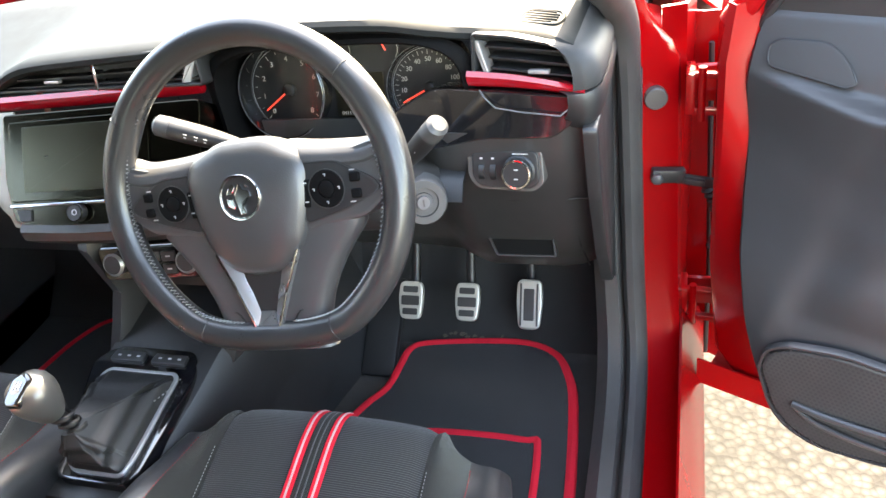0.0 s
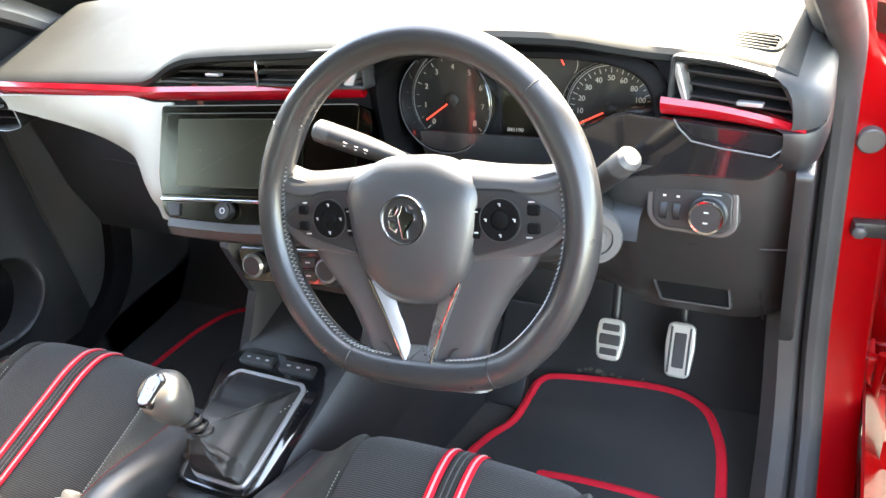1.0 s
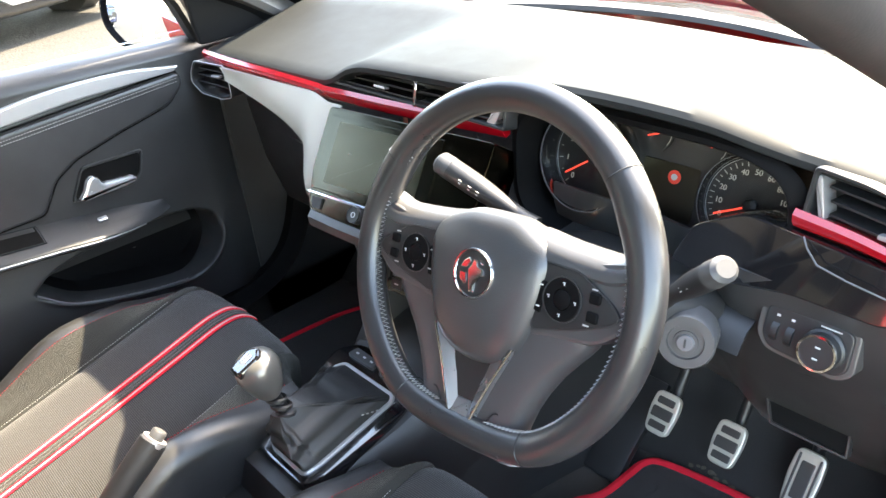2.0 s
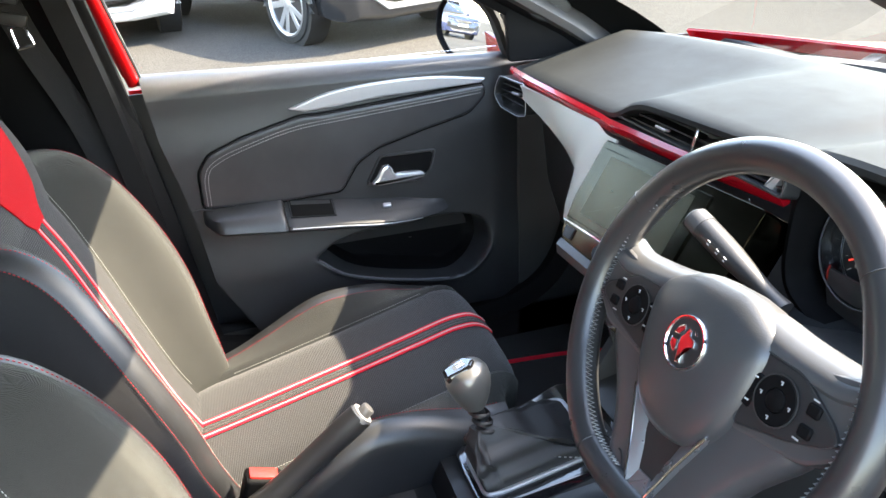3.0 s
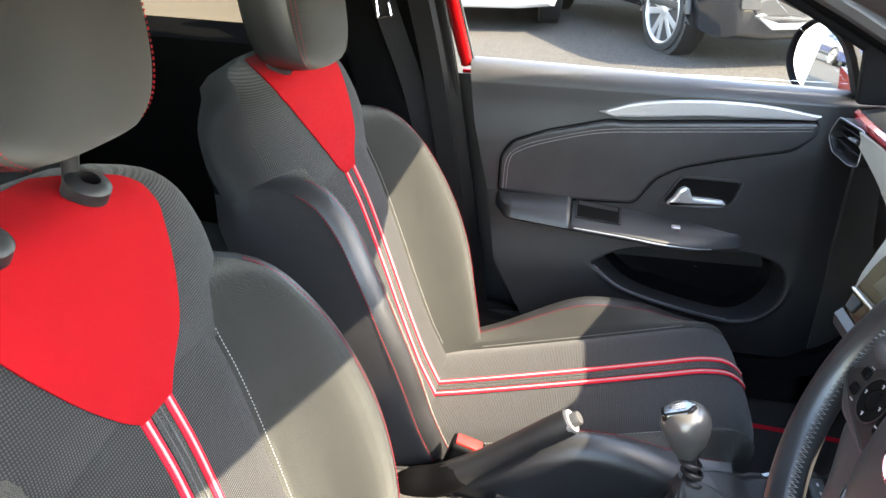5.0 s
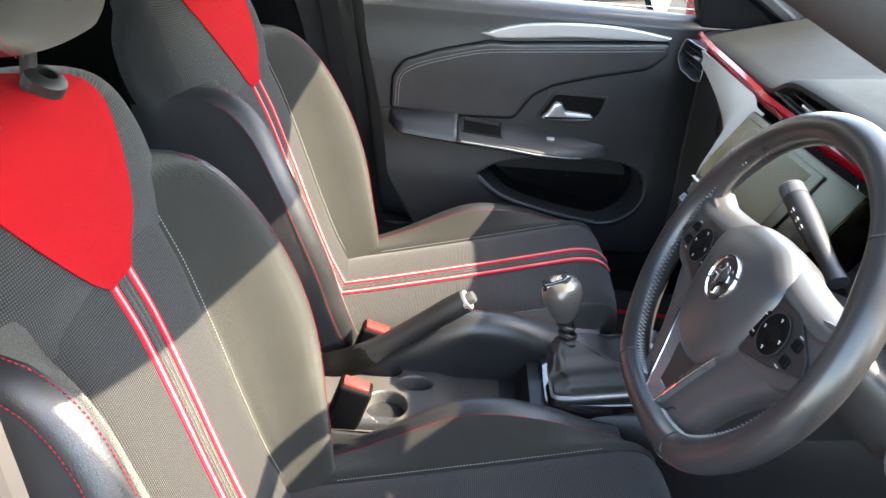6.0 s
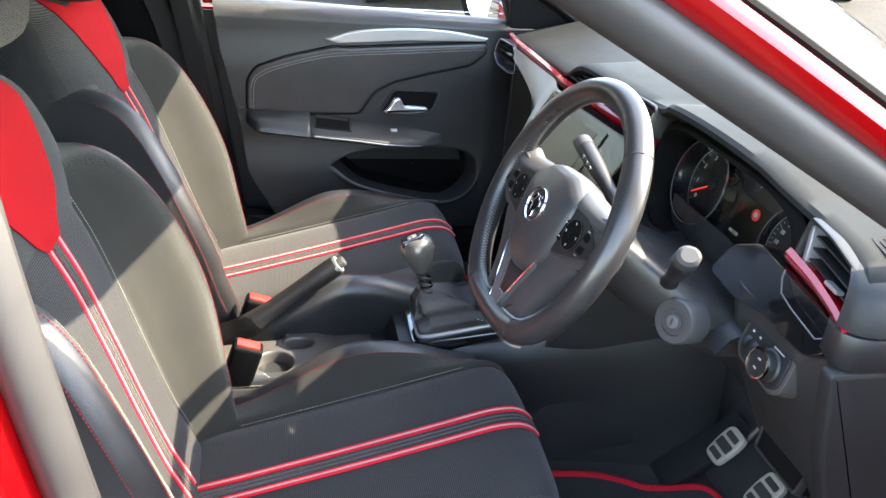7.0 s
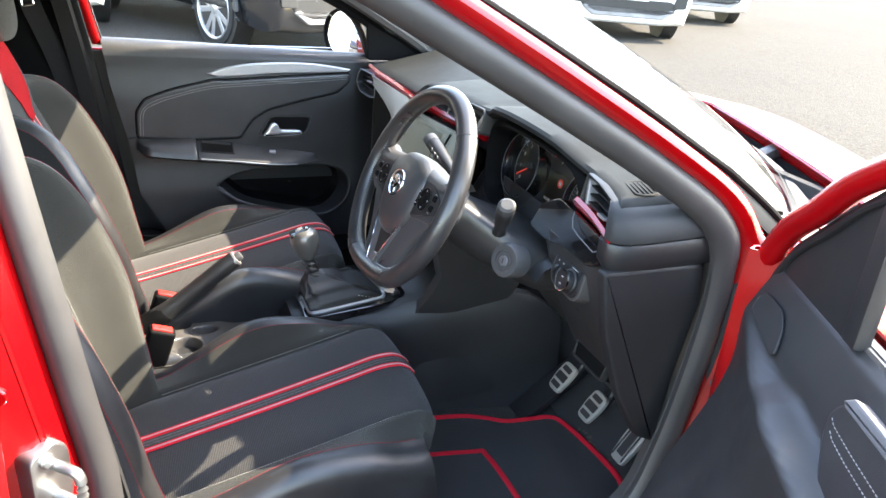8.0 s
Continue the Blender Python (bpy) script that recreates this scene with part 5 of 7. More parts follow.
def stack():
    rows = []
    for y, z, xl, xr in ((0.19, 0.74, -0.125, 0.15), (0.165, 0.70, -0.12, 0.14), (0.178, 0.64, -0.118, 0.135), (0.19, 0.60, -0.12, 0.13), (0.17, 0.55, -0.13, 0.12), (0.145, 0.50, -0.14, 0.10)):
        rows.append([(xl - 0.02, y + 0.2, z), (xl - 0.012, y + 0.06, z), (xl, y, z), (xl + 0.022, y - 0.006, z), (xl + 0.03, y + 0.01, z), (xl + 0.034, y + 0.1, z),
                     (xr - 0.034, y + 0.1, z), (xr - 0.03, y + 0.01, z), (xr - 0.022, y - 0.006, z), (xr, y, z), (xr + 0.012, y + 0.06, z), (xr + 0.02, y + 0.2, z)])
    return skin(rows)


part("tray_housing", stack(), TRIM, dash, "dark centre housing with an open tray")

# ---- steering column and wheel ----
column = thing("steering_column", "dark grey steering column shroud with ignition lock", "steering column", (0.34, 0.3, 0.7))


def shroud():
    rows = []
    for y, hw, hz, cz in ((0.070, 0.058, 0.040, 0.858), (0.10, 0.070, 0.046, 0.846), (0.14, 0.100, 0.048, 0.820), (0.18, 0.124, 0.050, 0.796), (0.25, 0.130, 0.052, 0.764), (0.33, 0.12, 0.052, 0.750)):
        row = []
        for i in range(32):
            t = 2 * math.pi * i / 32
            c, s = math.cos(t), math.sin(t)
            x = math.copysign(abs(c) ** 0.75, c) * hw
            z = math.copysign(abs(s) ** 0.75, s) * hz * (1.0 if s > 0 else 1.15)
            row.append((0.345 + x, y, cz + z + 0.01 * c * c))
        rows.append(row)
    return skin(rows, close_u=True, caps=True)


part("shroud", shroud(), TRIM, column, "smooth dark column shroud")
mk = axes((0.470, 0.158, 0.801), (0.93, 0.36, 0), (0, 0.25, 0.97))
lock = part("ignition_lock", turned([(0.030, -0.03), (0.030, 0.004), (0.028, 0.007), (0.019, 0.007), (0.018, 0.004), (0.0125, 0.004), (0.012, 0.006), (0, 0.006)], mk), STALK_GREY, column, "round grey ignition lock surround")
part("lock_barrel", turned([(0.009, 0.0), (0.009, 0.0085), (0.008, 0.0095), (0, 0.0095)], mk), SATIN_TRIM, lock, "steel lock barrel")
part("key_slot", brick((0.002, 0.009, 0.001), mk @ pose(0, 0, 0.0098), 0), DARK, lock)


def stalk(a, b, label):
    a, b = Vector(a), Vector(b)
    pts = [a.lerp(b, t) for t in spread(0, 1, 9)]
    s = part("indicator_stalk", tube(pts, [0.0125, 0.0105, 0.0105, 0.0115, 0.0132, 0.0146, 0.0152, 0.0154, 0.0153], 16, flat=0.85), DARK, column, label)
    d = (b - a).normalized()
    part("stalk_end", tube([b - d * 0.001, b + d * 0.016, b + d * 0.020], [0.0155, 0.0146, 0.0100], 16, flat=0.88), STALK_GREY, s, "grey stalk end")
    m = axes(a.lerp(b, 0.72) + Vector((0, -0.0152, 0.003)), d, (0, 0.1, 1))
    for i, o in enumerate((-0.018, -0.006, 0.008)):
        part("symbol", merge(brick((0.0045, 0.0012, 0.0006), m @ pose(o, 0.003, 0.0), 0), brick((0.003, 0.0012, 0.0006), m @ pose(o, -0.001, 0.0), 0)), WHITE_PRINT, s)
    return s


stalk((0.445, 0.150, 0.845), (0.508, 0.124, 0.912), "dark wiper stalk with a grey end")
stalk((0.285, 0.140, 0.880), (0.167, 0.127, 0.923), "dark indicator stalk with white symbols")

wheel = thing("steering_wheel", "flat-bottomed black leather steering wheel with silver V spoke", "steering wheel", (0.327, 0.0195, 0.8927))
MW = Matrix.Translation((0.3271, 0.0195, 0.8927)) @ pose(0, 0, 0, 90 - 24.3, 0, 0) @ pose(0, 0, 0, 0, 0, 5.7)
RW, FLAT = 0.1739, 0.168


def rim_line(n=120):
    """The rim's middle line: round, with a flat bottom and softened corners."""
    pts = []
    for i in range(n):
        t = 2 * math.pi * i / n
        x, y = RW * math.sin(t), RW * math.cos(t)
        if y < -FLAT + 0.03:
            k = (-FLAT + 0.03 - y) / 0.05
            y = -FLAT + 0.03 - 0.03 * (1 - math.exp(-k * 1.7)) * 1.05
        pts.append(Vector((x, y, 0)))
    return pts


def rim():
    pts = rim_line()
    rows = []
    n = len(pts)
    for i, p in enumerate(pts):
        d = (pts[(i + 1) % n] - pts[i - 1]).normalized()
        out = Vector((-d.y, d.x, 0)) * (1 if p.dot(Vector((-d.y, d.x, 0))) > 0 else -1)
        ang = math.degrees(math.atan2(p.x, p.y))
        grip = math.exp(-((abs(ang) - 62) / 12) ** 2) * 0.0035
        rows.append([MW @ (p + out * (0.0165 * math.cos(t) + (grip if math.cos(t) < -0.2 else 0) * -1) + Vector((0, 0, 1)) * (0.0175 * math.sin(t)))
                     for t in (2 * math.pi * k / 20 for k in range(20))])
    return skin(rows, close_u=True, close_v=True)


part("rim", rim(), WHEEL_LEATHER, wheel, "worn black leather rim")
for ang in (48, -57, 152, 208):
    t = radians(ang)
    pts = rim_line(360)
    i = ang % 360
    p, d = pts[i], (pts[(i + 1) % 360] - pts[i - 1]).normalized()
    out = Vector((-d.y, d.x, 0))
    part("rim_seam", tube([MW @ (p + out * 0.0166 * math.cos(a) + Vector((0, 0, 0.0176 * math.sin(a)))) for a in spread(0, 2 * math.pi, 25)], 0.0008, 5), DARK, wheel, "stitched leather seam")
for a0, a1 in ((-168, -52), (52, 168)):
    zig = []
    for k, ang in enumerate(spread(a0, a1, 130)):
        t = radians(ang)
        x, y = RW * math.sin(t), RW * math.cos(t)
        if y < -FLAT + 0.03:
            kk = (-FLAT + 0.03 - y) / 0.05
            y = -FLAT + 0.03 - 0.03 * (1 - math.exp(-kk * 1.7)) * 1.05
        r = math.hypot(x, y)
        f = (r - 0.0168) / r
        zig.append(MW @ Vector((x * f, y * f, 0.004 + (0.004 if k % 2 else -0.004))))
    part("lacing", tube(zig, 0.0007, 5), THREAD_GREY, wheel, "grey zigzag lacing")

# hub pad: a shield with a full dome that rolls over at its top
HUB_GREY = plastic("grained_hub_plastic", (0.036, 0.037, 0.039), 0.36, 650, 0.3, 0.7)
SPOKE_GREY = plastic("smooth_spoke_plastic", (0.048, 0.048, 0.050), 0.38, 900, 0.1, 0.6)
FACET = gloss("satin_facet_silver", (0.26, 0.26, 0.265), 0.24, 0.2, 0.75)


def pad_outline(k=1.0):
    o = [(-0.078, 0.030), (-0.070, 0.046), (-0.03, 0.066), (0.03, 0.066), (0.070, 0.046), (0.078, 0.030), (0.074, -0.01), (0.060, -0.055), (0.034, -0.082), (0.0, -0.088), (-0.034, -0.082), (-0.060, -0.055), (-0.074, -0.01)]
    return [(a * k, b * k) for a, b in o]


def dome(outline, m, heights, r=0.015):
    o = rounded(outline, r, 4)
    c = Vector((sum(p.x for p in o) / len(o), sum(p.y for p in o) / len(o)))
    rows = [[m @ Vector((*(c + (p - c) * f), h)) for p in o] for f, h in heights]
    return skin(rows, close_u=True, caps=True)


PAD_RISE = [(0.90, -0.045), (0.985, -0.024), (1.0, -0.012), (1.0, -0.006), (0.99, 0.000), (0.965, 0.005), (0.92, 0.0095), (0.84, 0.0135), (0.72, 0.0170), (0.55, 0.0195), (0.28, 0.0215), (0.05, 0.022)]
pad = part("airbag_cover", dome(pad_outline(), MW @ pose(0, -0.004, 0.0), PAD_RISE), HUB_GREY, wheel, "grained dark airbag cover")
MBG = MW @ pose(0, 0.0, 0.0195)
badge = part("badge", turned([(0.0255, 0.0), (0.0255, 0.003), (0.0245, 0.0045), (0.0230, 0.0045), (0.0220, 0.0025), (0, 0.0025)], MBG), CHROME, wheel, "round chrome badge")
part("badge_field", turned([(0.0218, 0.0), (0.0218, 0.0028), (0, 0.0028)], MBG), DARK, badge)
for o, h in (([(-0.001, -0.019), (0.006, -0.018), (0.0045, -0.006), (0.009, -0.002), (0.0145, 0.000), (0.0125, 0.007), (0.006, 0.0085), (0.004, 0.014), (0.000, 0.015), (-0.002, 0.008), (-0.0055, 0.004), (-0.004, -0.006)], 0.0050),
             ([(-0.016, -0.008), (-0.0075, -0.013), (-0.0055, -0.009), (-0.0075, 0.000), (-0.0165, 0.000)], 0.0042),
             ([(-0.0165, 0.003), (-0.0075, 0.004), (-0.003, 0.0115), (-0.006, 0.0155), (-0.013, 0.0105)], 0.0042),
             ([(0.0085, 0.0105), (0.013, 0.0105), (0.0095, 0.0145), (0.0065, 0.0155)], 0.0040)):
    part("emblem", slab(o, MBG, h, 0.0010, 0.0015, 0.0024), CHROME, badge, "raised silver emblem shape")
writing("airbag_word", "AIRBAG", 0.0075, MW @ pose(0.0, -0.060, 0.0158), plastic("embossed_mark", (0.05, 0.05, 0.051), 0.4), pad)
for s in (1, -1):
    # core, rolled upper shoulder, pod with its buttons
    o = [(s * 0.05, 0.040), (s * 0.11, 0.036), (s * 0.158, 0.046), (s * 0.166, -0.010), (s * 0.135, -0.034), (s * 0.06, -0.044)]
    part("spoke", slab(o[::s], MW, 0.003, 0.004, 0.010, -0.030), SPOKE_GREY, wheel, "dark side spoke")
    rows = []
    for x in spread(0.045, 0.163, 18):
        y0 = curve_table([(0.045, 0.036), (0.08, 0.0315), (0.115, 0.029), (0.14, 0.029), (0.163, 0.036)], x)
        rows.append([MW @ Vector((s * x, y0 + dy, h)) for dy, h in ((-0.007, 0.003), (-0.004, 0.0062), (0.001, 0.0065), (0.006, 0.0045), (0.011, 0.0005), (0.0155, -0.006), (0.0185, -0.014), (0.0195, -0.026), (0.012, -0.036))])
    part("spoke_shoulder", skin(rows), SPOKE_GREY, wheel, "smooth satin grey upper edge of the spoke")
    o = [(s * 0.064, 0.029), (s * 0.108, 0.0275), (s * 0.148, 0.006), (s * 0.156, -0.004), (s * 0.148, -0.011), (s * 0.116, -0.024), (s * 0.066, -0.037)]
    pod = part("button_pod", slab(o[::s], MW, 0.0068, 0.002, 0.006, -0.006), DARK, wheel, "dark button pod")
    part("pod_edge", tube([MW @ Vector((a, b, 0.0066)) for a, b in [(p.x, p.y) for p in rounded(o[::s], 0.006)] + [tuple(rounded(o[::s], 0.006)[0])]], 0.0007, 5), TRIM, pod)
    mcp = MW @ pose(s * 0.096, -0.001, 0.0035)
    part("control_pad", turned([(0.0205, 0.0), (0.0205, 0.0045), (0.0190, 0.0058), (0.0100, 0.0052), (0.0092, 0.0040), (0.0085, 0.0058), (0.006, 0.0066), (0, 0.0068)], mcp), PILLAR_BLACK, pod, "round control pad")
    part("pad_ring", turned([(0.0200, 0.0046), (0.0212, 0.0046), (0.0212, 0.0054), (0.0200, 0.0054)], mcp), TRIM, pod)
    for k in range(4):
        a = k * math.pi / 2
        part("symbol", merge(brick((0.0026, 0.0011, 0.0005), mcp @ pose(0.0145 * math.cos(a), 0.0145 * math.sin(a) + 0.001, 0.0060), 0), brick((0.0011, 0.0030, 0.0005), mcp @ pose(0.0145 * math.cos(a) + 0.0006, 0.0145 * math.sin(a), 0.0060), 0)), WHITE_PRINT, pod)
    for b in (0.0075, -0.0095):
        part("rocker", brick((0.012, 0.010, 0.004), MW @ pose(s * 0.129, b + 0.001, 0.0075), 0.0014, 1), PILLAR_BLACK, pod)
        part("symbol", brick((0.0060, 0.0013, 0.0005), MW @ pose(s * (0.127 if b > 0 else 0.124), b + (0.0085 if b > 0 else -0.0075), 0.0071), 0), WHITE_PRINT, pod)
    part("side_key", brick((0.009, 0.030, 0.004), MW @ pose(s * 0.0715, -0.004, 0.0065, 0, 0, s * -6), 0.0014, 1), PILLAR_BLACK, pod)
    for b in (0.007, -0.013):
        part("symbol", brick((0.0042, 0.0014, 0.0005), MW @ pose(s * 0.0715, b, 0.0088), 0), WHITE_PRINT, pod)
# lower spokes, and the V with two inward facets and bright edges
for s in (1, -1):
    rows = []
    for y, a, b in ((-0.030, 0.062, 0.128), (-0.040, 0.058, 0.127), (-0.050, 0.055, 0.120), (-0.062, 0.050, 0.110), (-0.080, 0.042, 0.096), (-0.100, 0.034, 0.084), (-0.120, 0.026, 0.075), (-0.140, 0.018, 0.069), (-0.158, 0.009, 0.067), (-0.176, 0.002, 0.072)):
        rows.append([MW @ Vector((s * x, y, h)) for x, h in ((a - 0.008, -0.010), (a, 0.0012), (a * 0.6 + b * 0.4, 0.0022), (b - 0.016, 0.0012), (b - 0.007, -0.0015), (b - 0.002, -0.007), (b, -0.015), (b - 0.004, -0.028), (b - 0.02, -0.034))])
    part("lower_spoke", skin(rows), SPOKE_GREY, wheel, "dark grey lower spoke")
    facet = skin([[MW @ Vector((s * x, y, h)) for x, y, h in row] for row in (
        [(0.0530, -0.060, 0.0015), (0.0525, -0.0635, 0.0078), (0.0500, -0.0640, 0.0086), (0.0300, -0.0740, 0.0030), (0.0270, -0.0760, 0.0010)],
        [(0.0345, -0.102, 0.0015), (0.0330, -0.1030, 0.0078), (0.0310, -0.1030, 0.0086), (0.0140, -0.1080, 0.0010), (0.0120, -0.1090, 0.0000)],
        [(0.0165, -0.147, 0.0015), (0.0150, -0.1480, 0.0078), (0.0135, -0.1470, 0.0086), (0.0090, -0.1350, 0.0022), (0.0070, -0.1340, 0.0010)])])
    leg = part("spoke_leg", facet, FACET, wheel, "satin silver facet of the V spoke")
    part("silver_edge", tube([MW @ Vector(p) for p in ((s * 0.0512, -0.0625, 0.0085), (s * 0.0322, -0.1030, 0.0085), (s * 0.0143, -0.1480, 0.0085), (s * 0.0100, -0.1515, 0.0085), (0.0, -0.1520, 0.0085))], 0.0013, 8), CHROME, leg, "thin bright edge")
part("spoke_filler", slab([(-0.046, -0.060), (0.046, -0.060), (0.013, -0.138), (-0.013, -0.138)], MW, -0.001, 0.002, 0.006, -0.012), GLOSS, wheel, "gloss black panel inside the V spoke")
part("spoke_tip", slab([(-0.0085, -0.1300), (0.0085, -0.1300), (0.0125, -0.1485), (-0.0125, -0.1485)], MW @ pose(0, -0.139, 0.004, -14) @ pose(0, 0.139, 0), 0.0022, 0.001, 0.001, -0.004), FACET, wheel, "small satin tip of the V spoke")
part("spoke_gap", slab([(-0.010, -0.133), (0.010, -0.133), (0.036, -0.072), (-0.036, -0.072)], MW, 0.0022, 0.001, 0.002, -0.012), DARK, wheel)
part("chin_joint", tube([MW @ Vector((x, -0.161 + 0.030 * smoothstep((abs(x) - 0.018) / 0.024), 0.0028)) for x in spread(-0.044, 0.044, 25)], 0.0009, 5), DARK, wheel, "dark joint round the V spoke")

# ---- centre console, gear lever, handbrake ----
console = thing("centre_console", "dark plastic centre console with gloss black gear surround", "console", (-0.03, -0.1, FLOOR + 0.1))


def tunnel():
    rows = []
    for y, top, xl, xr, low in ((0.34, 0.56, -0.13, 0.10, 0.30), (0.24, 0.55, -0.13, 0.095, 0.28), (0.16, 0.525, -0.132, 0.085, 0.28), (0.10, 0.505, -0.13, 0.066, 0.28), (-0.05, 0.485, -0.105, 0.066, 0.28), (-0.12, 0.478, -0.10, 0.064, 0.28),
                                (-0.135, 0.430, -0.10, 0.064, 0.28), (-0.3, 0.412, -0.115, 0.072, 0.28), (-0.5, 0.42, -0.115, 0.075, 0.28), (-0.56, 0.43, -0.115, 0.075, 0.28)):
        rows.append([(xl - 0.05, y, low), (xl - 0.02, y, (top + low) / 2), (xl - 0.004, y, top - 0.02), (xl + 0.006, y, top - 0.004), (xl + 0.02, y, top), (xr - 0.02, y, top),
                     (xr - 0.006, y, top - 0.004), (xr + 0.004, y, top - 0.02), (xr + 0.025, y, (top + low) / 2), (xr + 0.06, y, low)])
    return skin(rows)


part("tunnel", tunnel(), DARK, console, "dark plastic tunnel between the seats")


def knee_panel():
    rows = []
    for y, z, x in ((-0.04, 0.475, 0.07), (0.06, 0.492, 0.078), (0.14, 0.518, 0.088), (0.24, 0.535, 0.10), (0.34, 0.542, 0.12), (0.42, 0.53, 0.14), (0.5, 0.48, 0.15)):
        rows.append([(x - 0.03, y, z + 0.004), (x - 0.006, y, z + 0.002), (x + 0.004, y, z - 0.010), (x + 0.014, y, z - 0.05), (x + 0.02, y, z - 0.1), (x + 0.03, y, 0.30), (x + 0.05, y, 0.25)])
    return skin(rows, thick=-0.004)


part("knee_panel", knee_panel(), DARK, console, "smooth dark knee panel")
mt = axes((-0.03, 0.0, 0.499), (1, 0, 0), (0, 1, 0.10))
CON = [(-0.030, -0.100), (0.090, -0.100), (0.100, -0.078), (0.096, 0.10), (0.070, 0.145), (-0.080, 0.145), (-0.108, 0.11)]
part("gear_surround", slab(CON, mt, 0.008, 0.003, 0.018, -0.03), GLOSS, console, "gloss black gear surround")
GAI = [(-0.004, -0.090), (0.080, -0.090), (0.084, -0.06), (0.072, 0.086), (0.062, 0.097), (-0.062, 0.097), (-0.073, 0.080), (-0.024, -0.075)]
part("gaiter_frame", ring(GAI, mt @ pose(0, 0, 0.008), 0.0085, 0.0045, 0.012), SILVER, console, "satin silver gaiter frame")
for a in (-0.052, 0.026):
    b = part("button_block", slab([(a - 0.034, 0.106), (a + 0.030, 0.106), (a + 0.028, 0.126), (a - 0.032, 0.126)], mt @ pose(0.012, 0.004, 0.008), 0.006, 0.002, 0.004), DARK, console, "row of black console buttons")
    for k in (-1, 0, 1):
        part("symbol", brick((0.006, 0.003, 0.0005), mt @ pose(a + 0.011 + k * 0.018, 0.120, 0.0142), 0), WHITE_PRINT, b)
for x0, x1 in ((0.036, 0.060), (-0.112, -0.094)):
    rows = []
    for y in spread(-0.53, -0.11, 24):
        top = lerp_table([(-0.53, 0.440), (-0.36, 0.428), (-0.24, 0.436), (-0.14, 0.466), (-0.11, 0.476)], y)
        rows.append([(x0 - 0.003, y, 0.40), (x0, y, top - 0.006), (x0 + 0.004, y, top), (x1 - 0.004, y, top), (x1, y, top - 0.006), (x1 + 0.004, y, 0.40)])
    part("tray_wall", skin(rows), TRIM, console, "raised grey edge of the console tray")


def console_top(x, y):
    """Height of the plate round the handbrake, with a round cup recess, a small oval one and the lever's slot."""
    h = 0.437 - 0.010 * smoothstep((y + 0.28) / 0.05) - 0.02 * smoothstep((abs(x + 0.022) - 0.072) / 0.012)
    cup = 1.0 - math.hypot(x - 0.020, y + 0.352) / 0.036
    oval = 1.0 - math.hypot((x + 0.040) / 0.020, (y + 0.306) / 0.031)
    slot = 1.0 - math.hypot((x + 0.070) / 0.019, max(0.0, y + 0.36, -0.50 - y) / 0.03)
    return h - 0.060 * smoothstep(cup / 0.22) - 0.030 * smoothstep(oval / 0.45) - 0.02 * smoothstep(slot / 0.2)


rows = [[(x, y, console_top(x, y)) for x in spread(-0.108, 0.064, 110)] for y in spread(-0.56, -0.128, 240)]
# Paler grey than the console's plastic, painting in sunlight on the plate.
part("lever_plate", skin(rows), GREY_TRIM, console, "grey plate round the handbrake with a cup recess, paled as sunlit", crease=85)

gear = thing("gear_lever", "gear lever with black glossy knob and stitched leather gaiter", "gear lever", (-0.02, 0.0, 0.51))
GK = Vector((-0.020, -0.082, 0.628))


def gaiter():
    rows = []
    base = rounded(inset(rounded(GAI, 0.012), 0.005), 0.004, 1)
    n = len(base)
    c0 = mt @ Vector((-0.004, 0.0, 0.008))
    top = GK + Vector((0.006, 0.012, -0.055))
    for i, t in enumerate(spread(0, 1, 16)):
        row = []
        for j, p in enumerate(base):
            w = mt @ Vector((*p, 0.010))
            a = 2 * math.pi * j / n
            k = 1 - t ** 1.45
            c = c0.lerp(top, t)
            r = 0.016
            dirv = (w - c0)
            q = c + dirv * (k * (1 - 0.05 * math.sin(math.pi * t))) + dirv.normalized() * r * (1 - k)
            fold = 0.0045 * math.sin(t * 16 + math.sin(a * 2) * 1.6) * math.sin(math.pi * min(1, t * 1.15)) + 0.004 * math.sin(a * 5 + t * 7) * math.sin(math.pi * t)
            row.append(q + dirv.normalized() * fold + Vector((0, 0, 0.25 * fold)))
        rows.append(row)
    return skin(rows, close_u=True, caps=True)


gt = part("gaiter", gaiter(), leather("gaiter_leather", (0.009, 0.009, 0.0095), 0.56), gear, "creased black leather gaiter")
part("stitching", stitches(glide([GK + Vector((0.02, 0.016, -0.06)), GK + Vector((0.040, 0.045, -0.088)), (0.042, 0.04, 0.526), (0.046, 0.085, 0.518)], 10), 0.005, 0.003, 0.0009), THREAD_GREY, gt, "grey stitching")
part("shaft", tube([GK + Vector((0.012, 0.02, -0.075)), GK + Vector((0.003, 0.006, -0.02))], 0.008, 14), DARK, gear)
for k in range(3):
    c = GK + Vector((0.0105, 0.016, -0.060)) * (0.55 + 0.22 * k)
    part("collar", turned([(0.013, -0.004), (0.0155, -0.002), (0.0155, 0.002), (0.013, 0.004)], Matrix.Translation(c) @ pose(0, 0, 0, -14, -8)), DARK, gear, "ribbed collar")
mkb = Matrix.Translation(GK) @ pose(0, 0, 0, 10, -6, 0)
part("knob", turned([(0.0145, -0.024), (0.0180, -0.019), (0.0245, -0.006), (0.0300, 0.010), (0.0322, 0.022), (0.0308, 0.034), (0.0255, 0.0425), (0.015, 0.0470), (0, 0.048)], mkb, 32), gloss("dark_silver_knob", (0.11, 0.107, 0.10), 0.30, 0.3, 0.4), gear, "smooth dark grey gear knob")
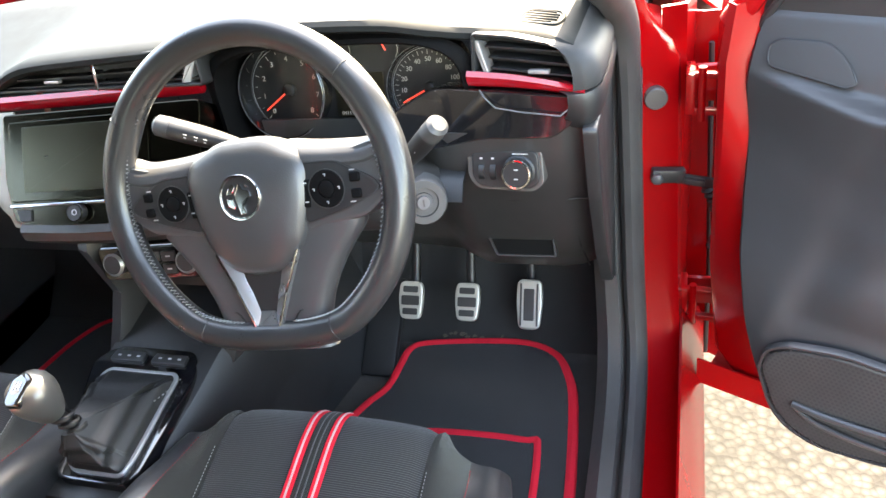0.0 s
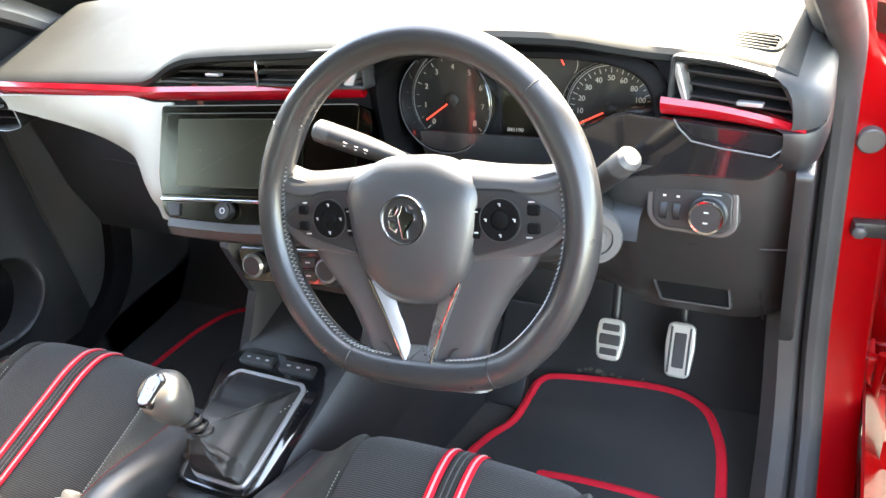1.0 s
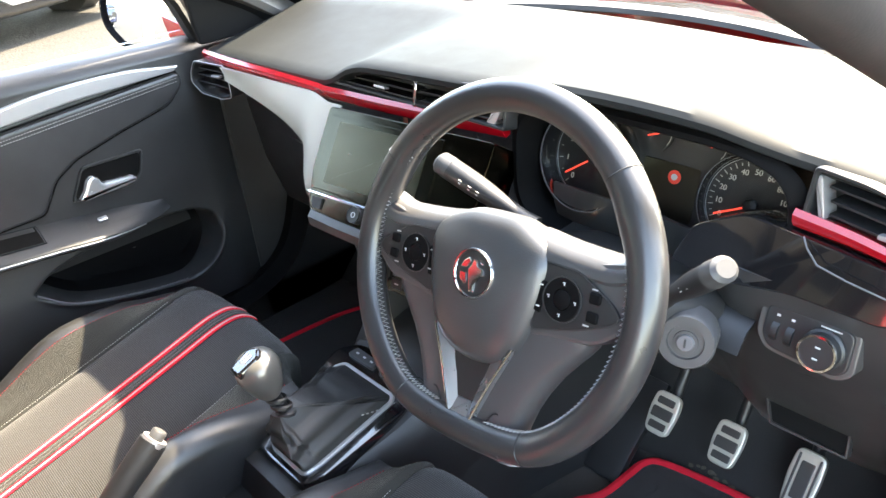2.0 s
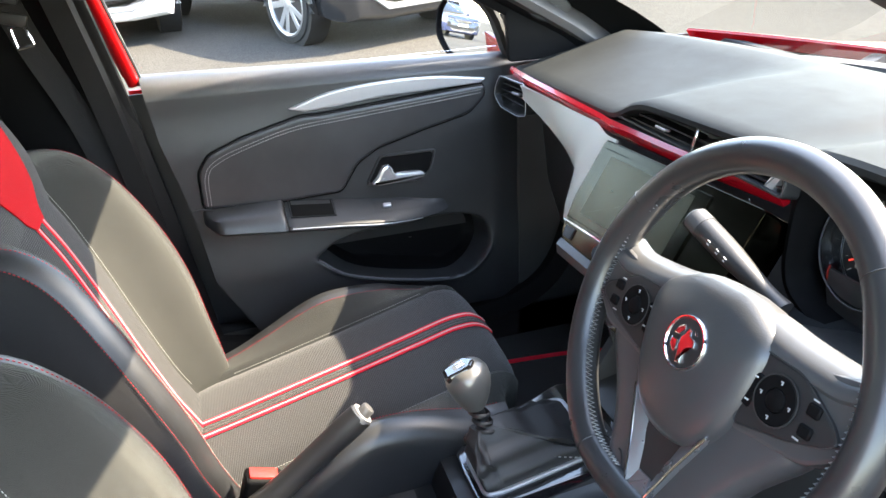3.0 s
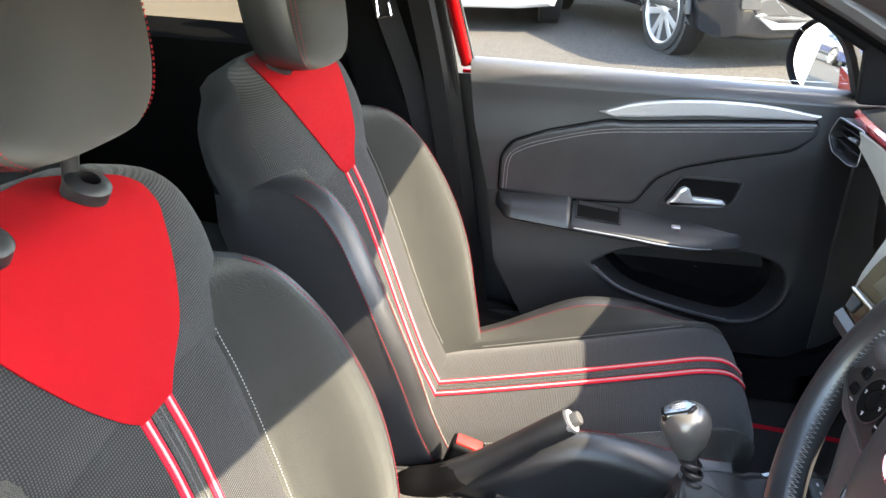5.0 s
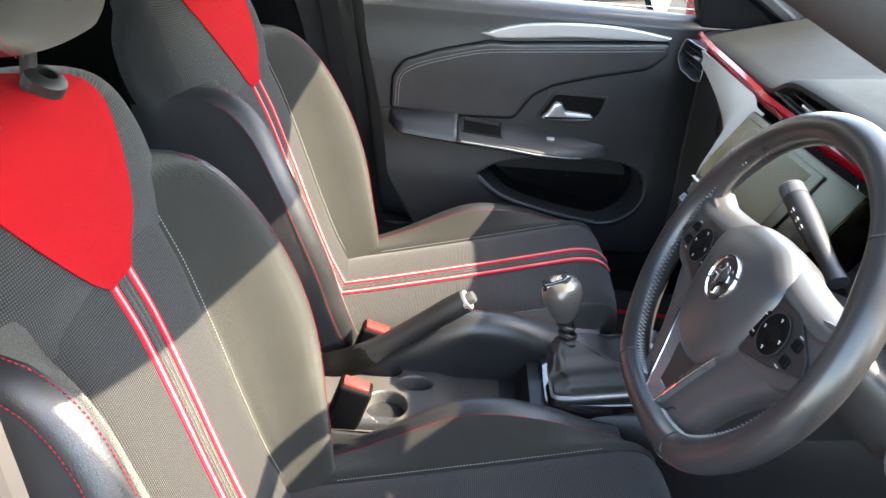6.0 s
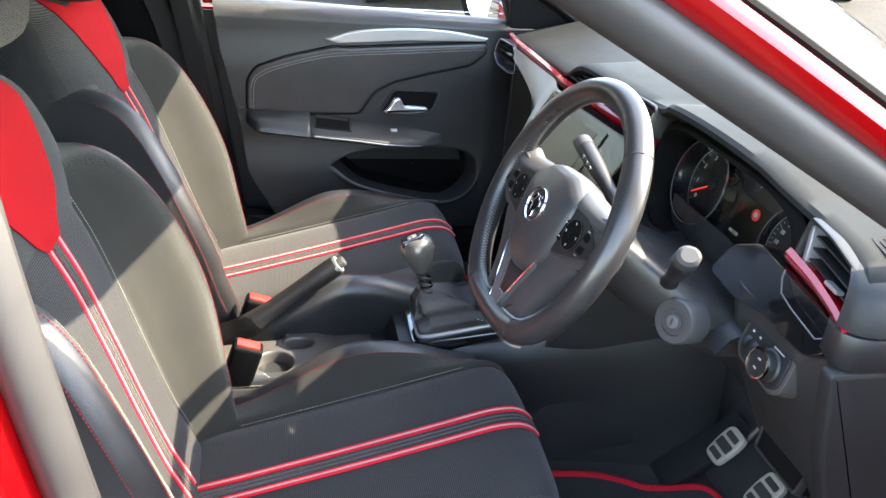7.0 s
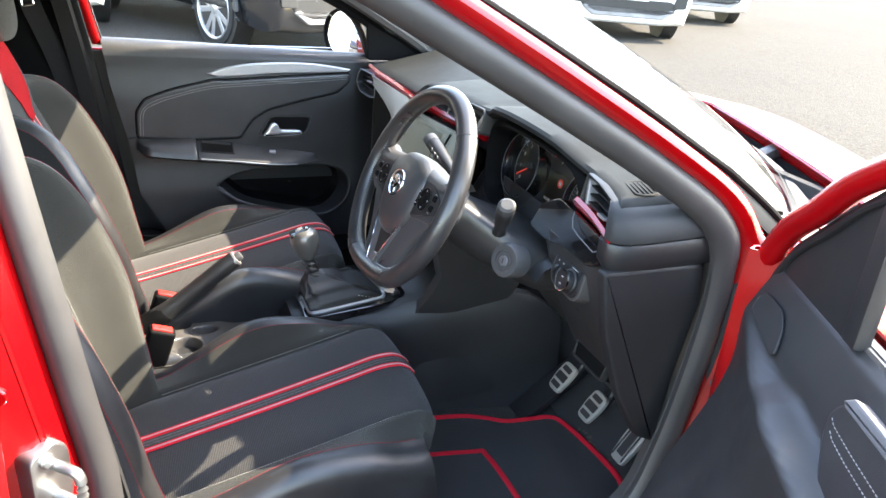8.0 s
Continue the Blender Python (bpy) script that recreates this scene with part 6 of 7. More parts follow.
part("knob_cap", slab([(-0.014, -0.026), (0.014, -0.026), (0.018, 0.012), (0.0, 0.023), (-0.018, 0.012)], mkb @ pose(0, -0.004, 0.0355, 12), 0.0130, 0.005, 0.008), GLOSS, gear, "gloss black cap with the gear pattern")
for dx in (-0.005, 0.0, 0.005):
    part("pattern_line", brick((0.0008, 0.012, 0.0004), mkb @ pose(dx, -0.006, 0.0495, 12), 0), WHITE_PRINT, gear)
part("pattern_line", brick((0.011, 0.0008, 0.0004), mkb @ pose(0, -0.006, 0.0495, 12), 0), WHITE_PRINT, gear)

hb = thing("handbrake", "black handbrake lever with grey push button, raised", "handbrake", (-0.07, -0.42, 0.43))
ha, hbk = Vector((-0.07, -0.415, 0.452)), Vector((-0.07, -0.232, 0.593))
part("grip", tube([ha.lerp(hbk, t) for t in spread(0, 1, 14)], [0.021, 0.0205, 0.019, 0.0175, 0.0165, 0.016, 0.016, 0.016, 0.0162, 0.0165, 0.017, 0.0175, 0.0175, 0.017], 18, flat=1.2), DARK, hb, "smooth black handbrake grip")
d = (hbk - ha).normalized()
part("collar", tube([hbk - d * 0.004, hbk + d * 0.004], 0.0172, 18), SILVER, hb, "silver collar")
part("button", tube([hbk + d * 0.004, hbk + d * 0.014, hbk + d * 0.016], [0.0105, 0.0105, 0.009], 16), STALK_GREY, hb, "satin grey push button")
part("boot", tube(glide([(-0.07, -0.475, 0.415), (-0.07, -0.455, 0.434), (-0.07, -0.425, 0.447), tuple(ha.lerp(hbk, 0.10)), tuple(ha.lerp(hbk, 0.16))], 3), spread(0.032, 0.021, 13), 16), PILLAR_BLACK, hb, "dark foot of the lever")

# ---- pedals and mats ----
def pedal(x, y, z, w, h, lean, slots, arm_top, label):
    p = thing("pedal", label, "pedal", (x, y, z), "pedals")
    m = pose(x, y, z) @ pose(0, 0, 0, 90 - lean, 0, 0)
    o = [(-w * 0.8, -h), (w * 0.8, -h), (w, 0.1 * h), (w * 0.9, h), (-w * 0.9, h), (-w, 0.1 * h)]
    part("pad", slab(o, m, 0.010, 0.004, 0.012), BRUSHED, p, "worn brushed steel pad")
    for a, b, sw, sh in slots:
        part("rubber_insert", slab([(a - sw, b - sh), (a + sw, b - sh), (a + sw, b + sh), (a - sw, b + sh)], m @ pose(0, 0, 0.008), 0.004, 0.001, 0.003), RUBBER, p, "black rubber insert")
    part("arm", tube(glide([m @ Vector((0, 0, -0.004)), m @ Vector((0, h * 0.6, -0.02)), Vector(arm_top)], 5), 0.009, 10), DARK, p)
    return p


three = [(0, -0.021, 0.015, 0.006), (0, 0.0, 0.018, 0.009), (0, 0.021, 0.015, 0.006)]
pedal(0.293, 0.445, 0.400, 0.025, 0.036, 38, three, (0.295, 0.6, 0.62), "brushed steel clutch pedal with rubber inserts")
pedal(0.399, 0.460, 0.390, 0.025, 0.036, 38, three, (0.40, 0.6, 0.62), "brushed steel brake pedal with rubber inserts")
pedal(0.512, 0.482, 0.374, 0.025, 0.047, 34, [(-0.0155, 0, 0.0018, 0.040), (0, 0, 0.010, 0.030), (0.0155, 0, 0.0018, 0.040)], (0.505, 0.6, 0.60), "long brushed steel accelerator pedal with rubber insert")
part("footrest", brick((0.07, 0.20, 0.02), pose(0.215, 0.46, 0.315, 38), 0.006, 2), DARK, body, "black plastic footrest")

MAT = [(0.185, -0.05), (0.205, 0.20), (0.228, 0.28), (0.256, 0.33), (0.263, 0.395), (0.268, 0.438), (0.296, 0.460), (0.40, 0.474), (0.50, 0.477), (0.556, 0.456), (0.585, 0.41), (0.606, 0.33), (0.625, 0.12), (0.63, -0.10)]


def mat(mirror, dx, label):
    f = [(mirror * x + dx, y) for x, y in MAT]
    if mirror < 0:
        f.reverse()
    o = [(p.x, p.y) for p in glide([(*p, 0) for p in f], 4)]
    cx = sum(p[0] for p in o) / len(o)
    t = thing("floor_mat", label, "floor mat", (cx, 0.2, FLOOR + 0.002), "floor mats")
    lift = lambda p: Vector((p[0], p[1], FLOOR + 0.014 + 0.36 * smoothstep((p[1] - 0.46) / 0.3)))
    bm = bmesh.new()
    vs = [bm.verts.new(lift(p)) for p in o]
    bm.faces.new(vs)
    bmesh.ops.triangulate(bm, faces=bm.faces[:])
    bmesh.ops.solidify(bm, geom=bm.faces[:], thickness=0.008)
    part("mat_surface", bm, MAT_PILE, t, "dark pile speckled with lint", smooth=False)
    part("binding", tube([lift(p) + Vector((0, 0, 0.002)) for p in o], 0.0100, 8), RED_BRAID, t, "bright red bound edge")
    if mirror < 0:
        return t
    inner = glide([(0.30 * mirror + dx, -0.05, 0), (0.335 * mirror + dx, 0.20, 0), (0.36 * mirror + dx, 0.236, 0), (0.53 * mirror + dx, 0.240, 0), (0.562 * mirror + dx, 0.215, 0), (0.575 * mirror + dx, -0.05, 0)], 6)
    part("heel_pad", tube([Vector((p.x, p.y, FLOOR + 0.018)) for p in inner], 0.0080, 8), RED_BRAID, t, "red bound heel pad edge")
    return t


mat(1, 0, "black driver's floor mat with red bound edge and heel pad")
mat(-1, 0.075, "black passenger floor mat with red bound edge")
rng = random.Random(4)
lint = bmesh.new()
for k in range(26):
    m = pose(rng.uniform(0.25, 0.6), rng.uniform(0.0, 0.46), FLOOR + 0.019, rng.uniform(0, 90), 0, rng.uniform(0, 180))
    lint = merge(lint, brick((0.004 * rng.uniform(0.3, 1.2), 0.0015, 0.001), m, 0))
scuff = bmesh.new()
for cx, cy, r in ((0.345, 0.505, 0.030), (0.372, 0.497, 0.022), (0.425, 0.507, 0.036), (0.455, 0.492, 0.020), (0.438, 0.478, 0.016), (0.24, 0.42, 0.014)):
    for k in range(14):
        x, y, q = cx + rng.gauss(0, r * 0.7), cy + rng.gauss(0, r * 0.45), rng.uniform(0.0015, 0.006)
        z = FLOOR + 0.36 * smoothstep((y - 0.46) / 0.3) + 0.0035
        if y < 0.492:
            z += 0.012
        scuff.faces.new([scuff.verts.new((x + q * rng.uniform(0.6, 1.5) * math.cos(t), y + 0.8 * q * rng.uniform(0.6, 1.3) * math.sin(t), z + 0.4 * q * math.sin(t))) for t in spread(0, 5.4, 7)])
tagged(part("dusty_scuffs", scuff, DUST), "pale dusty scuffs on the carpet by the pedals", "dust", kind="stuff")
tagged(part("mat_lint", lint, WHITE_PRINT), "tiny pale specks of lint on the mat", "lint", kind="stuff")


# ---- passenger door (closed) ----
pdoor = thing("passenger_door", "closed door with black padded lining and silver accent trim", "car door", (-0.74, -0.1, 0.36))
MP = axes((-0.70, 0, 0), (0, 1, 0), (0, 0, 1))


POCKET = [(-0.20, 0.552), (-0.15, 0.512), (-0.08, 0.486), (0.02, 0.463), (0.10, 0.452), (0.15, 0.468), (0.183, 0.505), (0.19, 0.545), (0.17, 0.582), (0.10, 0.600), (-0.05, 0.596), (-0.15, 0.580)]


def inside_by(outline, a, b):
    """Distance from a 2D point to an outline: positive inside, negative outside."""
    near, odd = 9.0, False
    for p, q in zip(outline, outline[1:] + outline[:1]):
        dx, dy = q[0] - p[0], q[1] - p[1]
        t = min(1.0, max(0.0, ((a - p[0]) * dx + (b - p[1]) * dy) / (dx * dx + dy * dy)))
        near = min(near, math.hypot(a - p[0] - t * dx, b - p[1] - t * dy))
        if (p[1] > b) != (q[1] > b) and a < dx * (b - p[1]) / dy + p[0]:
            odd = not odd
    return near if odd else -near


POCKET_LINE = [(p.x, p.y) for p in glide([(*p, 0) for p in POCKET + POCKET[:1]], 3)][:-1]


def lining(a, b):
    """How far the door lining stands into the cabin at (y, z)."""
    h = 0.010 * smoothstep((0.90 - b) / 0.1)
    h += 0.012 * smoothstep((0.64 - b) / 0.12)
    h -= 0.02 * smoothstep((a - 0.2) / 0.1)
    if b < 0.63:
        h -= 0.085 * smoothstep(inside_by(POCKET_LINE, a, b) / 0.022 + 0.25)
        h += 0.006 * math.exp(-((inside_by(POCKET_LINE, a, b) + 0.006) / 0.006) ** 2) * smoothstep((0.55 - b) / 0.03)
    return h


def door_lining():
    rows = []
    levels = [(b, 0.0) for b in spread(0.37, 0.925, 170)] + [(0.935, -0.003), (0.945, -0.008), (0.954, -0.016), (0.960, -0.026), (0.963, -0.038), (0.962, -0.050), (0.955, -0.057), (0.93, -0.058)]
    for b, lay in levels:
        rear = lerp_table([(0.37, -0.33), (0.407, -0.348), (0.537, -0.417), (0.693, -0.438), (0.848, -0.473), (0.97, -0.488)], b)
        front = lerp_table([(0.37, 0.37), (0.6, 0.385), (0.86, 0.38), (0.97, 0.34)], b)
        rows.append([MP @ Vector((a, b - 0.03 * min(1.0, max(0.0, (a + 0.47) / 0.8)) * smoothstep((b - 0.9) / 0.06), lining(a, b) + lay)) for a in spread(rear, front, 210)])
    return skin(rows, thick=0.006)


part("lining", door_lining(), LINING, pdoor, "black moulded door lining with a pocket", crease=85)
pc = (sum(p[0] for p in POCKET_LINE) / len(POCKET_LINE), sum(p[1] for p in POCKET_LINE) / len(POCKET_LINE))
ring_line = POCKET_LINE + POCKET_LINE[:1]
# near-black sheet over the pocket's inside, painting in the shade of the recess
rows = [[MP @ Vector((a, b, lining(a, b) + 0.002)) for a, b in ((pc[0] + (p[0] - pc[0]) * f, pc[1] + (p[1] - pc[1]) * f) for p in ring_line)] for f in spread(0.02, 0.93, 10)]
part("pocket_shade", skin(rows), PILLAR_BLACK, pdoor, "near-black sheet painting shade inside the door pocket")
INS = [(-0.414, 0.70), (-0.412, 0.776), (-0.389, 0.809), (-0.32, 0.835), (-0.20, 0.864), (-0.17, 0.862), (-0.028, 0.872), (0.187, 0.886), (0.19, 0.862), (0.152, 0.828), (0.043, 0.804), (-0.05, 0.779), (-0.096, 0.752), (-0.134, 0.695), (-0.26, 0.692)]
part("padded_insert", slab([(a, b) for a, b in INS], MP @ pose(0, 0, 0.004), 0.014, 0.006, 0.012, -0.01), LEATHER, pdoor, "black padded leatherette insert")
insert_line = [(p.x, p.y) for p in inset(rounded(INS, 0.012), -0.0015)]
part("insert_joint", tube([MP @ Vector((a, b, lining(a, b) + 0.0016)) for a, b in insert_line], 0.0020, 6, True, up=(1, 0, 0)), VOID, pdoor, "dark groove round the padded insert")
for d in (0.0, 0.0065):
    line = glide([(a, b, 0) for a, b in ((-0.405 + d, 0.706), (-0.400 + d, 0.770), (-0.372 + d * 0.6, 0.800 - d), (-0.31, 0.822 - d), (-0.215, 0.846 - d), (-0.10, 0.856 - d), (0.05, 0.867 - d), (0.182, 0.877 - d))], 8)
    part("stitching", stitches([MP @ Vector((p.x, p.y, 0.0182)) for p in line], 0.0042, 0.0010, 0.0007), THREAD_GREY, pdoor, "pale double stitching")
part("silver_trim", slab([(p.x, p.y) for p in glide([(-0.222, 0.880, 0), (-0.14, 0.904, 0), (-0.028, 0.914, 0), (0.085, 0.912, 0), (0.190, 0.898, 0)], 5)] + [(p.x, p.y) for p in glide([(0.18, 0.889, 0), (0.05, 0.886, 0), (-0.028, 0.884, 0), (-0.12, 0.876, 0), (-0.19, 0.872, 0)], 5)], MP @ pose(0, 0, 0.002), 0.010, 0.003), SILVER, pdoor, "satin silver accent trim")
# flat near-black plate; the recess's shade is in its colour
part("handle_recess", slab([(-0.078, 0.704), (-0.045, 0.757), (0.070, 0.755), (0.057, 0.712), (0.036, 0.699)], MP @ pose(0, 0, 0.007), 0.0055, 0.001, 0.012, -0.02), VOID, pdoor, "dark plate painted as the shaded recess behind the handle")
part("handle_surround", ring([(-0.084, 0.698), (-0.048, 0.762), (0.077, 0.760), (0.062, 0.709), (0.040, 0.692)], MP @ pose(0, 0, 0.005), 0.006, 0.0085, 0.012), TRIM, pdoor)
part("door_handle", slab([(-0.073, 0.703), (-0.060, 0.716), (-0.048, 0.738), (-0.036, 0.743), (-0.026, 0.737), (-0.020, 0.722), (0.040, 0.719), (0.047, 0.712), (0.044, 0.704), (0.02, 0.700), (-0.06, 0.698)], MP @ pose(0, 0, 0.012, 0, 0, 0), 0.016, 0.007, 0.006, 0.004), HANDLE, pdoor, "bright satin inner door handle")


def arm_top(y, f, lift=0.0):
    """A place on the armrest's top; f runs from the door (0) to its inner edge (1)."""
    zb = lerp_table([(-0.41, 0.690), (-0.262, 0.694), (-0.15, 0.680), (0.0, 0.660), (0.066, 0.648)], y)
    zf = lerp_table([(-0.41, 0.676), (-0.27, 0.660), (-0.14, 0.647), (0.0, 0.628), (0.066, 0.622)], y)
    reach = 0.060 * smoothstep((0.112 - y) / 0.21) ** 0.55 * smoothstep((y + 0.43) / 0.05) ** 0.6
    n = Vector((0.5, 0, 0.86))
    return Vector((-0.694 + reach * f, y, zb + (zf - zb) * f + 0.004 * math.sin(math.pi * f))) + n * lift


def arm(y0, y1, puff):
    rows = []
    for y in spread(y0, y1, 40):
        k = min(1.0, (y - y0) / 0.008 + 0.35, (y1 - y) / 0.008 + 0.35)
        top = [arm_top(y, f, (puff * k - 0.004 * (1 - k)) if f > 0 else 0) for f in (0, 0.1, 0.35, 0.65, 0.85)]
        e = arm_top(y, 1)
        d = (e.x + 0.694)
        q = min(1.0, d / 0.055)
        rows.append(top + [e + Vector((0.004 * k, 0, -0.002 * q)), e + Vector((0.006 * k, 0, -0.010 * q)), e + Vector((-0.06 * d, 0, -0.017 * q)), e + Vector((-0.30 * d, 0, -0.022 * q)), e + Vector((-d, 0, -0.026 * q))])
    return skin(rows, caps=True)


part("armrest", arm(-0.418, -0.258, 0.009), BOLSTER_SKIN, pdoor, "padded black armrest")
part("pull_panel", arm(-0.257, 0.098, 0.0), LINING, pdoor, "black door pull with a window switch")
# no real hollow: a flat dark sheet gives the cup its shade
cup = part("pull_cup", skin([[arm_top(y, f, 0.0012) for f in spread(0.12, 0.74, 4)] for y in spread(-0.246, -0.160, 6)]), VOID, pdoor, "dark sheet painted as the door pull's shaded hollow")
# paler strip on that sheet, for the light on the cup's back wall
part("cup_lit_strip", skin([[arm_top(y, f, 0.0016) for f in (0.10, 0.30)] for y in spread(-0.244, -0.163, 5)]), TRIM, pdoor)
edge = [arm_top(y, f, 0.0014) for y, f in ((-0.249, 0.10), (-0.157, 0.10), (-0.157, 0.77), (-0.249, 0.77), (-0.249, 0.10))]
part("pull_cup_rim", tube(edge, 0.0016, 6), DASH, pdoor)
part("pull_line", tube([arm_top(y, 1.0) + Vector((0.006, 0, -0.006)) for y in spread(-0.25, 0.03, 20)], 0.0012, 6), SILVER, pdoor, "thin bright line on the door pull")
part("switch_plate", skin([[arm_top(y, f, 0.0015) for f in spread(0.3, 0.72, 3)] for y in spread(-0.075, 0.035, 8)]), DARK, pdoor)
part("window_switch", brick((0.010, 0.018, 0.008), Matrix.Translation(arm_top(-0.045, 0.5, 0.003)) @ pose(0, 0, 0, 0, 30, 0), 0.002, 2), SILVER, pdoor, "small silver-tipped window switch")
# lip is paler than the lining, to paint in the light along it
part("pocket_lip", tube(glide([MP @ Vector((a, b, lining(a, b - 0.012) + 0.001)) for a, b in ((-0.20, 0.550), (-0.150, 0.509), (-0.08, 0.483), (0.02, 0.460), (0.09, 0.450))], 5), 0.0022, 8), SATIN_TRIM, pdoor, "rounded door pocket lip, paled as a lit edge")
part("lower_joint", tube([MP @ Vector((-0.30, 0.688, 0.018)), MP @ Vector((-0.42, 0.70, 0.016)), MP @ Vector((-0.436, 0.698, 0.014))], 0.0016, 6), DARK, pdoor)
rows = []
for b in spread(0.30, 0.96, 10):
    rows.append([(-0.80 - 0.055 * math.sin(math.pi * (b - 0.2) / 0.9), y, b - 0.04) for y in spread(-0.52, 0.44, 8)])
part("door_skin", skin(rows, thick=0.004), PAINT, pdoor, "red outer door skin")
rows = [[(-0.762, y, b) for y in spread(-0.60, 0.47, 6)] for b in (0.19, 0.5, 0.75, 0.925)]
part("inner_panel", skin(rows, thick=0.004), DARK, pdoor, "dark inner panel behind the lining")
rows = [[(-0.745, y, 0.958 - 0.03 * min(1.0, max(0.0, (y + 0.47) / 0.8))), (-0.775, y, 0.956 - 0.03 * min(1.0, max(0.0, (y + 0.47) / 0.8))), (-0.79, y, 0.935 - 0.03 * min(1.0, max(0.0, (y + 0.47) / 0.8)))] for y in spread(-0.5, 0.32, 10)]
part("outer_sill", skin(rows, thick=0.004), RUBBER, pdoor)
pane = part("window_pane", skin([[(-0.752, y0, 0.95), (-0.70, y1, 1.15), (-0.62, y2, 1.30)] for y0, y1, y2 in zip(spread(-0.50, 0.24, 6), spread(-0.54, 0.02, 6), spread(-0.57, -0.28, 6))], thick=0.003), GLASS, pdoor, "clear raised window pane")
pane.visible_shadow = False
part("window_frame", tube(glide([(-0.735, 0.262, 0.93), (-0.722, 0.20, 1.05), (-0.70, 0.06, 1.125), (-0.66, -0.14, 1.225), (-0.62, -0.32, 1.30), (-0.605, -0.5, 1.32)], 5), 0.014, 8), DARK, pdoor, "black window frame")
part("frame_post", tube([(-0.742, -0.497, 0.95), (-0.70, -0.535, 1.12), (-0.63, -0.575, 1.29)], 0.014, 10), PAINT, pdoor, "red upright at the rear of the window")
part("frame_seal", tube([(-0.740, -0.483, 0.95), (-0.698, -0.520, 1.12), (-0.628, -0.560, 1.29)], 0.0035, 6), DARK, pdoor)
part("red_post", skin([[(-0.735, -0.515, 0.965), (-0.74, -0.487, 0.972)], [(-0.70, -0.553, 1.12), (-0.705, -0.522, 1.12)], [(-0.635, -0.60, 1.30), (-0.64, -0.565, 1.30)]], thick=0.004), PAINT, pdoor, "red door post seen inside the window")
# sail panel, with a loudspeaker above it on the pillar
part("sail_panel", slab([(0.235, 0.93), (0.225, 1.055), (0.27, 1.045), (0.44, 0.965), (0.42, 0.93)], axes((-0.675, 0, 0), (0, 1, 0), (0, 0, 1)), 0.012, 0.004, 0.01), PILLAR_BLACK, pdoor, "black triangular sail panel")
part("pillar_speaker", slab([(0.245, 1.045), (0.30, 1.072), (0.335, 1.068), (0.372, 1.03), (0.33, 1.0), (0.29, 1.012)], axes((-0.664, 0, 0), (0, 1, 0), (0, 0, 1)), 0.016, 0.006, 0.014), DARK, pdoor, "black meshed tweeter cover")

# door mirror
mirror = thing("door_mirror", "red and black door mirror with bright glass", "mirror", (-0.86, 0.30, 0.90))
MM = axes((-0.905, 0.235, 0.968), (0.95, 0.31, 0.0), (0, 0.135, 1))
part("arm", slab([(0.10, -0.07), (0.02, -0.07), (-0.10, -0.09), (-0.13, -0.05), (-0.10, -0.02), (0.10, 0.0)], axes((-0.86, 0.29, 0.975), (-1, 0, 0), (0, 0, 1)), 0.03, 0.01, 0.02, -0.04), PAINT, mirror, "red mirror foot")
MO = [(-0.070, -0.078), (0.105, -0.070), (0.128, 0.03), (0.085, 0.074), (-0.070, 0.072), (-0.124, 0.034), (-0.126, -0.03)]
o = rounded(MO, 0.03, 5)
rows = []
for f, h in ((1.0, 0.0), (1.04, -0.02), (1.03, -0.06), (0.9, -0.10), (0.6, -0.13), (0.2, -0.14)):
    rows.append([MM @ Vector((p.x * f, p.y * f, h)) for p in o])
part("housing", skin(rows, close_u=True, caps=False), PAINT, mirror, "red mirror housing")
part("bezel", ring([(p.x * 1.03, p.y * 1.03) for p in o], MM, 0.009, 0.010, 0, -0.01), VOID, mirror, "black mirror bezel")
part("mirror_glass", slab([(p.x * 0.97, p.y * 0.97) for p in o], MM @ pose(0, 0, 0.0), 0.002, 0.0005), MIRROR, mirror, "bright mirror glass")

# ---- seat belt on the middle post ----
belt = thing("seat_belt", "black seat belt hanging beside the post with chrome tongue", "seat belt", (-0.62, -0.6, 0.5))


def strap(points, width, across):
    rows = []
    for p in points:
        p, a = Vector(p), Vector(across)
        rows.append([p - a * width / 2, p - a * width / 4 + Vector((0.002, 0, 0)), p + a * width / 4 + Vector((0.002, 0, 0)), p + a * width / 2])
    return skin(rows, thick=0.002)


part("webbing", strap(glide([(-0.595, -0.655, 1.16), (-0.615, -0.632, 1.06), (-0.64, -0.592, 0.93), (-0.648, -0.562, 0.80), (-0.645, -0.54, 0.68), (-0.63, -0.52, 0.5)], 5), 0.046, (0.1, 0.96, 0.25)), WEBBING, belt, "black belt webbing")
part("guide", brick((0.02, 0.075, 0.035), pose(-0.592, -0.66, 1.15, -18), 0.008, 2), DARK, belt, "black belt guide")
part("tongue", ring([(-0.016, -0.022), (0.016, -0.022), (0.014, 0.018), (-0.014, 0.018)], axes((-0.607, -0.640, 1.075), (0.05, 1, 0.2), (-0.1, -0.2, 1)), 0.006, 0.004, 0.005), CHROME, belt, "chrome belt tongue")
part("tongue_head", brick((0.014, 0.05, 0.02), pose(-0.603, -0.648, 1.102, -15), 0.004, 2), DARK, belt)

# ---- rear bench ----
bench = thing("rear_bench", "dark cloth rear bench in the shade", "car seat", (0, -1.2, 0.42))
part("cushion", brick((1.22, 0.5, 0.2), pose(0, -1.12, 0.52, -6), 0.05, 4), CLOTH, bench)
part("backrest", brick((1.24, 0.16, 0.55), pose(0, -1.44, 0.82, 14), 0.05, 4), CLOTH, bench)
for x in (-0.36, 0.36):
    part("headrest", brick((0.26, 0.09, 0.14), pose(x, -1.52, 1.15, 12), 0.035, 4), LEATHER, bench)
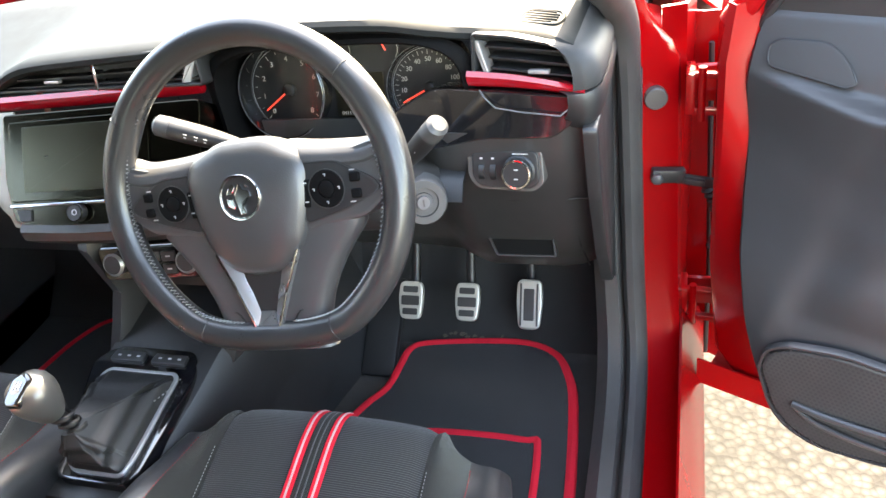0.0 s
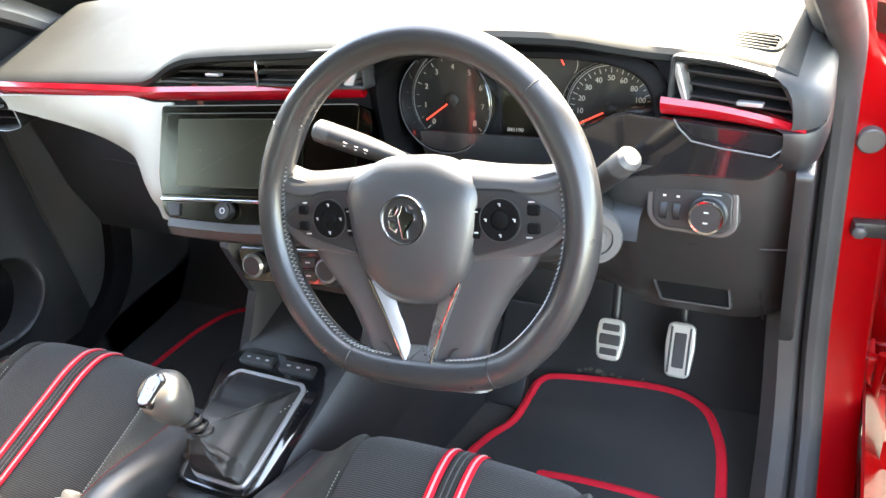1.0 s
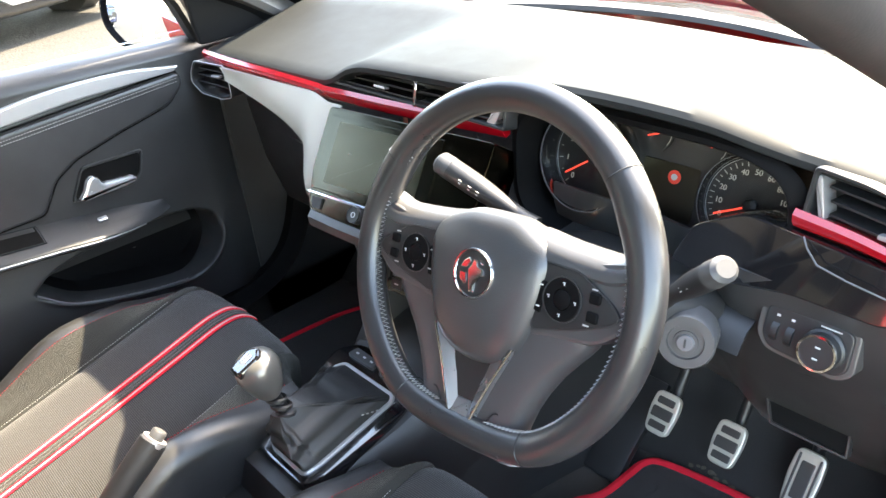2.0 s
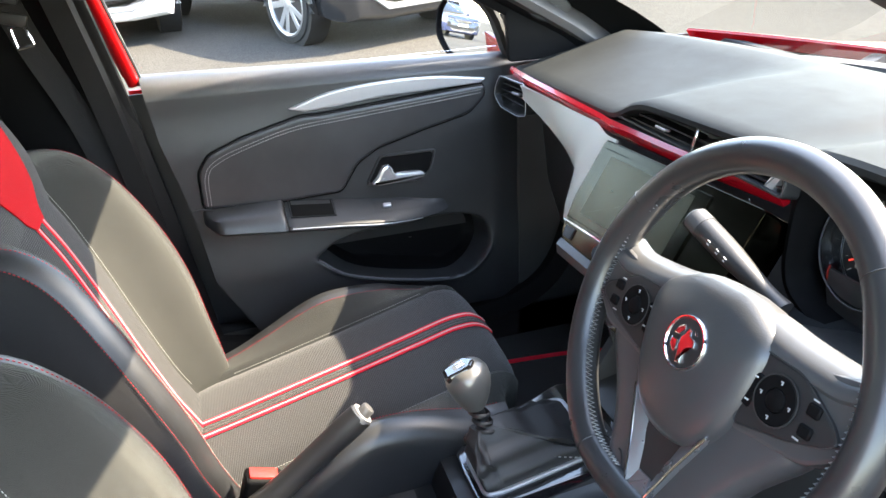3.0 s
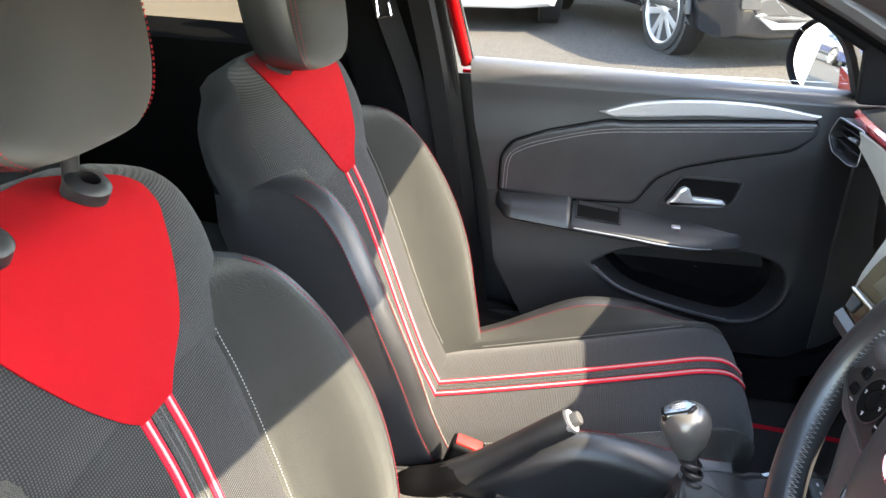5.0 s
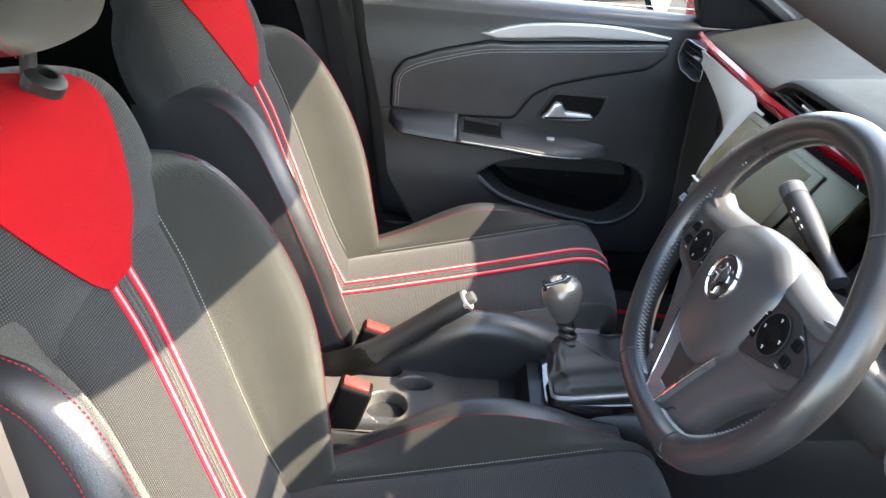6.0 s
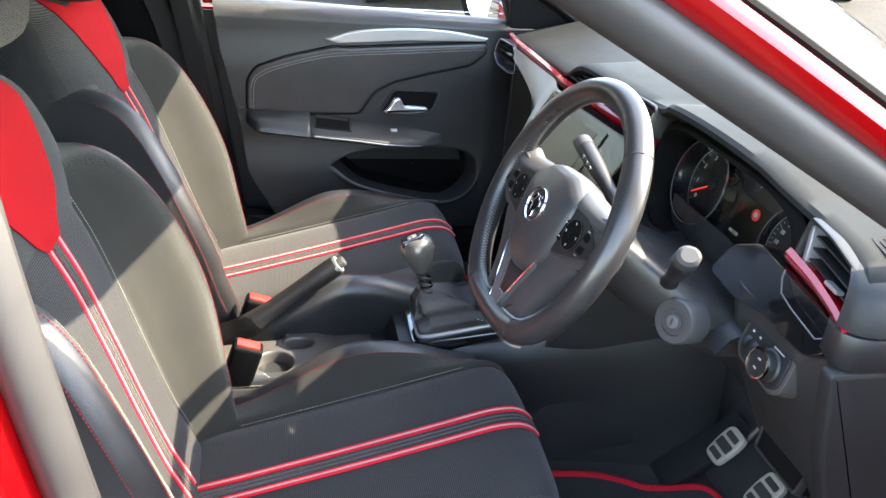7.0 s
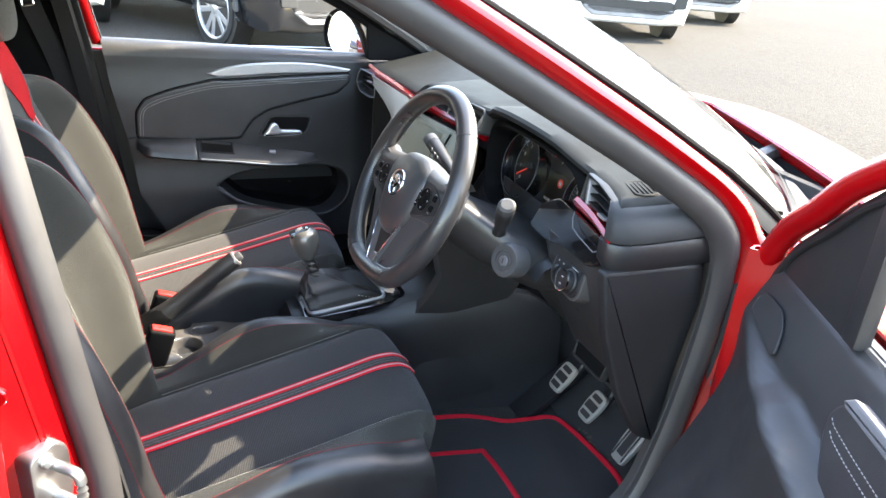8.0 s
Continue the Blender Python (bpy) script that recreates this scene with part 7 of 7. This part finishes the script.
part("parcel_shelf", brick((1.2, 0.45, 0.02), pose(0, -1.76, 0.98), 0.006, 1), DARK, bench)

# ---- driver's door (open) ----
ddoor = thing("driver_door", "wide open red door with dark grey moulded lining", "car door", (0.88, 0.40, 0.36))
MD = axes((0.848, 0.308, 0), (0.9135, -0.4067, 0), (0, 0, 1))
# its third axis points at the cabin


def door_front(b):
    return lerp_table([(0.422, 0.26), (0.430, 0.19), (0.442, 0.15), (0.466, 0.118), (0.497, 0.095), (0.538, 0.078), (0.60, 0.052), (0.67, 0.028), (0.74, 0.014), (0.81, 0.005), (0.87, -0.003), (0.93, 0.000), (0.97, 0.010)], b)


def ridge_line(b):
    return 0.078 + 0.085 * smoothstep((b - 0.58) / 0.36)


def below_crease(a, b):
    """Front facet up to a slanting ridge, and the bulge behind it."""
    foot = 1 - 0.42 * smoothstep((0.49 - b) / 0.09)
    front = -0.009 + 0.114 * smoothstep((0.84 - b) / 0.32) * foot
    crest = 0.030 + 0.077 * smoothstep((0.80 - b) / 0.27) * foot - 0.03 * (1 - foot)
    ridge = ridge_line(b)
    f = door_front(b)
    k = (a - f) / max(ridge - f, 0.02)
    soft = k if k < 0.75 else 1.0 - (1.25 - min(k, 1.25)) ** 2
    flat = front + (crest - front) * soft
    past = max(a - ridge, 0.0)
    dip = 0.005 * smoothstep((b - 0.60) / 0.03) * smoothstep((0.74 - b) / 0.05) * smoothstep(past / 0.04)
    return flat + 0.016 * smoothstep(past / 0.09) * smoothstep((b - 0.58) / 0.10) - dip


def open_lining(a, b):
    crease = lerp_table([(-0.01, 0.884), (0.15, 0.862), (0.20, 0.868), (0.26, 0.862), (0.34, 0.85), (0.5, 0.80), (0.98, 0.78)], a)
    if b <= crease:
        return below_crease(a, b)
    slope = lerp_table([(0.78, 0.020), (0.86, 0.000), (0.88, -0.006), (0.90, -0.0125), (0.93, -0.025), (0.952, -0.034), (0.960, -0.042), (0.968, -0.050)], b)
    return slope + (below_crease(a, crease) - slope) * (1 - smoothstep((b - crease) / 0.016))


def open_door_lining():
    rows = []
    for b in spread(0.422, 0.968, 150):
        f, ridge = door_front(b), ridge_line(b)
        across = spread(f, ridge, 24) if ridge > f + 0.01 else [f + i * 0.0004 for i in range(24)]
        rows.append([MD @ Vector((a, b, open_lining(a, b))) for a in across + spread(across[-1] + 0.004, 0.40, 70) + spread(0.42, 0.98, 16)])
    return skin(rows, thick=0.006)


part("lining", open_door_lining(), LINING, ddoor, "dark grey moulded door lining", crease=85)
rows = []
for b in spread(0.44, 0.93, 30):
    a, h = door_front(b), open_lining(door_front(b), b)
    rows.append([MD @ Vector((a + 0.002, b, h - 0.001)), MD @ Vector((a - 0.004, b, h - 0.006)), MD @ Vector((a - 0.008, b, h - 0.02)), MD @ Vector((a - 0.006, b, min(h - 0.03, -0.02)))])
part("lining_edge", skin(rows), DARK, ddoor, "dark turned-in front edge of the lining")
rows = []
for a in spread(0.01, 0.98, 16):
    rows.append([MD @ Vector((a, 0.955, -0.04)), MD @ Vector((a, 0.966, -0.046)), MD @ Vector((a, 0.968, -0.060)), MD @ Vector((a, 0.95, -0.075))])
part("window_sill", skin(rows), GREY_TRIM, ddoor)
TW = [(0.018, 0.900), (0.017, 0.922), (0.028, 0.930), (0.080, 0.931), (0.104, 0.914), (0.118, 0.890), (0.108, 0.885)]
MTW = MD @ pose(0, 0.90, -0.0105, -22) @ pose(0, -0.90, 0)
part("tweeter_cover", slab(TW, MTW, 0.0035, 0.0015, 0.012), LINING, ddoor, "smooth grey tweeter cover")
part("cover_joint", tube([MTW @ Vector((p.x, p.y, 0.0026)) for p in rounded(TW, 0.012)] + [MTW @ Vector((*rounded(TW, 0.012)[0], 0.0026))], 0.0013, 6), DARK, ddoor)
SPK = [(0.085, 0.548), (0.092, 0.574), (0.117, 0.591), (0.181, 0.605), (0.25, 0.60), (0.315, 0.56), (0.32, 0.51), (0.29, 0.475), (0.235, 0.457), (0.169, 0.446), (0.128, 0.462), (0.106, 0.487)]
mgrille = MD @ pose(0, 0, 0.106)
part("speaker_grille", slab(SPK, mgrille @ pose(0, 0, -0.006), 0.012, 0.004, 0.02), plastic("grille_plastic", (0.03, 0.03, 0.03), 0.6, 300, 0.2), ddoor, "meshed loudspeaker grille")
holes = bmesh.new()
for i in range(46):
    for j in range(28):
        a, b = 0.085 + i * 0.0058 + (j % 2) * 0.0029, 0.446 + j * 0.0056
        inside = sum((p[1] > b) != (q[1] > b) and a < (q[0] - p[0]) * (b - p[1]) / (q[1] - p[1]) + p[0] for p, q in zip(SPK, SPK[1:] + SPK[:1])) % 2
        if inside:
            c = [holes.verts.new(mgrille @ Vector((a + 0.0019 * math.cos(t), b + 0.0019 * math.sin(t), 0.0066))) for t in (0, 1.05, 2.09, 3.14, 4.19, 5.24)]
            holes.faces.new(c)
tagged(part("grille_holes", holes, DARK, ddoor), kind="stuff")
part("grille_rim", ring([(a * 1.0 + (-0.006 if a < 0.2 else 0.006), b + (-0.005 if b < 0.55 else 0.006)) for a, b in SPK], mgrille @ pose(0, 0, -0.004), 0.006, 0.010, 0.02), TRIM, ddoor)
part("grille_ridge", tube(glide([mgrille @ Vector(p) for p in ((0.130, 0.506, 0.007), (0.17, 0.506, 0.010), (0.24, 0.510, 0.010), (0.31, 0.515, 0.004))], 5), 0.005, 8), TRIM, ddoor)
part("grille_ridge", tube(glide([mgrille @ Vector(p) for p in ((0.130, 0.506, 0.007), (0.16, 0.490, 0.010), (0.22, 0.484, 0.010), (0.30, 0.486, 0.004))], 5), 0.004, 8), TRIM, ddoor)
# padded insert and silver trim further back
part("padded_insert", slab([(0.272, 0.885), (0.258, 0.908), (0.266, 0.927), (0.90, 0.93), (0.90, 0.76), (0.42, 0.79), (0.315, 0.848)], MTW, 0.010, 0.004, 0.010, -0.02), LEATHER, ddoor, "black padded insert with pale stitching")
# darker grey than the passenger's silver trim, taking the grazing reflection out by colour
part("silver_trim", slab([(0.266, 0.928), (0.278, 0.939), (0.80, 0.945), (0.80, 0.928), (0.275, 0.924)], MTW, 0.013, 0.003, 0.004, -0.02), SATIN_TRIM, ddoor, "satin silver accent trim")
for d in (0, 0.01):
    part("stitching", stitches([MTW @ Vector((a, b - d, 0.0100)) for a, b in ((0.268 + d, 0.907), (0.278 + d, 0.903), (0.32, 0.900), (0.5, 0.893), (0.85, 0.89))], 0.0045, 0.0012, 0.0006), THREAD_GREY, ddoor, "pale stitching")
# red frame
rows = []
for b, f in ((0.362, 0.14), (0.370, 0.07), (0.392, 0.02), (0.44, -0.018), (0.6, -0.035), (0.75, -0.036), (0.9, -0.038), (0.97, -0.03)):
    inner = door_front(b) if b > 0.43 else f + 0.05
    deep = min(0.02, open_lining(inner, b) - 0.014) if b > 0.43 else 0.0
    rows.append([MD @ Vector((inner + 0.03, b, deep - 0.012)), MD @ Vector((inner, b, deep - 0.006)), MD @ Vector((f + 0.010, b, -0.006)), MD @ Vector((f, b, -0.014)), MD @ Vector((f - 0.004, b, -0.06)), MD @ Vector((f - 0.03, b, -0.10)), MD @ Vector((f - 0.045, b, -0.12))])
part("front_edge", skin(rows, thick=0.003), PAINT, ddoor, "glossy red door edge")
rows = []
for a in spread(-0.04, 1.0, 10):
    rows.append([MD @ Vector((a, z, h)) for z, h in ((0.965, -0.075), (0.93, -0.11), (0.8, -0.145), (0.6, -0.155), (0.46, -0.15), (0.385, -0.125), (0.364, -0.07), (0.362, -0.01), (0.370, 0.003), (0.42, 0.006))])
part("door_skin", skin(rows, thick=0.003), PAINT, ddoor, "red outer door skin")
frame_line = glide([MD @ Vector(p) for p in ((-0.034, 0.94, -0.03), (0.015, 1.012, -0.03), (0.075, 1.062, -0.03), (0.15, 1.126, -0.032), (0.28, 1.20, -0.045), (0.45, 1.25, -0.065), (0.62, 1.32, -0.08), (0.85, 1.36, -0.09), (1.0, 1.33, -0.09))], 6)
part("window_frame", tube(frame_line, 0.017, 12), PAINT, ddoor, "red window frame")
part("frame_seal", tube([p + MD.to_3x3() @ Vector((0.019, -0.021, -0.006)) for p in frame_line], 0.005, 8), DARK, ddoor, "black window seal")
part("sail_panel", slab([(-0.012, 0.945), (0.022, 0.998), (0.10, 1.066), (0.20, 1.145), (0.20, 0.945)], MD @ pose(0, 0, -0.050), 0.012, 0.004, 0.006), DARK, ddoor, "dark triangular sail panel")
part("window_post", brick((0.030, 0.20, 0.02), MD @ pose(0.205, 1.06, -0.04), 0.005, 2), DARK, ddoor)
dp = part("window_pane", skin([[MD @ Vector((a, 0.95, -0.04)), MD @ Vector((a, h, -0.06))] for a, h in ((0.215, 1.14), (0.5, 1.27), (0.7, 1.31), (0.97, 1.32))], thick=0.003), GLASS, ddoor, "clear window pane")
dp.visible_shadow = False


def hinge(z):
    h = part("hinge", merge(brick((0.064, 0.012, 0.010), pose(0.812, 0.432, z + 0.027, 0, 0, -8), 0.003, 2), brick((0.064, 0.012, 0.010), pose(0.812, 0.432, z - 0.027, 0, 0, -8), 0.003, 2),
                            brick((0.014, 0.05, 0.062), pose(0.785, 0.452, z), 0.004, 2), brick((0.012, 0.05, 0.062), pose(0.842, 0.440, z), 0.004, 2), brick((0.06, 0.008, 0.058), pose(0.812, 0.470, z), 0.003, 1)), PAINT, ddoor, "red painted steel hinge")
    part("pin", tube([(0.800, 0.430, z - 0.040), (0.800, 0.430, z + 0.040)], 0.006, 10), PAINT, h, "painted hinge pin")
    for dz in (0.016, -0.016):
        part("bolt", turned([(0.008, 0), (0.008, 0.005), (0.0, 0.006)], pose(0.845, 0.412, z + dz, 90), 6), PAINT, h)


hinge(0.812)
hinge(0.437)
check = thing("door_check_strap", "black door check strap with steel bracket", "door check", (0.77, 0.44, 0.67))
part("bracket", brick((0.05, 0.016, 0.022), pose(0.757, 0.432, 0.682, 0, 6, 12), 0.004, 2), DARK, check)
part("bolt", turned([(0.009, 0), (0.009, 0.006), (0.006, 0.008), (0, 0.008)], pose(0.742, 0.420, 0.683, 90), 6), STALK_GREY, check)
part("strap", merge(brick((0.10, 0.008, 0.016), pose(0.80, 0.428, 0.674, 0, 6, -6), 0.003, 2), brick((0.03, 0.014, 0.010), pose(0.795, 0.424, 0.676, 0, 6, -6), 0.003, 2)), DARK, check)
boot = thing("wiring_boot", "grey ribbed rubber wiring boot between door and post", "wiring boot", (0.83, 0.45, 0.55))
part("bellows", tube([(0.815 + 0.022 * math.sin(i * 0.10), 0.432, 0.664 - i * 0.0045) for i in range(26)], [0.013 if i % 2 else 0.0095 for i in range(26)], 14), DARK, boot)
part("post_plug", turned([(0.0165, -0.008), (0.0165, 0.004), (0.015, 0.0055), (0.0, 0.006)], pose(0.738, 0.441, 0.803, 90, 0, 12), 24), GREY_TRIM, body, "round grey rubber plug")
STRIKER_STEEL = metal("zinc_steel", (0.46, 0.46, 0.45), 0.38)
striker = thing("door_striker", "bright steel door striker on the red post", "door striker", (0.745, -0.543, 0.735))
mst = axes((0.784, -0.531, 0.748), (-0.7, 0.72, 0), (0, 0, 1))
part("plate", slab([(-0.026, -0.046), (0.014, -0.050), (0.022, -0.030), (0.022, 0.030), (0.010, 0.046), (-0.026, 0.040)], mst, 0.006, 0.003, 0.010, -0.02), STRIKER_STEEL, striker)
part("loop", tube(glide([mst @ Vector(p) for p in ((0.0, 0.020, 0.0), (0.002, 0.020, 0.030), (0.003, 0.014, 0.040), (0.003, -0.014, 0.040), (0.002, -0.020, 0.030), (0.0, -0.020, 0.0))], 4), 0.0062, 10), STRIKER_STEEL, striker)
for b in (0.030, -0.034):
    part("bolt", turned([(0.008, 0.0), (0.008, 0.003), (0.006, 0.005), (0.0, 0.005)], mst @ pose(-0.008, b, 0.006), 12), STRIKER_STEEL, striker)



# ---- parked cars ----
SKID_GREY = plastic("satin_grey_skid_plate", (0.20, 0.20, 0.20), 0.45, 300, 0.1)


def parked_car(name_label, paint, m, with_plate=True, group="parked cars"):
    """A tall estate car, nose along +y of m, wheels on the ground."""
    car = thing("parked_car", name_label, "car", m.translation, group)

    def sec(y, pts):
        full = [(x, z) for x, z in pts] + [(-x, z) for x, z in reversed(pts)]
        return [m @ Vector((x, y, z)) for x, z in full]

    sections = [(-2.3, 0.78, 0.45, 0.85, 1.02), (-2.2, 0.9, 0.35, 0.9, 1.08), (-1.6, 0.95, 0.32, 0.92, 1.12), (0.0, 0.95, 0.32, 0.92, 1.10), (0.9, 0.95, 0.32, 0.92, 1.07), (1.7, 0.94, 0.30, 0.88, 1.05), (2.05, 0.935, 0.25, 0.87, 1.02), (2.2, 0.915, 0.25, 0.85, 0.985), (2.28, 0.88, 0.27, 0.82, 0.95), (2.31, 0.83, 0.30, 0.78, 0.92)]
    rows = [sec(y, [(w * 0.55, lo - 0.03), (w * 0.94, lo), (w, (lo + mid) / 2), (w * 0.985, mid), (w * 0.93, top - 0.03), (w * 0.8, top)]) for y, w, lo, mid, top in sections]
    part("body", skin(rows, close_u=True, caps=True), paint, car)
    cab = [(-2.15, 0.82, 1.08, 0.66, 1.5), (-1.4, 0.87, 1.1, 0.70, 1.68), (-0.3, 0.87, 1.09, 0.70, 1.70), (0.25, 0.86, 1.08, 0.66, 1.62), (1.0, 0.84, 1.05, 0.62, 1.12)]
    rows = [sec(y, [(w0, z0 - 0.03), (w0 * 0.98, z0), (w0 + (w1 - w0) * 0.85, z0 + (z1 - z0) * 0.85), (w1 * 0.85, z1)]) for y, w0, z0, w1, z1 in cab]
    part("cabin_glass", skin(rows, close_u=True, caps=True), TINT, car, "dark tinted glass")
    rows = [sec(y, [(w1 * 1.0, z1 - 0.015), (w1 * 0.9, z1 + 0.015)]) for y, w1, z1 in ((-2.18, 0.68, 1.5), (-1.4, 0.74, 1.69), (-0.3, 0.74, 1.71), (0.27, 0.70, 1.63))]
    part("roof", skin(rows, close_u=True, caps=True), paint, car)
    for sx in (1, -1):
        for y in (1.42, -1.42):
            wm = m @ pose(sx * 0.86, y, 0.36, 0, 90 * sx, 0)
            wh = part("wheel", turned([(0.24, -0.10), (0.33, -0.11), (0.36, -0.08), (0.36, 0.06), (0.345, 0.10), (0.30, 0.11), (0.285, 0.09), (0.275, -0.02), (0.0, -0.02)], wm, 40), TYRE, car, "black tyre on an alloy rim")
            part("rim", merge(turned([(0.288, 0.07), (0.295, 0.10), (0.285, 0.113), (0.268, 0.10), (0.262, 0.06)], wm, 40), turned([(0.06, 0.02), (0.07, 0.085), (0.05, 0.098), (0, 0.10)], wm, 20)), SILVER, wh, "silver alloy rim")
            part("brake_disc", turned([(0.245, 0.0), (0.245, 0.02), (0.12, 0.025), (0, 0.025)], wm, 28), RUBBER if paint is BLACK_PAINT else DARK, wh, "dull brake disc")
            for k in range(10):
                part("spoke", slab([(0.05, -0.026), (0.275, -0.056), (0.275, 0.004), (0.05, 0.024)], wm @ pose(0, 0, 0, 0, 0, k * 36 + (6 if k % 2 else -4)), 0.092, 0.006, 0, 0.05), SILVER, wh)
            part("arch", tube([m @ Vector((sx * 0.945, y + 0.40 * math.cos(t), 0.36 + 0.40 * math.sin(t))) for t in spread(-0.15, math.pi + 0.15, 18)], 0.028, 8), paint if paint is WHITE_PAINT else DARK, car, "wheel arch")
            part("arch_liner", turned([(0.40, -0.12), (0.40, 0.085), (0.0, 0.085)], wm, 24), DARK, car)
    mfront = m @ pose(0, 2.32, 0, 90, 0, 180)
    part("grille", slab([(-0.42, 0.70), (0.42, 0.70), (0.40, 0.84), (-0.40, 0.84)], mfront @ pose(0, 0, -0.02), 0.03, 0.01, 0.03), DARK, car, "dark meshed grille")
    for k in range(4):
        part("grille_bar", brick((0.78, 0.012, 0.012), mfront @ pose(0, 0.725 + k * 0.03, 0.014), 0.003, 1), CHROME, car)
    part("lower_intake", slab([(-0.62, 0.40), (0.62, 0.40), (0.7, 0.50), (0.58, 0.56), (-0.58, 0.56), (-0.7, 0.50)], mfront @ pose(0, 0, -0.03), 0.03, 0.01, 0.03), DARK, car, "dark lower air intake")
    part("skid_plate", slab([(-0.5, 0.32), (0.5, 0.32), (0.66, 0.43), (0.6, 0.45), (0.45, 0.385), (-0.45, 0.385), (-0.6, 0.45), (-0.66, 0.43)], mfront @ pose(0, 0, -0.02), 0.04, 0.01, 0.01), SKID_GREY, car, "silver skid plate")
    for sx in (1, -1):
        hl = part("headlight", slab([(sx * 0.46, 0.79), (sx * 0.82, 0.82), (sx * 0.86, 0.90), (sx * 0.47, 0.875)][::sx], mfront @ pose(0, 0, -0.14), 0.15, 0.02, 0.02), TINT, car, "clear headlight")
        part("light_strip", slab([(sx * 0.50, 0.80), (sx * 0.80, 0.825), (sx * 0.81, 0.845), (sx * 0.50, 0.82)][::sx], mfront @ pose(0, 0, 0.0), 0.016, 0.004, 0.004), SILVER, hl, "bright strip in the headlight")
        part("fog_light", slab([(sx * 0.62, 0.47), (sx * 0.80, 0.48), (sx * 0.82, 0.70), (sx * 0.66, 0.68)][::sx], mfront @ pose(0, 0, -0.06), 0.072, 0.006, 0.02), DARK, car, "dark fog light pocket")
        part("side_strip", brick((0.03, 3.6, 0.07), m @ pose(sx * 0.945, 0, 0.42), 0.012, 2), DARK, car)
        part("door_mirror", brick((0.2, 0.1, 0.14), m @ pose(sx * 1.0, 0.55, 1.12), 0.03, 3), paint, car)
        for y in (0.45, -0.55):
            part("door_joint", tube([m @ Vector((sx * 0.952, y, 0.45)), m @ Vector((sx * 0.953, y, 0.7)), m @ Vector((sx * 0.945, y, 0.95))], 0.004, 5), DARK, car)
    if with_plate:
        pl = part("number_plate", brick((0.52, 0.11, 0.012), mfront @ pose(0, 0.60, 0.012), 0.004, 1), PLATE, car, "white number plate")
        for k in range(7):
            part("plate_bar", brick((0.042, 0.07, 0.002), mfront @ pose(-0.2 + k * 0.066 + (0.02 if k > 3 else 0), 0.60, 0.019), 0), DARK, pl)
    return car


def nose_at(x, y, heading):
    """Places a car by its nose; heading in degrees from +y to the left."""
    return pose(x, y, 0, 0, 0, heading) @ pose(0, -2.3, 0)


parked_car("black estate car on silver alloy wheels, parked in the sun", BLACK_PAINT, pose(-6.35, 0.4, 0, 0, 0, -66) @ pose(-0.93, -1.42, 0))
parked_car("white four-by-four with dark lower bumper, parked nose on", WHITE_PAINT, nose_at(-6.9, -1.45, -84))
parked_car("white estate car parked across the tarmac", WHITE_PAINT, nose_at(-7.6, 6.0, -108))
parked_car("white hatchback parked beyond another white car", WHITE_PAINT, nose_at(-9.9, 9.2, -108))

# low boarded building behind the parked cars
BOARD = pose(-10.2, -6.0, 0, 0, 0, 20) @ pose(10.2, 6.0, 0)
block = thing("boarded_building", "low pale boarded building beyond the parked cars", "building", (-13, -5, 0))
part("wall", brick((5.6, 10.2, 4.6), BOARD @ pose(-13.05, -4.9, 2.3), 0.03, 1), CLADDING, block, "pale wall behind the boards")
for k in range(22):
    part("board", brick((0.05, 10.3, 0.195), BOARD @ pose(-10.23, -4.9, 0.12 + k * 0.205, 0, 4), 0.008, 1), CLADDING, block)
for y in (-9.9, -6.75, 0.2):
    part("corner_post", slab([(-0.25, 0.0), (0.16, 0.0), (0.12, 4.6), (-0.12, 4.6)], BOARD @ axes((-10.2, y, 0), (0, 1, 0), (0, 0, 1)), 0.24, 0.01), RENDERED, block, "white sloped post")
part("roof_edge", brick((6.0, 10.8, 0.18), BOARD @ pose(-13.0, -4.9, 4.68), 0.03, 1), RENDERED, block)
lamp_post = thing("lamp_post", "tall pale steel lamp post in the car park", "lamp post", (-7.3, -10.4, 0))
part("pole", tube([(-7.3, -10.4, 0.0), (-7.3, -10.4, 3.0), (-7.3, -10.4, 6.5)], [0.09, 0.075, 0.05], 14), SILVER, lamp_post)
part("lamp_head", brick((0.22, 0.6, 0.1), pose(-7.3, -10.1, 6.5), 0.03, 2), SILVER, lamp_post)
parked_car("dark blue car parked far behind beside the building", gloss("blue_car_paint", (0.02, 0.03, 0.07), 0.15), nose_at(-20.6, -28.6, -60))
